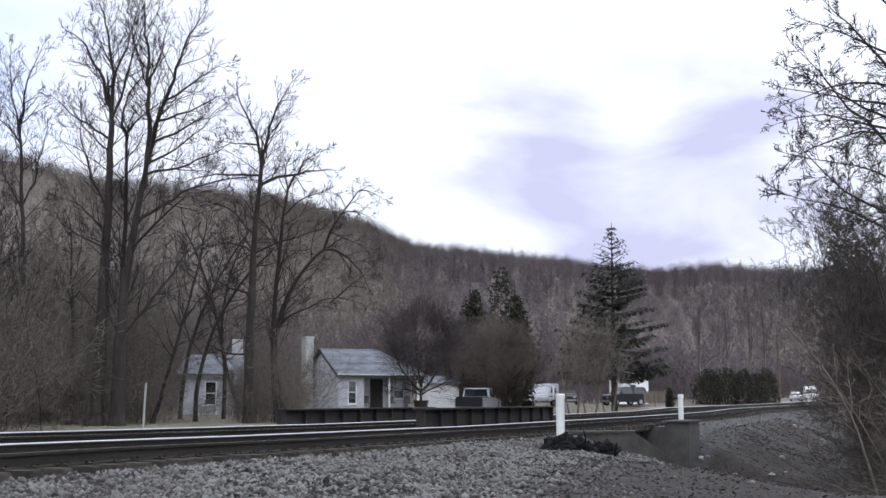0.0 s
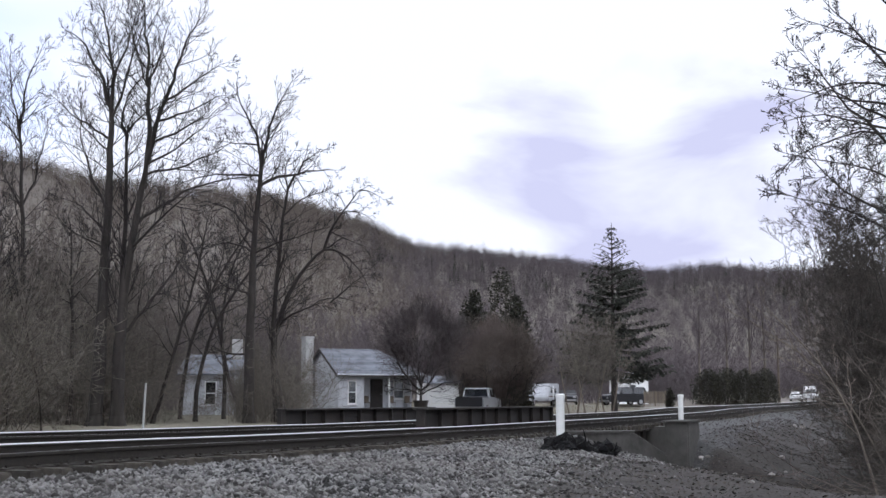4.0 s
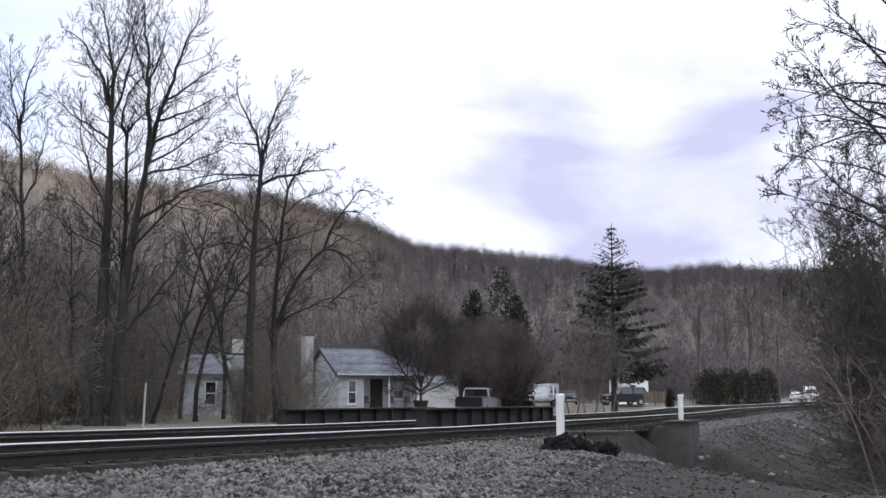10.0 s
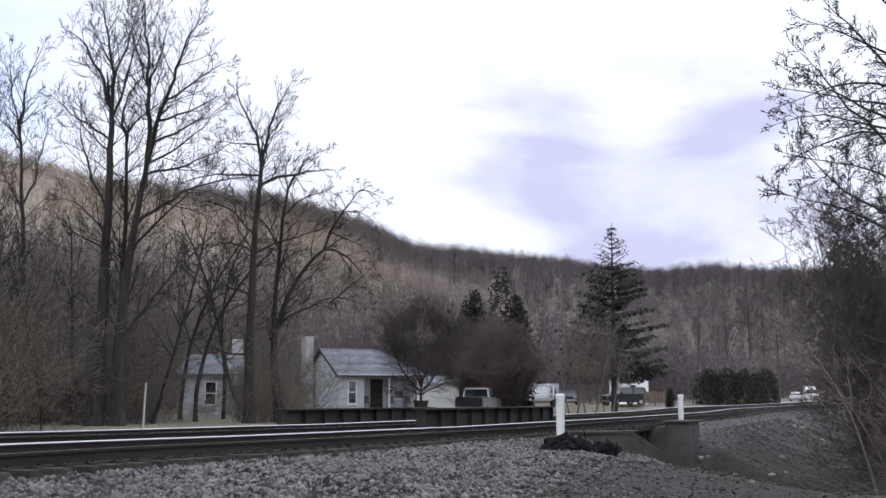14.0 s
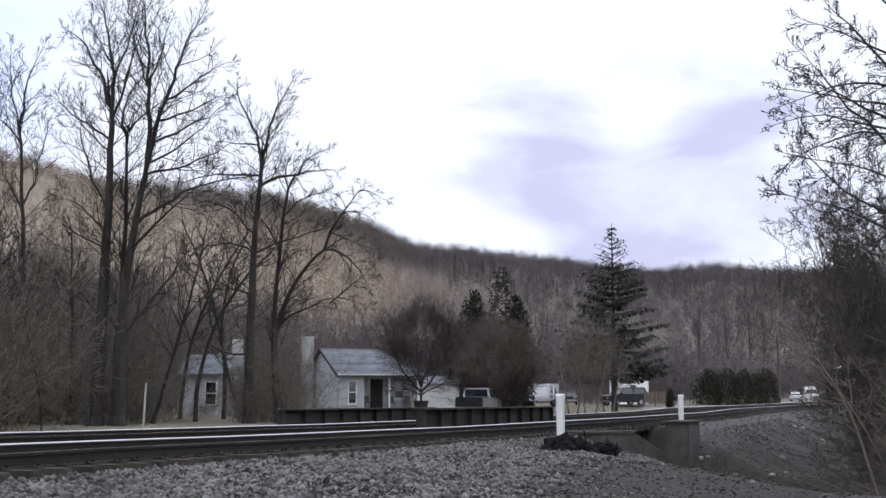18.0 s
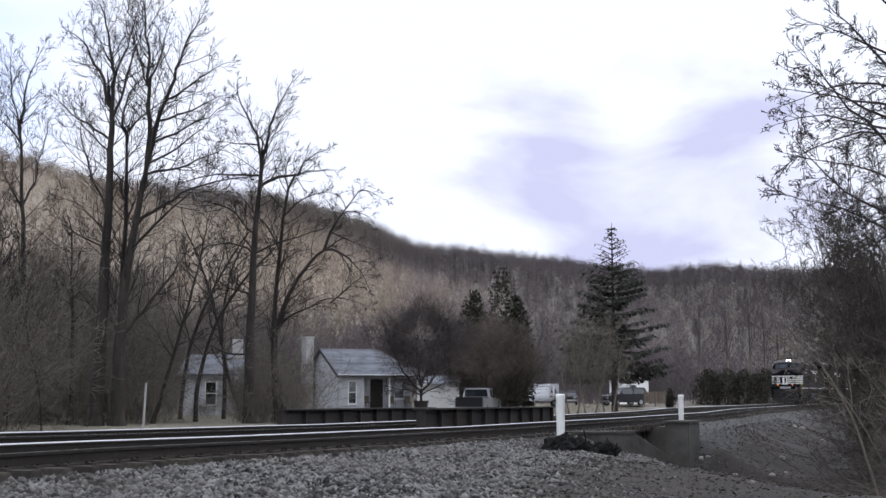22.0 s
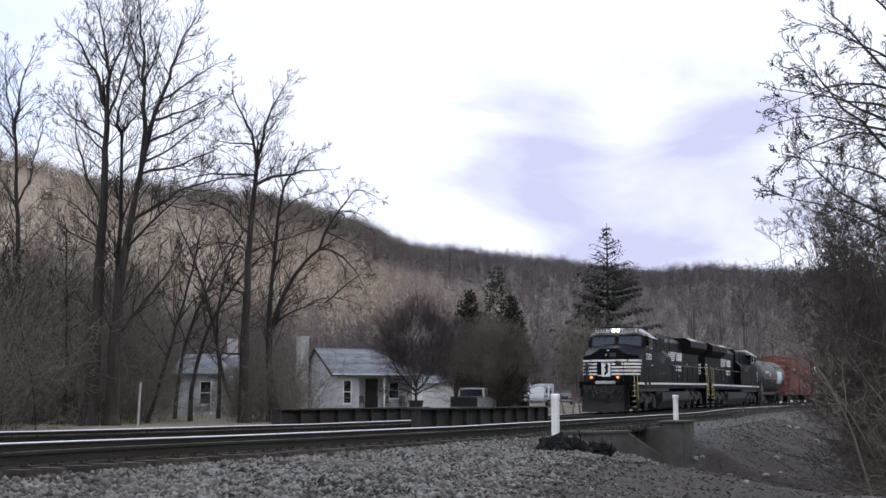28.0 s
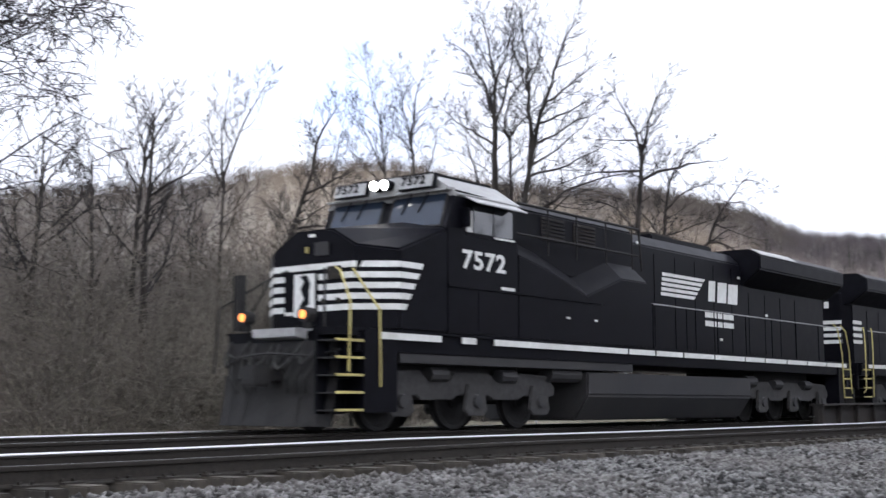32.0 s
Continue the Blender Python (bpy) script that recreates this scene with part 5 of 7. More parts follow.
for px, dd, hg, sd_ in ((1042, 80, 6.0, 141), (1012, 84, 5.2, 142), (1075, 86, 5.0, 143)):
    bare_tree("bare_tree", (px - 784) / 2200 * dd, dd, hg, 0.07, sd_, "small pale bare tree on the lawn", group="lawn trees", levels=3, kids=(12, 7, 5, 3), bare=0.2, angle=(20, 50), ratio=0.5, lift=0.1, stems=2, spread=0.2, twig=0.009, bark=PALETWIG, fine=BRUSHTWIG)
    if sd_ == 141:
        lawn_tree = [o for o in scene.objects if o.name.startswith("bare_tree") and abs(o.location.x - (px - 784) / 2200 * dd) < 0.01][0]
        twig_mass(lawn_tree, 0, 0, 4.0, 1.75, 2.4, 3600, 3, w=0.006, material=BRUSHTWIG)


# ---- grass ----
def tufts(name, xs, ys, hg, material, label, seed, blades=7):
    r = np.random.RandomState(seed)
    n = len(xs) * blades
    x, y = np.repeat(xs, blades) + r.normal(0, 0.09, n), np.repeat(ys, blades) + r.normal(0, 0.09, n)
    z = height(x, y)
    g = hg * r.uniform(0.4, 1.2, n)
    q = r.uniform(0, 6.28, n)
    w = 0.012
    lx, ly = r.normal(0, 0.35, n) * g, r.normal(0, 0.35, n) * g
    v = np.stack([np.stack([x - w * np.cos(q), y - w * np.sin(q), z - 0.02], -1), np.stack([x + w * np.cos(q), y + w * np.sin(q), z - 0.02], -1), np.stack([x + lx, y + ly, z + g], -1)], 1).reshape(-1, 3)
    f = np.arange(3 * n).reshape(-1, 3)
    tagged(fast_mesh(name, v, f, material), label, "grass", kind="stuff")


r_ = np.random.RandomState(21)
s_, d_ = r_.uniform(-45, 17, 2600), -r_.gamma(2.0, 1.1, 2600) - 4.2
a_ = TRACK_A - s_ / TRACK_R
tufts("dry_grass", TRACK_C.x - (TRACK_R - d_) * np.sin(a_), TRACK_C.y + (TRACK_R - d_) * np.cos(a_), 0.42, DRYGRASS, "tufts of dry yellow grass along the far track", 22)
s_, d_ = r_.uniform(-50, 17, 1500), -r_.uniform(5, 15, 1500)
a_ = TRACK_A - s_ / TRACK_R
tufts("weeds", TRACK_C.x - (TRACK_R - d_) * np.sin(a_), TRACK_C.y + (TRACK_R - d_) * np.cos(a_), 0.42, BRUSHTWIG, "dry brown weeds and litter before the thicket", 25)
s_, d_ = r_.uniform(-50, 10, 9000), -r_.uniform(6, 16, 9000)
a_ = TRACK_A - s_ / TRACK_R
lx, ly = TRACK_C.x - (TRACK_R - d_) * np.sin(a_), TRACK_C.y + (TRACK_R - d_) * np.cos(a_)
lz, lq, lg = height(lx, ly), r_.uniform(0, 6.28, 9000), r_.gamma(3, 0.03, 9000) + 0.03
lv = np.stack([np.stack([lx + lg * w * np.cos(lq + c), ly + lg * w * np.sin(lq + c), lz + 0.02 + lg * u * r_.uniform(0, 1, 9000)], -1) for c, w, u in ((0, 1, 0.2), (1.57, 0.6, 0.7), (3.14, 1, 0.3), (4.71, 0.6, 0.0))], 1).reshape(-1, 3)
tagged(fast_mesh("leaf_litter", lv, np.arange(36000).reshape(-1, 4), OAKLEAF), "fallen brown leaves at the foot of the thicket", "leaf litter", kind="stuff")
xs, ys = r_.uniform(3.5, 16, 2600), r_.uniform(9, 26, 2600)
s_, d_ = track_of(xs, ys)
ok = d_ > 15.5
tufts("dry_grass", xs[ok], ys[ok], 0.12, DRYGRASS, "short dry grass and leaves in the foreground", 23, 9)
ys = r_.uniform(60, 170, 3500)
xs = ys * r_.uniform(-0.1, 0.3, 3500)
s_, d_ = track_of(xs, ys)
ok = (d_ < -6) & (np.abs(s_ - creek_mid(d_)) > 8)
tufts("lawn_grass", xs[ok], ys[ok], 0.16, DRYGRASS, "pale winter lawn grass beyond the tracks", 24, 6)


# scrub behind the houses, up to the foot of the hills
n = 520
az, di = np.radians(nr.uniform(-13, 17, n)), nr.uniform(95, 260, n)
xs, ys = di * np.sin(az), di * np.cos(az)
s_, d_ = track_of(xs, ys)
ok = (d_ < -22) & (di > np.interp(np.degrees(az), [-13, 2, 6, 12, 17], [92, 112, 140, 160, 200]))
scatter("scrub", [shrub_template(330 + i, 6.0, 5, 0.4, kids=(7, 5, 2), twig=0.016, rad=0.05) for i in range(4)], xs[ok], ys[ok], nr.uniform(0.6, 1.5, n)[ok], EASTTWIG, "grey bare scrub at the foot of the hills", "thicket", 8)
n = 420
az, di = np.radians(nr.uniform(1, 17, n)), nr.uniform(150, 330, n)
xs, ys = di * np.sin(az), di * np.cos(az)
s_, d_ = track_of(xs, ys)
ok = (d_ < -24) & (di > np.interp(np.degrees(az), [1, 6, 12, 17], [165, 165, 175, 220]))
scatter("foot_woods", HT, xs[ok], ys[ok], nr.uniform(0.5, 0.9, n)[ok], EASTTWIG, "bare grey trees along the foot of the hill", "woods", 10)

for px, dd, hg, sd_ in ((1322, 172, 17.0, 151), (1352, 168, 15.5, 152), (1236, 176, 14.0, 153), (1284, 180, 15.0, 154)):
    bare_tree("bare_tree", (px - 784) / 2200 * dd, dd, hg, 0.24, sd_, "dark bare tree at the foot of the hill", group="trees by the hill", levels=3, kids=(16, 7, 5, 3), bare=0.3, angle=(22, 55), ratio=0.46, lift=0.08, twig=0.02, bark=BRUSHDARK, fine=EASTTWIG)

# ---- houses and yards ----
def window(parent, x, z, w, hgt, y, name="window"):
    """A sash window in a wall that faces -y."""
    wd = part(name, Solid().box(x, x + w, y - 0.05, y + 0.02, z, z + hgt), TRIM, parent, "white window frame", bevel=0.01)
    part("pane", Solid().box(x + 0.07, x + w - 0.07, y - 0.062, y - 0.03, z + 0.07, z + hgt / 2 - 0.03), GLASS, wd)
    part("pane", Solid().box(x + 0.07, x + w - 0.07, y - 0.062, y - 0.03, z + hgt / 2 + 0.03, z + hgt - 0.07), GLASS, wd)
    part("sill", Solid().box(x - 0.06, x + w + 0.06, y - 0.1, y, z - 0.06, z), TRIM, wd)
    return wd


def clapboards(parent, x0, x1, y, z0, z1, along_x=True, sgn=-1):
    """Lapped boards on a wall, one mesh object a board."""
    z = z0
    while z < z1 - 0.05:
        t = min(z + 0.2, z1)
        if along_x:
            sol = Solid().loft([[(x, y, z), (x, y + sgn * 0.03, z), (x, y + sgn * 0.008, t), (x, y, t)] for x in (x0, x1)])
        else:
            sol = Solid().loft([[(y, x, z), (y + sgn * 0.03, x, z), (y + sgn * 0.008, x, t), (y, x, t)] for x in (x0, x1)])
        part("clapboard", sol, SIDING, parent)
        z += 0.2


def cottage():
    gx, gy = -7.09, 84.0
    e = place("house", gx, gy, -0.08 - 0.1, 24, label="white clapboard cottage with a grey hipped roof and porch", category="house")
    W_, D_, Hh = 6.0, 7.0, 2.55
    body = part("wall", Solid().box(0, 1.9, 0.0, D_, 0, Hh).box(1.9, W_, 1.5, D_, 0, Hh), SIDING, e)
    clapboards(body, 0, 1.9, -0.002, 0.3, Hh)
    clapboards(body, 1.9, W_, 1.498, 0.3, Hh)
    clapboards(body, 0, D_, -0.002, 0.3, Hh, False)
    # roof: gable to one end, hip to the other, over the porch too
    ov, og = 0.35, 0.16
    rz, ez = Hh + 1.85, Hh - 0.02
    v = [(-og, -ov, ez), (W_ + ov, -ov, ez), (W_ + ov, D_ + ov, ez), (-og, D_ + ov, ez), (-og, D_ * 0.5, rz), (W_ - 1.9, D_ * 0.5, rz)]
    top = [(0, 1, 5, 4), (1, 2, 5), (2, 3, 4, 5)]
    roof = part("roof", Solid().add(v + [(a, b, c - 0.1) for a, b, c in v], top + [tuple(i + 6 for i in reversed(q)) for q in top] + [(0, 6, 7, 1), (1, 7, 8, 2), (2, 8, 9, 3), (3, 9, 10, 4), (4, 10, 6, 0)]), SHINGLE, e, "grey-blue shingle roof")
    # courses of shingle on the slope towards the tracks
    n = 17
    for k in range(n):
        t0, t1 = k / n, (k + 1.15) / n
        pt = lambda t, side: Vector(v[0]).lerp(Vector(v[4]), t) if side == 0 else Vector(v[1]).lerp(Vector(v[5]), t)
        a, b, c, d = pt(t0, 0), pt(t0, 1), pt(min(1, t1), 1), pt(min(1, t1), 0)
        up = Vector((0, -0.012, 0.014))
        part("shingle_course", Solid().add([a + up, b + up, c + up * 0.3, d + up * 0.3, a, b, c, d], [(0, 1, 2, 3), (4, 7, 6, 5), (0, 4, 5, 1), (1, 5, 6, 2), (2, 6, 7, 3), (3, 7, 4, 0)]), SHINGLE, roof)
    part("gable", Solid().add([(0.0, 0.05, Hh), (0.0, D_ - 0.05, Hh), (0.0, D_ * 0.5, rz - 0.12), (0.12, 0.05, Hh), (0.12, D_ - 0.05, Hh), (0.12, D_ * 0.5, rz - 0.12)], [(0, 1, 2), (3, 5, 4), (0, 3, 4, 1), (1, 4, 5, 2), (2, 5, 3, 0)]), SIDING, e)
    part("chimney", Solid().box(-0.75, -0.17, 4.7, 5.8, 0, rz + 0.75).box(-0.81, -0.11, 4.64, 5.86, rz + 0.75, rz + 0.9), STONEWALL, e, "pale masonry chimney", bevel=0.03)
    for y0, y1, z0, z1 in ((-ov, D_ * 0.5, ez, rz), (D_ + ov, D_ * 0.5, ez, rz)):
        part("rake_board", Solid().loft([[(-og - 0.03, y0, z0 - 0.18), (-og - 0.03, y0, z0 + 0.02), (-og - 0.03, y1, z1 + 0.02), (-og - 0.03, y1, z1 - 0.18)], [(-og, y0, z0 - 0.18), (-og, y0, z0 + 0.02), (-og, y1, z1 + 0.02), (-og, y1, z1 - 0.18)]]), GIRDER, e, "dark rake board")
    part("gutter", Solid().rod((-og, -ov - 0.06, ez - 0.02), (W_ + ov, -ov - 0.06, ez - 0.02), 0.06, None, 8), SIDING, e, "pale eaves gutter")
    part("downpipe", Solid().path([(0.06, -ov - 0.05, ez - 0.05), (0.06, -0.06, ez - 0.35), (0.06, -0.06, 0.1)], 0.035), SIDING, e, "pale downpipe")
    part("fascia", Solid().box(-og, W_ + ov, -ov - 0.03, -ov, ez - 0.14, ez), CONCRETE, e)
    part("porch_floor", Solid().box(1.9, W_, 0, 1.5, 0, 0.25), CONCRETE, e)
    for x in (3.75, W_ - 0.12):
        part("porch_post", Solid().box(x - 0.06, x + 0.06, 0.02, 0.14, 0.25, Hh), TRIM, e, "white porch post", bevel=0.01)
    part("porch_beam", Solid().box(1.9, W_, 0.0, 0.16, Hh - 0.22, Hh), SIDING, e)
    window(e, 0.7, 0.55, 0.62, 1.6, -0.03)
    window(e, 4.6, 0.9, 0.8, 1.2, 1.47)
    door = part("door", Solid().box(2.9, 3.8, 1.42, 1.5, 0.25, 2.25), GIRDER, e, "dark porch door", bevel=0.01)
    part("door_handle", Solid().rod((3.7, 1.36, 1.2), (3.7, 1.44, 1.2), 0.03), CHROME, door)
    for x, w in ((2.3, 0.35), (4.2, 0.3), (5.3, 0.4)):
        ch = place("porch_chair", gx, gy, 0, label="small dark chair on the porch", category="chair")
        ch.matrix_basis = e.matrix_basis @ pose(x, 0.75, 0.25)
        part("seat", Solid().box(0, w, 0, 0.4, 0.36, 0.42), WOODFENCE, ch)
        part("backrest", Solid().box(0, w, 0.36, 0.4, 0.42, 0.85), WOODFENCE, ch)
        for a in (0.02, w - 0.05):
            for b in (0.02, 0.35):
                part("leg", Solid().box(a, a + 0.03, b, b + 0.03, 0, 0.36), WOODFENCE, ch)


cottage()


def left_house():
    D0 = 78.0
    x0, x1 = -16.27, -13.03
    e = place("house", x0, D0, -0.38 - 0.2, 0, label="white house with a grey roof half hidden by trees", category="house")
    w = x1 - x0
    body = part("wall", Solid().box(0, w, 0, 5.5, 0, 2.9), SIDING, e)
    clapboards(body, 0, w, -0.002, 0.2, 2.9)
    rz = 4.15
    part("roof", Solid().loft([[(x, -0.4, 2.85), (x, 2.75, rz), (x, 5.9, 2.85), (x, 5.9, 2.75), (x, 2.75, rz - 0.12), (x, -0.4, 2.75)] for x in (-0.3, w + 0.3)]), SHINGLE, e, "grey-blue shingle roof")
    part("gable", Solid().loft([[(x, 0.05, 2.9), (x, 2.75, rz - 0.14), (x, 5.45, 2.9)] for x in (0.0, w)]), SIDING, e)
    part("chimney", Solid().box(w - 0.5, w + 0.1, 1.9, 2.5, 2.5, 5.1), STONEWALL, e, "pale masonry chimney", bevel=0.02)
    window(e, -14.86 - -16.27, 0.9, 0.75, 1.5, -0.03)
    st = part("stair_rail", Solid().path([(1.2, -0.9, 0.1), (1.2, -0.9, 0.9), (2.3, -0.9, 0.9), (2.3, -0.9, 0.1)], 0.03).path([(1.75, -0.9, 0.1), (1.75, -0.9, 0.9)], 0.02), TRIM, e)
    part("step", Solid().box(1.1, 2.4, -0.9, 0.0, 0, 0.25), CONCRETE, e)


left_house()


def garage():
    e = place("garage", -1.20, 92, -0.18 - 0.1, 8, label="small white garage with a low roof beside the cottage", category="garage")
    part("wall", Solid().box(0, 2.4, 0, 5, 0, 2.15), TRIM, e)
    part("roof", Solid().loft([[(x, -0.25, 2.12), (x, 2.5, 2.75), (x, 5.25, 2.12), (x, 2.5, 2.6)] for x in (-0.2, 2.6)]), SHINGLE, e)
    part("garage_door", Solid().box(0.3, 2.1, -0.03, 0.0, 0, 1.9), PAINT_W, e, "white garage door", bevel=0.01)
    for k in range(3):
        part("door_panel", Solid().box(0.36, 2.04, -0.045, -0.028, 0.1 + 0.6 * k, 0.62 + 0.6 * k), TRIM, e)


garage()
e = place("white_house", 17.80, 128, 0.44 - 0.2, 0, label="low white house with a pale gable behind the trees", category="house")
part("wall", Solid().box(0, 3.2, 0, 6, 0, 2.6), TRIM, e)
part("roof", Solid().loft([[(-0.2, -0.3, 2.55), (1.6, -0.3, 3.3), (3.4, -0.3, 2.55), (1.6, -0.3, 3.1)], [(-0.2, 6.3, 2.55), (1.6, 6.3, 3.3), (3.4, 6.3, 2.55), (1.6, 6.3, 3.1)]]), SHINGLE, e)
window(e, 1.2, 0.9, 0.8, 1.1, -0.03)
part("gable", Solid().loft([[(0.1, y, 2.6), (1.6, y, 3.15), (3.1, y, 2.6)] for y in (-0.02, 0.1)]), TRIM, e)



# ---- parked vehicles ----
def tyre(parent, x, y, r):
    w = part("wheel", Solid().rod((x, y - 0.1, r), (x, y + 0.1, r), r, None, 16), RUBBER, parent)
    part("rim", Solid().rod((x, y - 0.11, r), (x, y + 0.11, r), r * 0.6, None, 12), CHROME, w)


def car(name, x, y, z, turn, ln, wd, profile, cabin, paint, label, category):
    """A vehicle out of side outlines: body and cabin, with panes, lamps and wheels."""
    e = place(name, x, y, z, turn, label=label, category=category)
    part("body", Solid().prism(profile, -wd / 2, wd / 2), paint, e, bevel=0.06)
    part("cabin", Solid().loft([[(a, s * (wd / 2 - 0.04 - 0.14 * q), c) for a, c, q in cabin] for s in (-1, 1)]), paint, e, bevel=0.05)
    top, low = max(c for _, c, _ in cabin), min(c for _, c, _ in cabin)
    xs = sorted(a for a, _, _ in cabin)
    for s in (-1, 1):
        m = (xs[0] + xs[-1]) / 2
        for a, b in ((xs[0] + 0.38, m - 0.05), (m + 0.05, xs[-1] - 0.38)):
            part("side_pane", Solid().loft([[(a, s * (wd / 2 - 0.035), low + 0.06), (b, s * (wd / 2 - 0.035), low + 0.06), (b - 0.1, s * (wd / 2 - 0.15), top - 0.1), (a + 0.1, s * (wd / 2 - 0.15), top - 0.1)],
                                            [(a, s * (wd / 2 - 0.06), low + 0.06), (b, s * (wd / 2 - 0.06), low + 0.06), (b - 0.1, s * (wd / 2 - 0.18), top - 0.1), (a + 0.1, s * (wd / 2 - 0.18), top - 0.1)]]), GLASS, e)
        for q in (0.19, 0.81):
            tyre(e, ln * q, s * (wd / 2 - 0.1), 0.34)
        part("headlight", Solid().box(-0.02, 0.06, s * wd * 0.36 - 0.14, s * wd * 0.36 + 0.14, 0.62, 0.78), CHROME, e)
        part("tail_light", Solid().box(ln - 0.06, ln + 0.02, s * wd * 0.4 - 0.08, s * wd * 0.4 + 0.08, 0.7, 0.95), BOXRED, e)
    part("bumper", Solid().box(-0.1, 0.08, -wd / 2 + 0.05, wd / 2 - 0.05, 0.35, 0.52).box(ln - 0.08, ln + 0.1, -wd / 2 + 0.05, wd / 2 - 0.05, 0.35, 0.52), CHROME, e, bevel=0.03)
    part("windshield", Solid().add(
        [(cabin[0][0] + 0.02, -wd * 0.42, low + 0.05), (cabin[0][0] + 0.02, wd * 0.42, low + 0.05), (cabin[1][0] - 0.02, wd * 0.34, top - 0.06), (cabin[1][0] - 0.02, -wd * 0.34, top - 0.06), (cabin[0][0] + 0.1, -wd * 0.42, low), (cabin[0][0] + 0.1, wd * 0.42, low), (cabin[1][0] + 0.1, wd * 0.34, top - 0.1), (cabin[1][0] + 0.1, -wd * 0.34, top - 0.1)],
        [(0, 1, 2, 3), (4, 7, 6, 5), (0, 4, 5, 1), (1, 5, 6, 2), (2, 6, 7, 3), (3, 7, 4, 0)]), GLASS, e)
    return e


SUV = [(0, 0.4), (0, 0.85), (0.15, 0.98), (1.2, 1.05), (4.5, 1.08), (4.6, 0.9), (4.6, 0.4), (4.25, 0.32), (0.3, 0.32)]
SUVC = [(1.15, 1.04, 0), (1.85, 1.72, 1), (4.25, 1.72, 1), (4.5, 1.06, 0)]
SEDAN = [(0, 0.35), (0, 0.72), (0.2, 0.84), (1.4, 0.92), (4.0, 0.92), (4.5, 0.84), (4.55, 0.6), (4.5, 0.35), (4.2, 0.28), (0.3, 0.28)]
SEDANC = [(1.35, 0.9, 0), (2.05, 1.40, 1), (3.3, 1.40, 1), (4.0, 0.9, 0)]
PICK = [(0, 0.45), (0, 0.95), (0.2, 1.05), (1.4, 1.12), (5.3, 1.12), (5.35, 0.5), (5.0, 0.4), (0.3, 0.4)]
PICKC = [(1.4, 1.1, 0), (2.05, 1.78, 1), (3.3, 1.78, 1), (3.45, 1.1, 0)]
PICKSILVER = surface("silver_pickup_paint", (0.34, 0.35, 0.37), (0.45, 0.46, 0.48), 0.3, 0.3, 2, 0.25)
e = car("pickup", 3.05, 86.1, -0.35, -105, 5.3, 1.95, PICK, PICKC, PICKSILVER, "silver pickup with a dark blue tailgate before the bush", "pickup")
part("tailgate", Solid().box(5.34, 5.42, -0.9, 0.9, 0.55, 1.14), CARDARK, e, "dark blue tailgate", bevel=0.02)
part("rear_pane", Solid().loft([[(3.46, y * 0.80, 1.22), (3.42, y * 0.72, 1.68), (3.36, y * 0.72, 1.68), (3.40, y * 0.80, 1.22)] for y in (-1, 1)]), GLASS, e, "dark rear window")
part("bed_cover", Solid().box(3.5, 5.3, -0.88, 0.88, 1.12, 1.17), CARDARK, e, "dark bed cover", bevel=0.02)
car("sport_utility", 15.1, 118, 0.12, 27, 4.5, 1.85, SUV, SUVC, CARDARK, "dark parked sport utility vehicle under the spruce", "car")
car("dark_sedan", 11.72, 118, 0.19, 84, 4.5, 1.8, SEDAN, SEDANC, CARDARK, "dark parked car beside the camper", "car")
car("white_sedan", 53.52, 190, 0.47, 72, 4.5, 1.8, SEDAN, SEDANC, CARWHITE, "white car on the far road", "car")
car("white_pickup", 60.52, 205, 0.55, 84, 5.3, 2.0, PICK, [(a, c * 1.3, q) for a, c, q in PICKC], CARWHITE, "white pickup on the far road", "pickup")


def camper():
    e = place("camper_trailer", 8.84, 118, 0.08, 72, label="white camper trailer with a raked front", category="camper")
    part("body", Solid().prism([(0.1, 0.45), (0, 0.9), (0.55, 2.1), (4.5, 2.15), (4.6, 0.45)], -1.1, 1.1), SIDING, e, bevel=0.08)
    for x in (1.0, 2.6):
        part("pane", Solid().box(x, x + 0.7, -1.115, -1.09, 1.25, 1.7), GLASS, e)
    part("door", Solid().box(1.85, 2.4, -1.115, -1.09, 0.6, 1.9), TRIM, e)
    part("stripe", Solid().box(0.3, 4.5, -1.112, -1.095, 0.85, 0.95), BOXMAROON, e)
    for x in (1.9, 2.6):
        tyre(e, x, -1.0, 0.32)
        tyre(e, x, 1.0, 0.32)
    part("hitch", Solid().box(-0.7, 0.1, -0.05, 0.05, 0.45, 0.52), GRIME, e)


camper()

# a small shed deep in the thicket
e = place("shed", -39.6, 61.5, h(-39.6, 61.5), 33, label="small grey shed with a pale roof among the brush", category="shed")
part("wall", Solid().box(-1.0, 1.0, 0, 2.2, 0, 3.0), WOODFENCE, e)
part("roof", Solid().loft([[(x * 1.25, y, 2.95 + 0.7 * (1 - abs(x))) for x in (-1, 0, 1)] + [(x * 1.25, y, 2.87 + 0.7 * (1 - abs(x))) for x in (1, 0, -1)] for y in (-0.2, 2.4)]), ROOFGREY, e, "pale metal roof")
part("door", Solid().box(-0.4, 0.4, -0.03, 0.0, 0.05, 1.95), WOODFENCE, e)

# utility pole and wires by the far road
px, py = 44.3, 165.0
e = place("utility_pole", px, py, h(px, py), label="weathered wooden utility pole with a crossarm beside the road", category="utility pole")
part("pole", Solid().rod((0, 0, -0.3), (0, 0, 9.2), 0.17, 0.12, 10), WOODFENCE, e)
part("crossarm", Solid().box(-1.2, 1.2, -0.06, 0.06, 8.5, 8.64), WOODFENCE, e)
for q in (-1.1, -0.5, 0.5, 1.1):
    part("insulator", Solid().rod((q, 0, 8.64), (q, 0, 8.82), 0.05, 0.04, 8), GLASS, e)

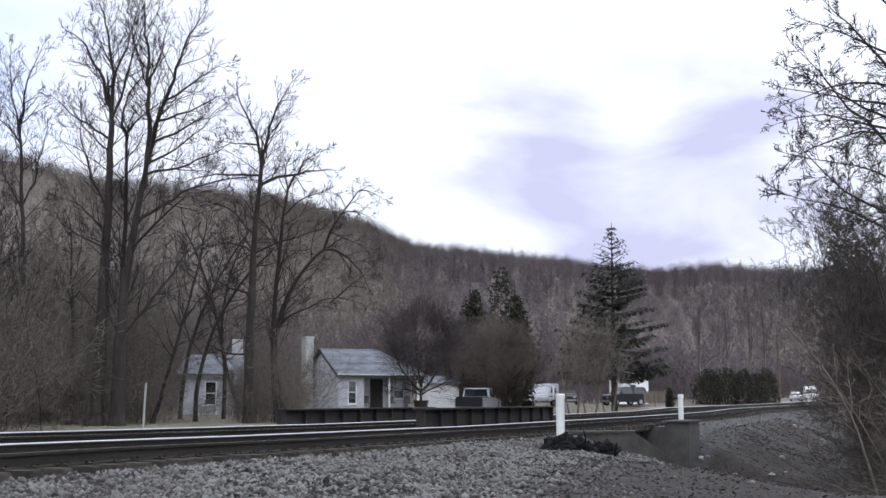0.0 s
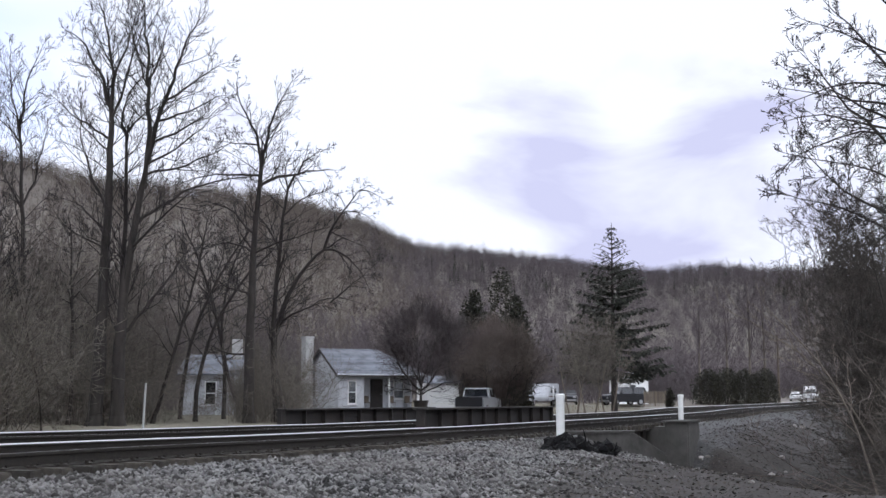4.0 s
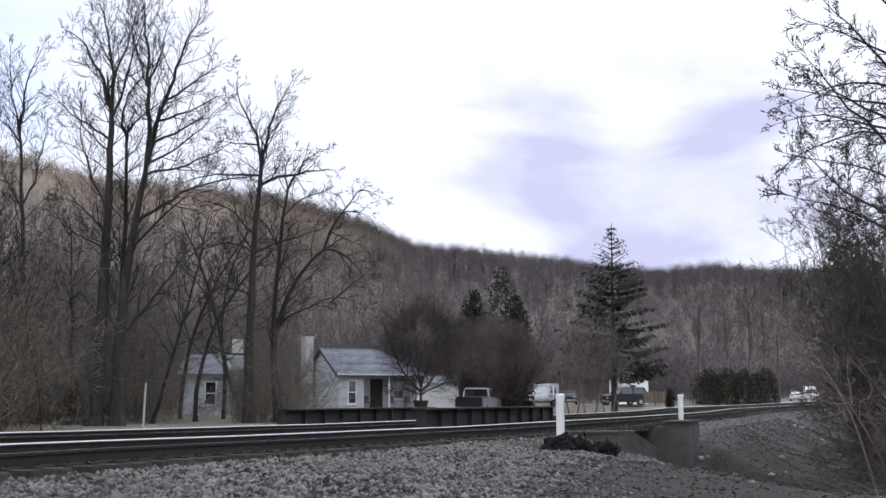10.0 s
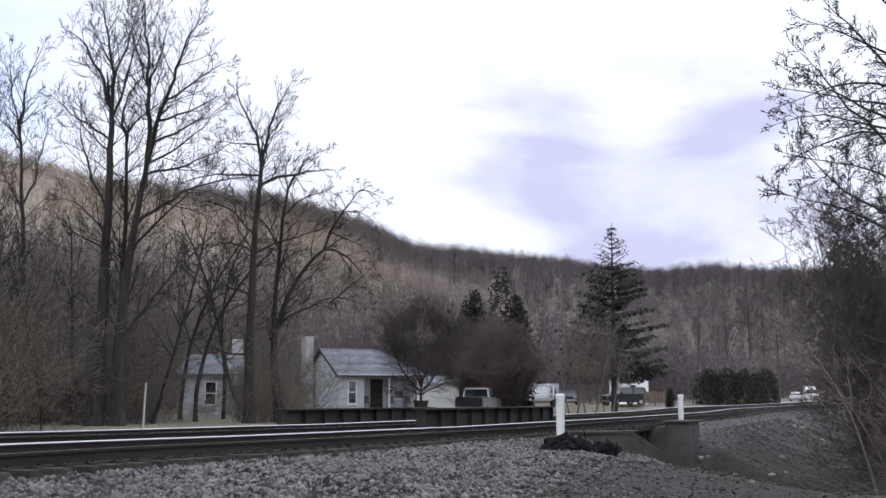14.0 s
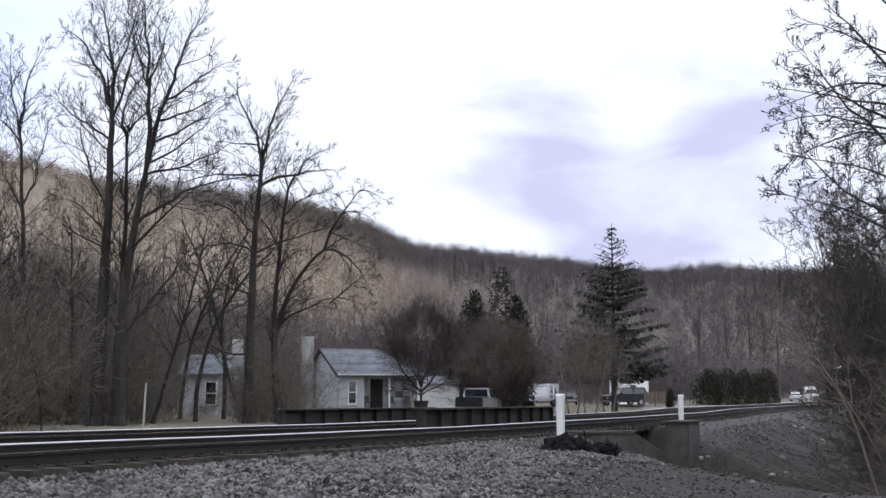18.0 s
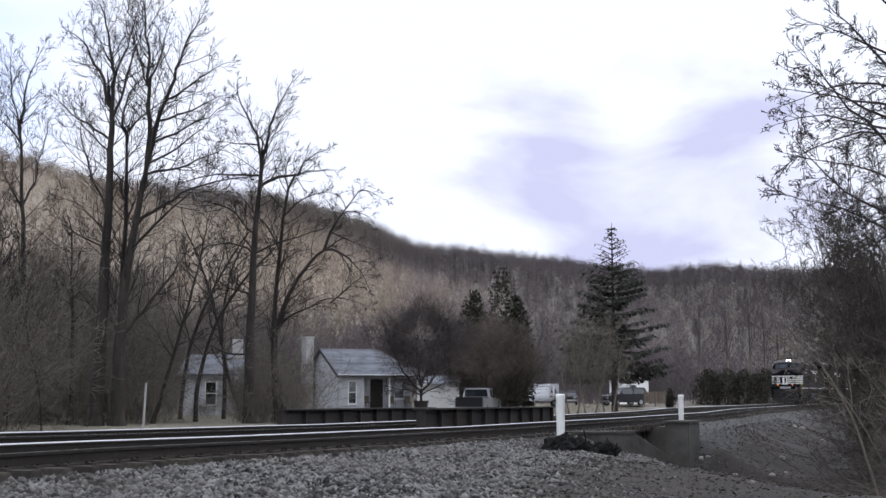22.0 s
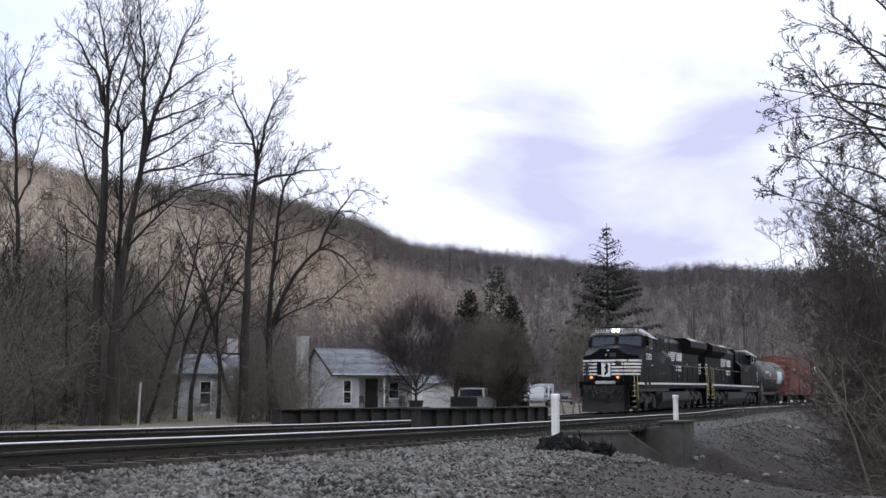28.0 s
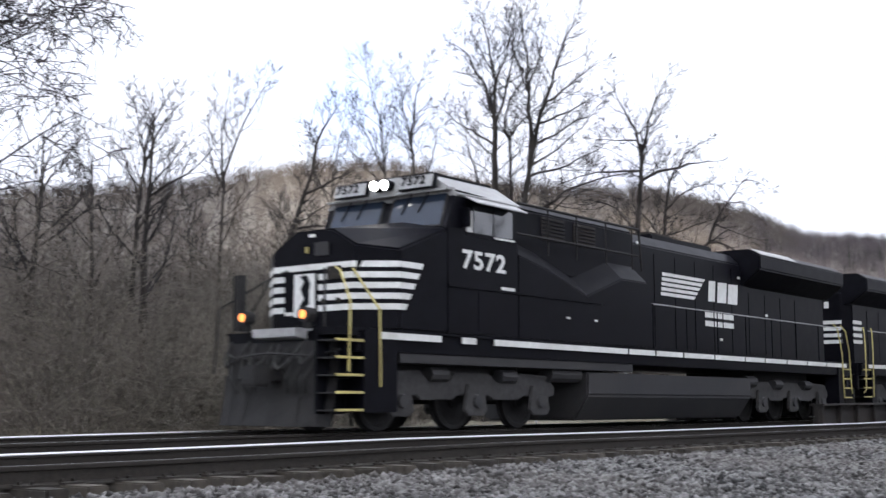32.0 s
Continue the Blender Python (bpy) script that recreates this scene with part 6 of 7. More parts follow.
# plank fence by the spruce
e = place("plank_fence", 18.00, 112, 0.26, 0, label="low weathered plank fence beside the spruce", category="fence")
for k in range(3):
    part("post", Solid().box(k * 0.95 - 0.05, k * 0.95 + 0.05, 0, 0.1, -0.2, 1.2), WOODFENCE, e)
first = None
for k in range(12):
    if first is None:
        ob = first = part("board", Solid().box(0, 0.14, -0.03, 0.0, 0.08, 1.12), WOODFENCE, e)
    else:
        ob = new("board", first.data)
        ob.parent = e
    ob.matrix_basis = pose(0.165 * k, 0, 0)

# pale far road beside the lawn
road = tagged(new("road"), "pale gravel lane across the lawn", "road", kind="structure")
road_s = Solid()
pts = [(18.96, 118), (26.58, 132), (37.47, 152), (51.45, 185), (63.67, 215)]
top, low = [], []
for x, y in pts:
    top.append([(x - 1.6, y + 1.2, h(x - 1.6, y + 1.2) + 0.05), (x + 1.6, y - 1.2, h(x + 1.6, y - 1.2) + 0.05), (x + 1.6, y - 1.2, h(x + 1.6, y - 1.2) - 0.25), (x - 1.6, y + 1.2, h(x - 1.6, y + 1.2) - 0.25)])
part("surface", road_s.loft(top), surface("pale_lane_gravel", (0.2, 0.19, 0.17), (0.32, 0.3, 0.27), 0.95, 0, 6), road)

# ---- the train ----
# x runs back from the leading coupler, the camera's side is -y, z is up from the rail
def words(name, text, size, material, parent, m, depth=0.006, label=""):
    cu = bpy.data.curves.new(name, "FONT")
    cu.body, cu.size, cu.extrude, cu.offset = text, size, depth, 0.026 * size
    cu.space_character = 1.12
    cu.align_x, cu.align_y = "LEFT", "BOTTOM"
    tmp = bpy.data.objects.new(name, cu)
    me = bpy.data.meshes.new_from_object(tmp)
    bpy.data.objects.remove(tmp)
    bpy.data.curves.remove(cu)
    me.materials.clear()
    me.materials.append(material)
    ob = new(name, me)
    ob.parent = parent
    ob.matrix_basis = m
    if label:
        ob["label"] = label
    return ob


SIDE = Matrix(((1, 0, 0, 0), (0, 0, -1, 0), (0, 1, 0, 0), (0, 0, 0, 1)))      # lettering that reads from -y
FRONT = Matrix(((0, 0, -1, 0), (-1, 0, 0, 0), (0, 1, 0, 0), (0, 0, 0, 1)))    # lettering that reads from -x


def wheel_solid(r=0.53):
    sol = Solid()
    ring = lambda rr, y: [(rr * math.cos(i * math.pi / 14), y, rr * math.sin(i * math.pi / 14)) for i in range(28)]
    return sol.loft([ring(r + 0.03, 0.07), ring(r + 0.03, 0.045), ring(r, 0.035), ring(r, -0.06), ring(r - 0.07, -0.065), ring(r - 0.11, -0.03), ring(0.16, -0.035), ring(0.13, -0.08)])


def add_wheels(parent, xs, r=0.53, spin=None):
    """A wheelset a time: axle, two wheels; kept to be turned as the train rolls."""
    sets = []
    first = None
    for x in xs:
        ax = part("axle", Solid().rod((0, -0.75, 0), (0, 0.75, 0), 0.09, None, 10), GRIME, parent)
        ax.matrix_basis = pose(x, 0, r)
        for sgn in (-1, 1):
            if first is None:
                w = first = part("wheel", wheel_solid(r), GRIME, ax)
            else:
                w = new("wheel", first.data)
                w.parent = ax
            w.matrix_basis = pose(0, sgn * 0.72, 0, 0, 0, 0 if sgn < 0 else 180)
        sets.append((ax, x, r))
    return sets


def truck_frame(parent, xs):
    """Cast side frames with journal boxes, springs and brake cylinders."""
    a, b = xs[0], xs[-1]
    for sgn in (-1, 1):
        y0, y1 = (-1.22, -1.0) if sgn < 0 else (1.0, 1.22)
        out = [(a - 0.62, 0.78), (a - 0.4, 0.98), (a + 0.55, 1.02), (a + 0.8, 0.86), (xs[1] - 0.75, 0.84), (xs[1] - 0.5, 1.0), (xs[1] + 0.5, 1.0), (xs[1] + 0.75, 0.84), (b - 0.8, 0.86), (b - 0.55, 1.02), (b + 0.4, 0.98), (b + 0.62, 0.78), (b + 0.62, 0.62), (b + 0.42, 0.58)]
        low = [(b - 0.45, 0.60), (b - 0.62, 0.52), (xs[1] + 0.62, 0.52), (xs[1] + 0.45, 0.6), (xs[1] - 0.45, 0.6), (xs[1] - 0.62, 0.52), (a + 0.62, 0.52), (a + 0.45, 0.6), (a - 0.42, 0.58), (a - 0.62, 0.62)]
        fr = part("side_frame", Solid().prism(out + low, y0, y1), TRUCKGREY, parent, "dusty grey cast side frame", bevel=0.02)
        for x in xs:
            yo = -1.30 if sgn < 0 else 1.30
            jb = part("journal_box", Solid().prism([(x - 0.24, 0.24), (x + 0.24, 0.24), (x + 0.34, 0.34), (x + 0.24, 0.80), (x - 0.24, 0.80), (x - 0.34, 0.34)], min(yo, y0 if sgn < 0 else y1), max(yo, y0 if sgn < 0 else y1)), TRUCKGREY, fr, bevel=0.02)
            part("cap", Solid().rod((x, yo, 0.5), (x, yo + sgn * 0.05, 0.5), 0.13, 0.11, 12), TANKGREY, fr)
        for x in (a + 1.0, xs[1] + 1.0):
            part("brake_cylinder", Solid().rod((x - 0.2, sgn * 1.2, 0.95), (x + 0.28, sgn * 1.2, 0.95), 0.13, None, 10), TANKGREY, fr)
        part("sand_pipe", Solid().path([(a - 0.75, sgn * 1.0, 0.95), (a - 0.75, sgn * 0.8, 0.4), (a - 0.62, sgn * 0.76, 0.1)], 0.025), GRIME, fr)


def shell(parent, name, rings, material, label="", bevel=0.02):
    return part(name, Solid().loft(rings), material, parent, label, bevel=bevel)


def handrail(parent, xs, y, z0, z1, material=None):
    """Top rail and posts along the walkway."""
    part("handrail", Solid().path([(xs[0], y, z1), (xs[-1], y, z1)], 0.014), material or ROOFGREY, parent)
    for x in xs:
        part("handrail_post", Solid().rod((x, y, z0), (x, y, z1), 0.014, None, 6), material or BLACK, parent)


def locomotive(name, label, flip, number):
    """A wide-nosed six-axle diesel. flip: it runs long hood first."""
    ln = 23.3
    e = tagged(new(name), label, "locomotive", "locomotives")
    sills = part("underframe", Solid().box(1.12, 22.8, -1.46, 1.46, 1.27, 1.60), BLACK, e, bevel=0.02)
    part("walkway_deck", Solid().box(1.12, 22.82, -1.5, 1.5, 1.60, 1.64), BLACK, e)
    # white sill line in lengths
    cuts = [1.62, 3.25, 3.75, 4.25, 4.72, 9.6, 10.8, 12.1, 13.7, 15.4, 16.6, 18.0, 19.4, 20.8, 22.4]
    for a, b in zip(cuts, cuts[1:]):
        if (a, b) in ((3.25, 3.75), (4.25, 4.72)):
            continue
        for y in (-1, 1):
            part("sill_stripe", Solid().box(a + 0.04, b - 0.04, y * 1.512 - 0.008, y * 1.512 + 0.008, 1.485, 1.595), PAINT_W, e, "white sill stripe")
    # nose
    F, C, K, T = 1.62, 2.12, 3.42, 1.64
    sol = Solid()
    v = [(F, -0.9, T), (F, 0.9, T), (C, 1.5, T), (K, 1.5, T), (K, -1.5, T), (C, -1.5, T),
         (F + 0.02, -0.95, 3.06), (F + 0.02, -0.42, 3.36), (F + 0.02, 0.42, 3.36), (F + 0.02, 0.95, 3.06), (C, 1.5, 2.98), (K, 1.5, 3.46), (K, 0.5, 3.66), (K, -0.5, 3.66), (K, -1.5, 3.46), (C, -1.5, 2.98)]
    f = [(0, 6, 7, 8, 9, 1), (1, 9, 10, 2), (2, 10, 11, 3), (0, 5, 15, 6), (5, 4, 14, 15), (7, 13, 12, 8), (8, 12, 11, 9), (9, 11, 10), (7, 6, 14, 13), (6, 15, 14), (3, 11, 12, 13, 14, 4), (0, 1, 2, 3, 4, 5)]
    nose = part("nose", sol.add(v, f), BLACK, e, bevel=0.035)
    # nose stripes wrap the front, the cheeks and a little of the side
    for i in range(5):
        z1 = 2.78 - i * 0.175
        z0 = z1 - 0.10
        end = 2.74 - i * 0.105
        yb = 0.012
        part("nose_stripe", Solid().loft([[(F - 0.012, y, z0), (F - 0.012, y, z1), (F + 0.004, y, z1), (F + 0.004, y, z0)] for y in (-0.9, 0.9)]), PAINT_W, nose, "white nose stripe")
        for sg in (-1, 1):
            part("nose_stripe", Solid().loft([[(F - 0.012, sg * 0.902, z0), (F - 0.012, sg * 0.902, z1), (C - 0.008, sg * 1.508, z1), (C - 0.008, sg * 1.508, z0)],
                                              [(F + 0.02, sg * 0.89, z0), (F + 0.02, sg * 0.89, z1), (C + 0.02, sg * 1.49, z1), (C + 0.02, sg * 1.49, z0)]]), PAINT_W, nose, "white nose stripe")
            part("nose_stripe", Solid().loft([[(C, sg * 1.512, z0), (C, sg * 1.512, z1), (end, sg * 1.512, z1), (end - 0.06, sg * 1.512, z0)],
                                              [(C, sg * 1.496, z0), (C, sg * 1.496, z1), (end, sg * 1.496, z1), (end - 0.06, sg * 1.496, z0)]]), PAINT_W, nose, "white nose stripe")
    part("nose_door", Solid().box(F - 0.03, F, -0.15, 0.62, 1.75, 2.66), BLACK, nose, "black nose door with a white emblem panel", bevel=0.01)
    part("emblem_panel", Solid().box(F - 0.042, F - 0.03, -0.10, 0.38, 1.90, 2.62), PAINT_W, nose, "white emblem panel")
    part("emblem_mark", Solid().loft([[(F - 0.050, y, z) for y, z in ((0.20, 1.93), (0.24, 2.08), (0.14, 2.2), (0.22, 2.36), (0.14, 2.5), (0.24, 2.58), (0.08, 2.6), (0.0, 2.46), (0.03, 2.28), (0.02, 2.12), (0.12, 2.04))],
                                      [(F - 0.041, y, z) for y, z in ((0.20, 1.93), (0.24, 2.08), (0.14, 2.2), (0.22, 2.36), (0.14, 2.5), (0.24, 2.58), (0.08, 2.6), (0.0, 2.46), (0.03, 2.28), (0.02, 2.12), (0.12, 2.04))]]), BLACK, nose, "black emblem shape")
    part("emblem_bar", Solid().box(F - 0.046, F - 0.030, 0.40, 0.58, 1.93, 1.99), PAINT_W, nose)
    for y in (-0.62, -0.28):
        part("grab_lug", Solid().rod((F - 0.05, y, 2.15), (F + 0.02, y, 2.15), 0.04, None, 8), RAILRUST, nose)
    part("brake_wheel_pocket", Solid().box(F - 0.03, F + 0.01, -0.68, -0.36, 2.5, 2.72), RAILRUST, nose, "rusty recess", bevel=0.01)
    part("nose_light", Solid().box(F - 0.01, F + 0.03, -0.05, 0.08, 3.24, 3.29), PAINT_W, nose)
    part("reflector", Solid().box(F - 0.012, F + 0.01, 0.1, 0.16, 2.98, 3.08), YELLOW, nose)
    part("vent_panel", Solid().box(F - 0.014, F + 0.01, -0.38, -0.06, 2.92, 3.14), TANKGREY, nose)
    # cab
    cab = part("cab", Solid().loft([[(K - 0.02, y, 1.64), (K - 0.02, y, 3.5), (K + 0.24, y, 4.18), (5.55, y, 4.12), (5.55, y, 1.64)] for y in (-1.5, 1.5)]), BLACK, e, bevel=0.02)
    roof = part("cab_roof", Solid().loft([[(x, -1.55, 4.10), (x, -0.95, 4.50), (x, 0.95, 4.50), (x, 1.55, 4.10), (x, 1.5, 4.05), (x, -1.5, 4.05)] for x in (K + 0.2, 5.6)]), ROOFGREY, e, "pale grey sloping cab roof", bevel=0.015)
    part("roof_top", Solid().box(K + 0.25, 5.5, -0.93, 0.93, 4.49, 4.56), BLACK, e, bevel=0.02)
    part("board_housing", Solid().loft([[(K + 0.06, y, 4.2), (K + 0.3, y, 4.2), (K + 0.34, y, 4.5), (K + 0.1, y, 4.5)] for y in (-1.0, 1.0)]), ROOFGREY, e, "pale grey number board housing", bevel=0.01)
    part("visor", Solid().loft([[(K + 0.04, y, 4.16), (K + 0.3, y, 4.2), (K + 0.3, y, 4.24), (K + 0.04, y, 4.2)] for y in (-1.42, 1.42)]), ROOFGREY, e, "pale grey drip edge over the windshields", bevel=0.008)
    for y0, y1 in ((-1.18, -0.38), (0.38, 1.18)):
        nb = part("number_board", Solid().loft([[(K - 0.03, y, 4.22), (K + 0.08, y, 4.22), (K + 0.15, y, 4.49), (K + 0.04, y, 4.49)] for y in (y0, y1)]), BLACK, e, "pale number board in a dark frame", bevel=0.01)
        part("board_face", Solid().loft([[(K - 0.042, y, 4.245), (K - 0.02, y, 4.245), (K + 0.04, y, 4.468), (K + 0.018, y, 4.468)] for y in (y0 + 0.03, y1 - 0.03)]), ROOFGREY, nb, "pale board face")
        if number:
            words("road_number", number, 0.22, BLACK, nb, Matrix.Translation((K - 0.046, y1 - 0.07, 4.262)) @ FRONT @ Matrix.Rotation(radians(-14), 4, "X") @ Matrix.Diagonal((1.15, 1, 1, 1)), 0.004)
    for y in (-0.12, 0.12):
        hl = part("headlight", Solid().rod((K - 0.09, y, 4.36), (K + 0.1, y, 4.36), 0.10, None, 16), BLACK, e, "headlight can")
        part("lens", Solid().rod((K - 0.105, y, 4.36), (K - 0.092, y, 4.36), 0.088, None, 16), GLASS if flip else HEAD, hl, "" if flip else "glowing white headlight")
    # windshields, lying in the raked front
    for y0, y1 in ((-1.36, -0.09), (0.09, 1.36)):
        pt = lambda y, t, o: (K - 0.02 + 0.26 * t - o, y, 3.5 + 0.68 * t + 0.3 * o)
        wf = part("windshield_frame", Solid().loft([[pt(y0, 0.03, 0.012), pt(y0, 0.97, 0.012), pt(y1, 0.97, 0.012), pt(y1, 0.03, 0.012)], [pt(y0, 0.03, -0.02), pt(y0, 0.97, -0.02), pt(y1, 0.97, -0.02), pt(y1, 0.03, -0.02)]]), GRIME, e, "windshield rubber frame")
        i = 0.05
        part("windshield", Solid().loft([[pt(y0 + i, 0.08, 0.018), pt(y0 + i, 0.92, 0.018), pt(y1 - i, 0.92, 0.018), pt(y1 - i, 0.08, 0.018)], [pt(y0 + i, 0.08, 0.0), pt(y0 + i, 0.92, 0.0), pt(y1 - i, 0.92, 0.0), pt(y1 - i, 0.08, 0.0)]]), WINDSHIELD, wf, "bluish windshield pane")
        for q in (0.35, 0.65):
            part("wiper", Solid().path([pt(y0 + (y1 - y0) * q, 0.98, 0.05), pt(y0 + (y1 - y0) * (q + 0.12), 0.45, 0.03)], 0.012, 5), BLACK, wf)
    # side windows
    for sg in (-1, 1):
        yo = sg * 1.5
        y0, y1 = sorted((yo, yo + sg * 0.012))
        w = part("side_window", Solid().box(3.92, 5.42, y0, y1, 3.40, 4.03), BLACK, e, "cab side window")
        y0, y1 = sorted((yo, yo + sg * 0.02))
        part("sash", Solid().box(3.92, 4.10, y0, y1, 3.46, 3.84), PAINT_W, w, "white sliding sash edge")
        part("pane", Solid().box(4.14, 4.72, y0, y1, 3.46, 3.96), GLASS, w)
        part("pane", Solid().box(4.76, 5.34, y0, y1, 3.46, 3.96), GLASS, w)
        part("sill", Solid().box(4.76, 5.40, *sorted((yo, yo + sg * 0.03)), 3.41, 3.445), PAINT_W, w, "pale window sill")
        part("awning", Solid().loft([[(3.85, yo, 4.10), (5.42, yo, 4.10), (5.42, yo + sg * 0.3, 3.95), (3.85, yo + sg * 0.3, 3.95)], [(3.85, yo, 4.08), (5.42, yo, 4.08), (5.42, yo + sg * 0.3, 3.93), (3.85, yo + sg * 0.3, 3.93)]]), ROOFGREY, w, "pale sun awning over the window")
        part("mirror", Solid().box(3.80, 3.86, *sorted((yo, yo + sg * 0.16)), 3.52, 3.86), BLACK, w)
        part("cab_door_seam", Solid().box(4.3, 5.0, *sorted((yo, yo + sg * 0.008)), 1.7, 2.42), BLACK, e)
    # blower and grid compartment behind the cab
    # the V dip in the cabinet's top shapes a pale diagonal reflection
    shell(e, "equipment_cabinet", [[(x, -1.5, 1.64), (x, -1.5, 2.95 + q), (x, -1.1, 3.35 + q), (x, 1.1, 3.35 + q), (x, 1.5, 2.95 + q), (x, 1.5, 1.64)] for x, q in ((5.55, 0.25), (6.6, 0.05), (8.0, -0.35), (9.4, 0.1), (10.5, 0.1))], BLACK, "", 0.02)
    part("grid_compartment", Solid().along([(-1.12, 3.0), (-1.12, 4.18), (-0.9, 4.36), (0.9, 4.36), (1.12, 4.18), (1.12, 3.0)], 5.58, 10.55), BLACK, e, bevel=0.03)
    for sg in (-1, 1):
        y = sg * 1.42
        rails = part("grid_guard", Solid().path([(5.62, y, 4.2), (10.3, y, 4.2), (10.42, y, 3.3)], 0.028).path([(5.62, y, 3.62), (10.25, y, 3.62)], 0.024), GRIME, e, "steel guard rail round the grid")
        for x in (6.7, 7.75, 8.9, 10.0):
            part("guard_post", Solid().rod((x, y, 3.3), (x, y, 4.2), 0.02, None, 6), GRIME, rails)
        for x in (6.9, 8.1):
            part("louver_panel", Solid().box(x, x + 0.85, *sorted((sg * 1.12, sg * 1.14)), 3.66, 4.12), GIRDER, e, "dark louvre panel")
            for k in range(6):
                part("louver", Solid().box(x + 0.03, x + 0.82, *sorted((sg * 1.135, sg * 1.17)), 3.68 + k * 0.073, 3.70 + k * 0.073), BLACK, e)
        for x in (7.2, 8.25):
            part("door_latch", Solid().box(x, x + 0.12, *sorted((sg * 1.5, sg * 1.515)), 2.1, 2.14), PAINT_W, e, "white latch mark")
        part("cabinet_ledge", Solid().box(3.4, 8.6, *sorted((sg * 1.49, sg * 1.53)), 2.46, 2.5), BLACK, e)
    # engine hood
    hood = part("engine_hood", Solid().along([(-0.98, 1.64), (-0.98, 4.0), (-0.7, 4.28), (0.7, 4.28), (0.98, 4.0), (0.98, 1.64)], 10.5, 22.1), BLACK, e, bevel=0.03)
    part("exhaust_hatch", Solid().box(12.4, 15.6, -0.6, 0.6, 4.26, 4.42), BLACK, hood, bevel=0.04)
    part("exhaust_stack", Solid().box(12.9, 14.0, -0.28, 0.28, 4.4, 4.55), RAILRUST, hood, bevel=0.02)
    part("hood_end_cap", Solid().loft([[(22.1, -0.98, 1.64), (22.1, -0.98, 4.0), (22.1, 0.98, 4.0), (22.1, 0.98, 1.64)], [(22.35, -0.7, 1.64), (22.35, -0.7, 3.8), (22.35, 0.7, 3.8), (22.35, 0.7, 1.64)]]), BLACK, hood, bevel=0.02)
    wing = part("radiator_wing", Solid().along([(-1.0, 3.45), (-1.55, 3.86), (-1.55, 4.22), (-1.25, 4.40), (1.25, 4.40), (1.55, 4.22), (1.55, 3.86), (1.0, 3.45)], 16.4, 22.3), BLACK, e, "overhanging radiator housing", bevel=0.03)
    for sg in (-1, 1):
        part("wing_top_panel", Solid().loft([[(16.5, sg * 1.27, 4.405), (18.9, sg * 1.27, 4.405), (18.9, sg * 1.53, 4.245), (16.5, sg * 1.53, 4.245)], [(16.5, sg * 1.27, 4.412), (18.9, sg * 1.27, 4.412), (18.9, sg * 1.53, 4.252), (16.5, sg * 1.53, 4.252)]]), ROOFGREY, wing, "pale panel on the radiator edge")
        for k in range(10):
            x = 10.75 + k * 1.02
            part("hood_door", Solid().box(x, x + 0.98, *sorted((sg * 0.98, sg * 0.995)), 1.72, 3.3 if x > 16 else 3.85), BLACK, hood, bevel=0.006)
        handrail(e, [10.8, 12.4, 14.0, 15.6, 17.2, 18.8, 20.4, 22.2], sg * 1.46, 1.64, 2.62)
        # company mark as plain shapes: five bars with a slanted end, a block beside them
        mx = (lambda q: 28.35 - q) if flip else (lambda q: q)
        for k in range(5):
            z1 = 3.46 - k * 0.115
            st, en = 12.15 - 0.02 * k, 14.35 - 0.13 * k
            part("emblem_bar", Solid().loft([[(mx(st), sg * o, z1 - 0.075), (mx(st), sg * o, z1), (mx(en), sg * o, z1), (mx(en - 0.1), sg * o, z1 - 0.075)] for o in (1.006, 0.99)]), PAINT_W, hood, "white emblem bar")
        for x0, x1 in ((14.5, 14.85), (15.0, 15.5), (15.6, 16.15)):
            part("emblem_block", Solid().loft([[(mx(x0), sg * o, 2.94), (mx(x0 + 0.06), sg * o, 3.44), (mx(x1 + 0.06), sg * o, 3.46), (mx(x1), sg * o, 2.95)] for o in (1.006, 0.99)]), PAINT_W, hood, "white emblem block")
        for z in (2.33, 2.54):
            for x0, x1 in ((14.3, 14.75), (14.82, 15.25), (15.32, 15.9)):
                part("lettering_bar", Solid().box(*sorted((mx(x0), mx(x1))), *sorted((sg * 1.0, sg * 1.008)), z, z + 0.13), PAINT_W, hood, "white lettering bar")
        for x, z in ((10.95, 4.0), (15.1, 2.0), (16.2, 3.62), (17.9, 2.75)):
            part("safety_label", Solid().box(x, x + 0.14, *sorted((sg * 0.99, sg * 1.012)), z, z + 0.06), PAINT_W, hood)
    if number:
        words("road_number", number, 0.45, PAINT_W, cab, Matrix.Translation((3.80, -1.503, 2.73)) @ SIDE @ Matrix.Diagonal((1.36, 1, 1, 1)), 0.008, "white road number")
        part("model_bar", Solid().box(5.0, 5.42, -1.51, -1.5, 2.50, 2.56), PAINT_W, cab)
    else:
        for k in range(4):
            part("number_bar", Solid().box(3.9 + 0.33 * k, 4.12 + 0.33 * k, -1.51, -1.5, 2.82, 3.1), PAINT_W, cab, "white number bar")
        # hood end: stripes and number, leading on this unit
        for k in range(4):
            part("end_stripe", Solid().box(22.33, 22.37, -0.72, 0.72, 2.86 - 0.2 * k, 2.97 - 0.2 * k), PAINT_W, hood, "white stripe on the hood end")
            for sg in (-1, 1):
                part("end_stripe", Solid().box(21.4, 22.1, *sorted((sg * 0.985, sg * 1.0)), 2.86 - 0.2 * k, 2.97 - 0.2 * k), PAINT_W, hood, "white stripe on the hood end")
        for k in range(4):
            part("number_bar", Solid().box(22.32, 22.37, -0.4 + 0.2 * k, -0.26 + 0.2 * k, 3.36, 3.56), PAINT_W, hood)
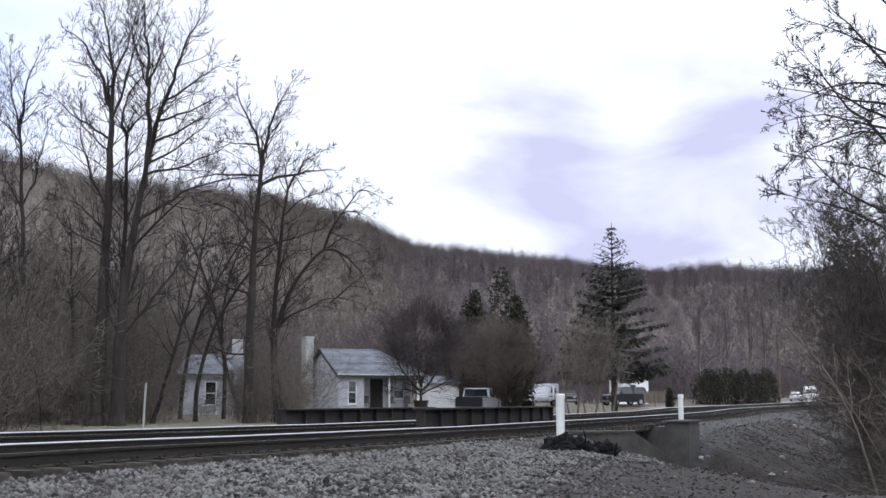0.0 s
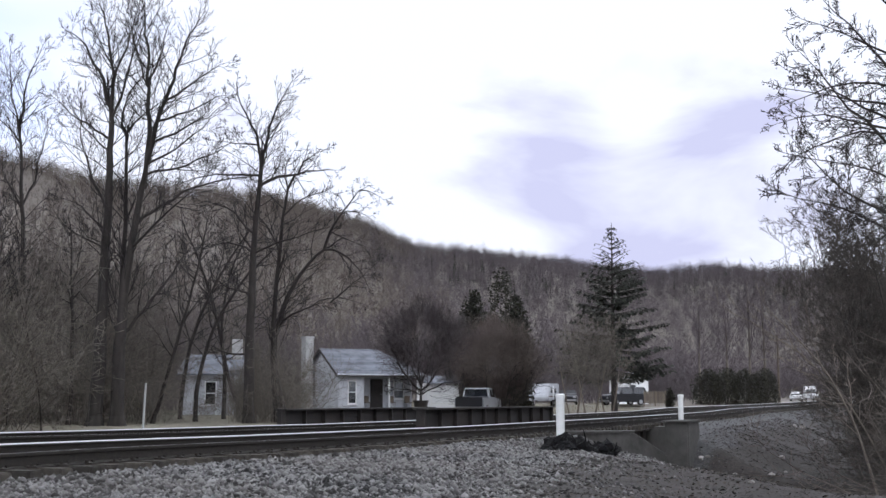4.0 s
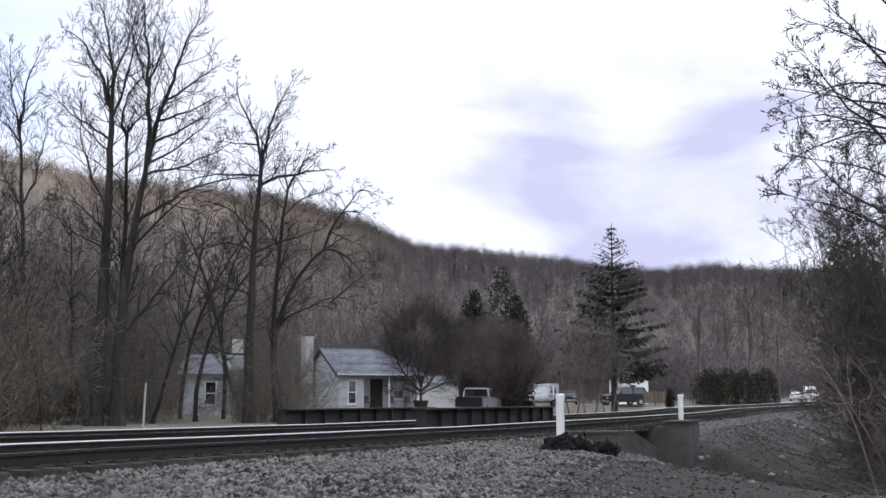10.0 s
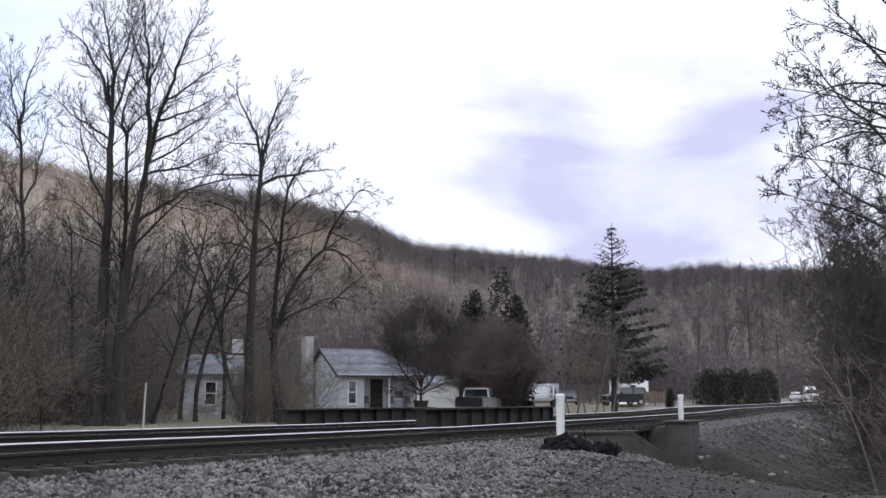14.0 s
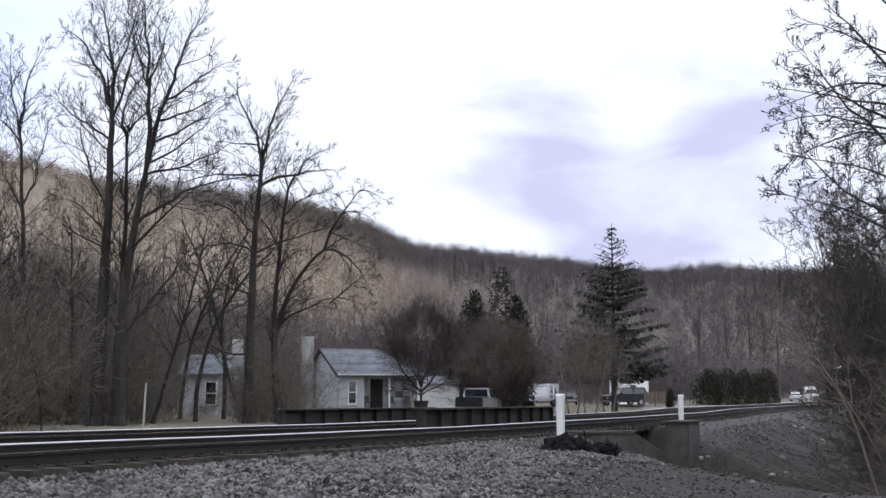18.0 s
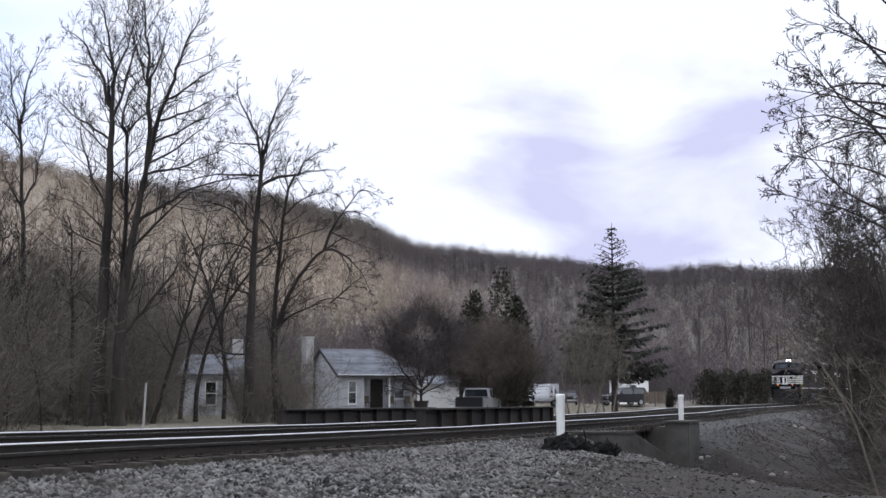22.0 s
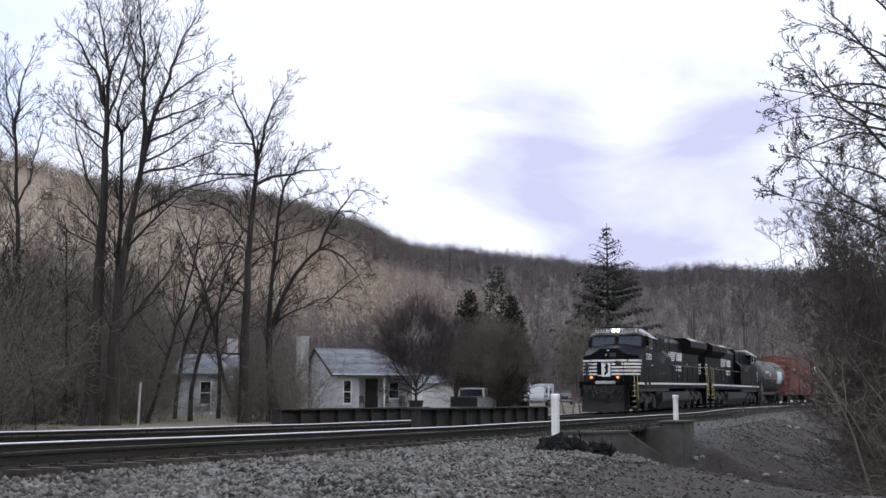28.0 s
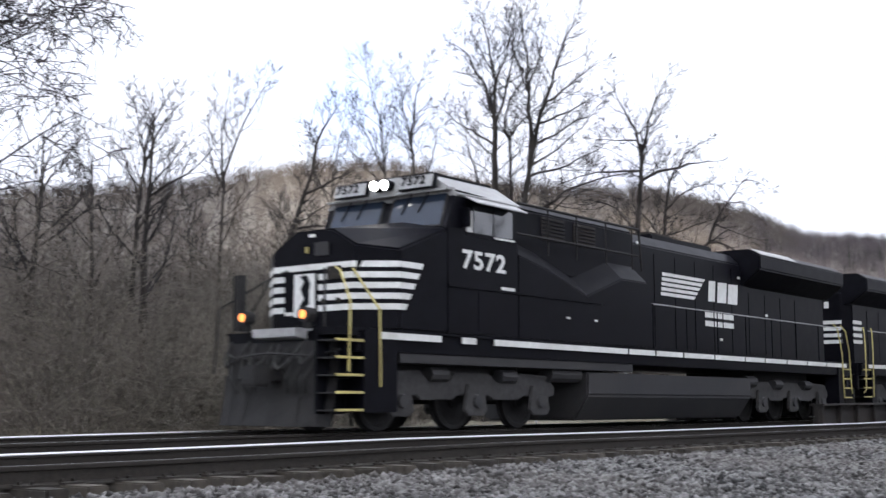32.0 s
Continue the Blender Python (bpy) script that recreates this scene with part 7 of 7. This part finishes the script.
    # front and rear platforms, steps, plow, couplers
    for x0, sg, lead in ((1.12, 1, True), (22.8, -1, False)):
        X = lambda q: x0 + sg * q
        pf = part("pilot", Solid().box(*sorted((X(-0.12), X(0.05))), -1.35, 1.35, 0.85, 1.62), BLACK, e, "black pilot plate", bevel=0.02)
        part("anticlimber", Solid().loft([[(X(-0.38), y, 1.52), (X(-0.38), y, 1.66), (X(0.0), y, 1.68), (X(0.0), y, 1.46)] for y in (-0.5, 0.5)]), ROOFGREY if lead else BLACK, e, "pale worn platform edge", bevel=0.01)
        part("coupler", Solid().box(*sorted((X(-0.75), X(0.1))), -0.13, 0.13, 0.78, 1.0).box(*sorted((X(-0.95), X(-0.6))), -0.2, 0.16, 0.72, 1.06), GRIME, e, bevel=0.04)
        P0 = 0.12 if lead else 0.0
        plow = [[(X(-P0-0.14), y, 0.92), (X(-P0-0.16 - 0.1 * (1 - abs(y) / 1.35)), y, 0.55), (X(-P0-0.24 - 0.2 * (1 - abs(y) / 1.35)), y, 0.1), (X(-P0-0.19 - 0.2 * (1 - abs(y) / 1.35)), y, 0.1), (X(-P0-0.1 - 0.1 * (1 - abs(y) / 1.35)), y, 0.6), (X(-P0-0.08), y, 0.92)] for y in (-1.25, -0.7, 0, 0.7, 1.25)]
        part("plow", Solid().loft(plow), GRIME, e, "dusty dark snow plow", bevel=0.01)
        for y in (-0.6, 0.6, -1.0, 1.0):
            part("plow_rib", Solid().loft([[(X(-P0-0.16), y - 0.02, 0.9), (X(-P0-0.22 - 0.14 * (1 - abs(y) / 1.35)), y - 0.02, 0.45), (X(-P0-0.27 - 0.2 * (1 - abs(y) / 1.35)), y - 0.02, 0.12)], [(X(-P0-0.16), y + 0.02, 0.9), (X(-P0-0.22 - 0.14 * (1 - abs(y) / 1.35)), y + 0.02, 0.45), (X(-P0-0.27 - 0.2 * (1 - abs(y) / 1.35)), y + 0.02, 0.12)]]), GRIME, e)
        for k, y in enumerate((-0.95, -0.7, -0.45, 0.45, 0.7, 0.95)):
            part("air_hose", Solid().path([(X(-0.12), y, 1.25), (X(-0.35), y + 0.02, 1.15), (X(-0.5), y * 0.9, 0.85), (X(-0.42), y * 0.8, 0.62)], 0.028, 6), RUBBER, e)
        rc = random.Random(5)
        for k in range(7):
            y, w = rc.uniform(-1.0, 0.8), rc.uniform(0.2, 0.55)
            zt = rc.uniform(1.15, 1.5)
            part("jumper_cable", Solid().path([(X(-P0 - 0.1), y, zt), (X(-P0 - 0.32), y + w * 0.2, zt - 0.3), (X(-P0 - 0.4), y + w * 0.5, zt - 0.42), (X(-P0 - 0.32), y + w * 0.8, zt - 0.3), (X(-P0 - 0.1), y + w, zt)], 0.026, 6), RUBBER if k % 3 else TRUCKGREY, e)
        part("buffer_beam", Solid().box(*sorted((X(-P0 - 0.12), X(0.05))), -1.2, 1.2, 0.9, 1.45), GRIME, e, bevel=0.02)
        part("uncoupling_lever", Solid().path([(X(-0.2), -1.3, 1.3), (X(-0.4), -0.9, 1.2), (X(-0.5), -0.15, 1.25), (X(-0.5), 0.15, 1.25), (X(-0.4), 0.9, 1.2), (X(-0.2), 1.3, 1.3)], 0.022), GRIME, e)
        if lead:
            for y in (-0.7, 0.68):
                dl = part("ditch_light", Solid().rod((X(-0.43), y, 1.86), (X(-0.22), y, 1.86), 0.125, 0.11, 14), GRIME, e, "ditch light can")
                part("lens", Solid().rod((X(-0.445), y, 1.86), (X(-0.435), y, 1.86), 0.07, None, 14), GLASS if flip else DITCH, dl, "" if flip else "glowing amber ditch light")
                part("bracket", Solid().box(*sorted((X(-0.38), X(-0.28))), y - 0.05, y + 0.05, 1.64, 1.76), GRIME, dl)
            part("gate_panel", Solid().box(*sorted((X(-0.23), X(-0.17))), 0.93, 1.06, 1.66, 2.6), GRIME, e, "dark upright gate panel", bevel=0.01)
            for y in (-0.95, 0.88, 1.12):
                part("gate_post", Solid().rod((X(-0.2), y * 1.0, 1.64), (X(-0.2), y * 1.0, 2.6), 0.022, None, 6), GRIME, e)
        for sy in (-1, 1):
            so = 0.54 if lead and sy < 0 else 0.0
            if lead and sy < 0:
                part("corner_platform", Solid().box(0.62, 1.12, *sorted((sy * 1.06, sy * 1.5)), 1.52, 1.64), BLACK, e)
            # step well with five treads, yellow nosings, two yellow grab irons
            part("step_side", Solid().box(*sorted((X(0.68 - so), X(1.05 - 0.2 * so))), *sorted((sy * 1.1, sy * 1.5)), 0.32, 1.6), BLACK, e, "black step side plate")
            part("step_back", Solid().box(*sorted((X(0.02 - so), X(0.68 - so))), *sorted((sy * 1.06, sy * 1.1)), 0.3, 1.6), BLACK, e)
            for k in range(5):
                z = 0.34 + 0.27 * k
                part("step", Solid().box(*sorted((X(0.03 - so), X(0.66 - so))), *sorted((sy * 1.1, sy * 1.49)), z, z + 0.025), GRIME, e)
                part("step_edge", Solid().box(*sorted((X(0.03 - so), X(0.66 - so))), *sorted((sy * 1.48, sy * 1.505)), z, z + 0.04), YELLOW if sy < 0 or not lead else GRIME, e, "worn step edge")
            if lead:
                part("grab_rail", Solid().path([(1.60, sy * 0.55, 2.70), (1.5, sy * 0.75, 2.62), (0.92, sy * 1.5, 2.05), (0.86, sy * 1.53, 0.95)], 0.018), YELLOW if sy < 0 else GRIME, e, "grab rail of the front steps")
                part("grab_rail", Solid().path([(1.62, sy * 0.92, 2.65), (1.62, sy * 1.5, 1.95), (1.62, sy * 1.53, 0.72)], 0.018), YELLOW if sy < 0 else GRIME, e, "grab rail of the front steps")
                continue
            part("grab_rail", Solid().path([(X(0.45), sy * 1.38, 2.72), (X(0.30), sy * 1.47, 2.55), (X(0.20), sy * 1.52, 2.0), (X(0.12), sy * 1.53, 0.85), (X(0.0), sy * 1.5, 0.75)], 0.019), YELLOW, e, "yellow grab rail")
            part("grab_rail", Solid().path([(X(1.05), sy * 1.40, 2.72), (X(0.95), sy * 1.47, 2.6), (X(0.80), sy * 1.53, 1.9), (X(0.74), sy * 1.53, 0.62)], 0.019), YELLOW, e, "yellow grab rail")
    # under the deck
    part("fuel_tank", Solid().along([(-1.42, 0.62), (-1.42, 1.08), (1.42, 1.08), (1.42, 0.62), (1.08, 0.12), (-1.08, 0.12)], 8.1, 15.9), TANKGREY, e, "dusty dark grey fuel tank", bevel=0.04)
    part("equipment_skirt", Solid().box(2.2, 9.9, -1.44, 1.44, 1.12, 1.30), TANKGREY, e, bevel=0.01)
    for y in (-1.2, 1.2):
        part("air_reservoir", Solid().rod((6.9, y, 1.02), (8.0, y, 1.02), 0.16, None, 12), TANKGREY, e)
        part("air_reservoir", Solid().rod((15.95, y, 1.0), (16.5, y, 1.0), 0.15, None, 12), TANKGREY, e)
        part("bell_box", Solid().box(9.2, 9.35, y - 0.1, y + 0.1, 1.1, 1.28), CHROME, e)
    f1, f2 = (2.42, 4.5, 6.55), (16.9, 18.9, 20.95)
    truck_frame(e, f1)
    truck_frame(e, f2)
    part("frame_bolster", Solid().box(2.6, 6.3, -0.95, 0.95, 0.7, 1.27), GRIME, e)
    part("frame_bolster", Solid().box(17.1, 20.7, -0.95, 0.95, 0.7, 1.27), GRIME, e)
    sets = add_wheels(e, f1 + f2)
    return e, ln, sets


def freight_trucks(e, ln):
    sets = []
    for c in (2.6, ln - 2.6):
        xs = (c - 0.86, c + 0.86)
        for sg in (-1, 1):
            y0, y1 = sorted((sg * 1.0, sg * 1.16))
            part("side_frame", Solid().prism([(xs[0] - 0.25, 0.42), (xs[0] - 0.25, 0.62), (c - 0.5, 0.85), (c + 0.5, 0.85), (xs[1] + 0.25, 0.62), (xs[1] + 0.25, 0.42), (c + 0.35, 0.3), (c - 0.35, 0.3)], y0, y1), GRIME, e, bevel=0.02)
        part("bolster", Solid().box(c - 0.2, c + 0.2, -1.0, 1.0, 0.55, 0.95), GRIME, e)
        sets += add_wheels(e, xs, 0.42)
    for x0, x1 in ((0.05, 0.9), (ln - 0.9, ln - 0.05)):
        part("coupler", Solid().box(x0, x1, -0.12, 0.12, 0.8, 1.02), RAILRUST, e, bevel=0.03)
    return sets


def box_car(label, material, ribs, panel):
    ln = 16.4
    e = tagged(new("boxcar"), label, "boxcar", "freight cars")
    a, b = 0.75, ln - 0.75
    body = part("body", Solid().along([(-1.5, 1.05), (-1.5, 4.45), (0, 4.68), (1.5, 4.45), (1.5, 1.05)], a, b), material, e, bevel=0.03)
    part("sill", Solid().box(a, b, -1.42, 1.42, 0.85, 1.08), material, e)
    part("roof_walk", Solid().loft([[(a - 0.05, -1.56, 4.42), (a - 0.05, 0, 4.72), (a - 0.05, 1.56, 4.42), (a - 0.05, 0, 4.66)], [(b + 0.05, -1.56, 4.42), (b + 0.05, 0, 4.72), (b + 0.05, 1.56, 4.42), (b + 0.05, 0, 4.66)]]), material, e)
    for k in range(6):
        part("end_rib", Solid().loft([[(a - 0.07, y, 1.35 + k * 0.52), (a - 0.07, y, 1.55 + k * 0.52), (a, y, 1.66 + k * 0.52), (a, y, 1.24 + k * 0.52)] for y in (-1.4, 1.4)]), material, body)
        part("end_rib", Solid().loft([[(b + 0.07, y, 1.35 + k * 0.52), (b + 0.07, y, 1.55 + k * 0.52), (b, y, 1.66 + k * 0.52), (b, y, 1.24 + k * 0.52)] for y in (-1.4, 1.4)]), material, body)
    for sg in (-1, 1):
        for k in range(ribs):
            x = a + 0.3 + k * (b - a - 0.6) / (ribs - 1)
            if abs(x - ln / 2) > 1.6:
                part("side_post", Solid().box(x - 0.05, x + 0.05, *sorted((sg * 1.5, sg * 1.525)), 1.1, 4.4), material, body)
        dr = part("door", Solid().box(ln / 2 - 1.5, ln / 2 + 1.5, *sorted((sg * 1.5, sg * 1.58)), 1.15, 4.2), material, e, "sliding boxcar door", bevel=0.02)
        for k in range(4):
            part("door_rib", Solid().box(ln / 2 - 1.4, ln / 2 + 1.4, *sorted((sg * 1.58, sg * 1.61)), 1.6 + k * 0.65, 1.7 + k * 0.65), material, dr)
        part("ladder", Solid().path([(a + 0.1, sg * 1.6, 1.1), (a + 0.1, sg * 1.6, 4.3)], 0.02).path([(a + 0.5, sg * 1.6, 1.1), (a + 0.5, sg * 1.6, 4.3)], 0.02), material, e)
        for k in range(8):
            part("rung", Solid().rod((a + 0.1, sg * 1.6, 1.3 + 0.38 * k), (a + 0.5, sg * 1.6, 1.3 + 0.38 * k), 0.016, None, 5), material, e)
        if panel:
            part("placard", Solid().box(1.1, 2.3, *sorted((sg * 1.5, sg * 1.575)), 3.1, 3.9), PAINT_W, body, "white square placard")
        for k in range(3):
            part("lettering_bar", Solid().box(ln / 2 - 5.2, ln / 2 - 3.2 - 0.3 * k, *sorted((sg * 1.5, sg * 1.572)), 3.3 - 0.35 * k, 3.45 - 0.35 * k), PAINT_W if k == 0 else material, body)
    part("roof_label", Solid().box(a + 0.1, a + 0.14, -1.35, -0.5, 4.40, 4.46), PAINT_W, body)
    return e, ln, freight_trucks(e, ln)


def tank_car():
    ln = 15.9
    e = tagged(new("tank_car"), "black tank car with a pale blue patch on its side", "tank car", "freight cars")
    rr = 1.42
    ring = lambda x, r: [(x, r * math.cos(i * math.pi / 16), 2.55 + r * math.sin(i * math.pi / 16)) for i in range(32)]
    part("tank", Solid().loft([ring(0.85, 0.4), ring(0.95, 0.95), ring(1.2, 1.28), ring(1.6, rr), ring(ln - 1.6, rr), ring(ln - 1.2, 1.28), ring(ln - 0.95, 0.95), ring(ln - 0.85, 0.4)]), CARBLACK, e, smooth=True)
    out = lambda x, r: [(x, r * math.cos(i * math.pi / 16 + math.pi * 0.02), 2.55 + r * math.sin(i * math.pi / 16 + math.pi * 0.02)) for i in range(14, 19)]
    part("patch", Solid().loft([out(9.4, rr + 0.012) + out(9.4, rr - 0.01)[::-1], out(12.3, rr + 0.012) + out(12.3, rr - 0.01)[::-1]]), PATCHBLUE, e, "pale blue patch of fresh paint")
    for x in (4.0, 9.3):
        part("band", Solid().loft([ring(x, rr + 0.015), ring(x + 0.1, rr + 0.015)]), GRIME, e)
    part("dome", Solid().rod((6.7, 0, 3.9), (6.7, 0, 4.3), 0.5, None, 16), CARBLACK, e)
    part("platform", Solid().box(5.8, 7.6, -1.1, 1.1, 3.98, 4.03), GRIME, e)
    part("sill", Solid().box(0.6, ln - 0.6, -0.5, 0.5, 0.9, 1.15).box(0.5, 1.6, -1.45, 1.45, 0.95, 1.1).box(ln - 1.6, ln - 0.5, -1.45, 1.45, 0.95, 1.1), CARBLACK, e)
    for sg in (-1, 1):
        handrail(e, [0.8, 4.0, 7.9, 11.8, 15.1], sg * 1.5, 1.05, 2.3)
        part("saddle", Solid().box(1.8, 2.8, *sorted((sg * 0.3, sg * 1.2)), 1.1, 1.6), CARBLACK, e)
        for k in range(3):
            part("lettering_bar", Solid().box(3.0 + 0.5 * k, 3.4 + 0.5 * k, *sorted((sg * 1.35, sg * 1.43)), 2.75, 2.95), PAINT_W, e)
        part("bracing", Solid().rod((0.9, sg * 1.3, 1.1), (1.5, sg * 1.2, 2.0), 0.05, None, 6), CARBLACK, e)
        part("placard", Solid().box(5.0, 5.35, *sorted((sg * 1.40, sg * 1.44)), 2.5, 2.85), PAINT_W, e)
    return e, ln, freight_trucks(e, ln)


TRAIN = []
TRAIN.append((*locomotive("diesel_locomotive", "black wide-nosed diesel locomotive with white stripes and lit headlights", False, "7572"), False))
TRAIN.append((*locomotive("diesel_locomotive", "black diesel locomotive with white bars running long hood first", True, ""), True))
TRAIN.append((*tank_car(), False))
TRAIN.append((*box_car("bright red ribbed boxcar with a plain door", BOXRED, 12, False), False))
TRAIN.append((*box_car("faded maroon boxcar with a white placard", BOXMAROON, 12, True), False))
TRAIN.append((*box_car("faded red boxcar with dusty lower sides", BOXRED, 12, False), False))
TRAIN.append((*box_car("faded maroon boxcar with grimy sides", BOXMAROON, 12, False), False))


def rolled(t):
    """How far the leading coupler is from where it stands at the end, in metres."""
    q = 32.0 - t
    return 12.75 * q - 0.1245 * q * q


# ---- unseen cloud sheets added towards the sun: they shade the valley, a gap lights the hillside ----
# added emission keeps the sheets about as bright as the sky they hide
CLOUDSHEET = glow("cloud_sheet_glow", (0.95, 0.97, 1.0), 0.7)


def cloud(outline, label):
    """An added flat cloud sheet, out of view towards the sun, cut to the outline that it shades."""
    e = tagged(new("cloud"), label, "cloud", "drifting clouds")
    r = random.Random(len(outline))
    up = SUN_WAY * 1900
    pts = []
    for (x0, y0), (x1, y1) in zip(outline, outline[1:] + outline[:1]):
        n = max(2, int(math.hypot(x1 - x0, y1 - y0) / 60))
        for i in range(n):
            w = 14
            pts.append((x0 + (x1 - x0) * i / n + r.uniform(-w, w), y0 + (y1 - y0) * i / n + r.uniform(-w, w)))
    part("body", Solid().loft([[(x + up.x, y + up.y, up.z) for x, y in pts], [(x + up.x, y + up.y, up.z + 40) for x, y in pts]]), CLOUDSHEET, e)
    return e


shade_near = cloud([(-1100, -1600), (900, -1600), (900, 0), (-40, 0), (-1100, 0)], "wide white cloud drifting over the valley floor")
shade_right = cloud([(-10, -400), (1500, -400), (1500, 1800), (-120, 1800), (-60, 640), (15, 545), (14, 330), (-18, 230)], "wide white cloud standing over the railway and the eastern hills")
shade_ridge = cloud([(-1500, 130), (-240, 90), (-175, -70), (-60, -165), (60, -165), (60, 1000), (-1500, 1000)], "wide white cloud drifting over the ridge")
shade_left = cloud([(-1600, -300), (-45, 90), (-250, 540), (-420, 900), (-420, 1500), (-1600, 1500)], "wide white cloud standing over the western woods")

def motions():
    """The train rolls in along the far track, gaining speed; its wheels turn."""
    start = 0.0
    for e, ln, sets, flip in TRAIN:
        rows = []
        for i in range(65):
            t = i * 0.5
            s = rolled(t) + start
            x0, y0, _ = on_track(s + ln * 0.2)
            x1, y1, _ = on_track(s + ln * 0.8)
            a = math.atan2(y1 - y0, x1 - x0)
            ox, oy = x0 - math.cos(a) * ln * 0.2, y0 - math.sin(a) * ln * 0.2
            if flip:
                ox, oy, a = ox + math.cos(a) * ln, oy + math.sin(a) * ln, a + math.pi
            z0, z1 = lift(s + ln * 0.2), lift(s + ln * 0.8)
            slope = (z1 - z0) / (ln * 0.6)
            oz = z0 - slope * ln * 0.2
            if flip:
                oz, slope = oz + slope * ln, -slope
            rows.append((t, pose(ox, oy, oz, 0, 0, math.degrees(a)) @ Matrix.Rotation(-math.atan(slope), 4, "Y")))
        walk(e, rows)
        for ax, x, r in sets:
            turns = []
            t = 0.0
            first = rolled(0.0)
            t = 16.0
            turns.append((0.0, pose(x, 0, r)))
            base = rolled(16.0)
            while t <= 32.001:
                roll = (base - rolled(t)) / r * (1 if flip else -1)
                turns.append((t, pose(x, 0, r) @ Matrix.Rotation(roll, 4, "Y")))
                t += 0.05
            walk(ax, turns)
        start += ln
    walk(shade_near, [(t, pose(0, y, 0)) for t, y in ((0, 1000), (4, 820), (6, 720), (9, 610), (13, 460), (16, 300), (19, 195), (23, 170), (32, 150))])
    walk(shade_ridge, [(t, pose(0, y, 0)) for t, y in ((0, 960), (9, 900), (13, 810), (19, 780), (32, 760))])
    walk(shade_left, [(t, pose(x, 0, 0)) for t, x in ((0, 110), (7, 90), (12, 25), (16, 0), (32, -10))])
    walk(shade_right, [(0, pose(0, 0, 0)), (32, pose(0, 0, 0))])


motions()
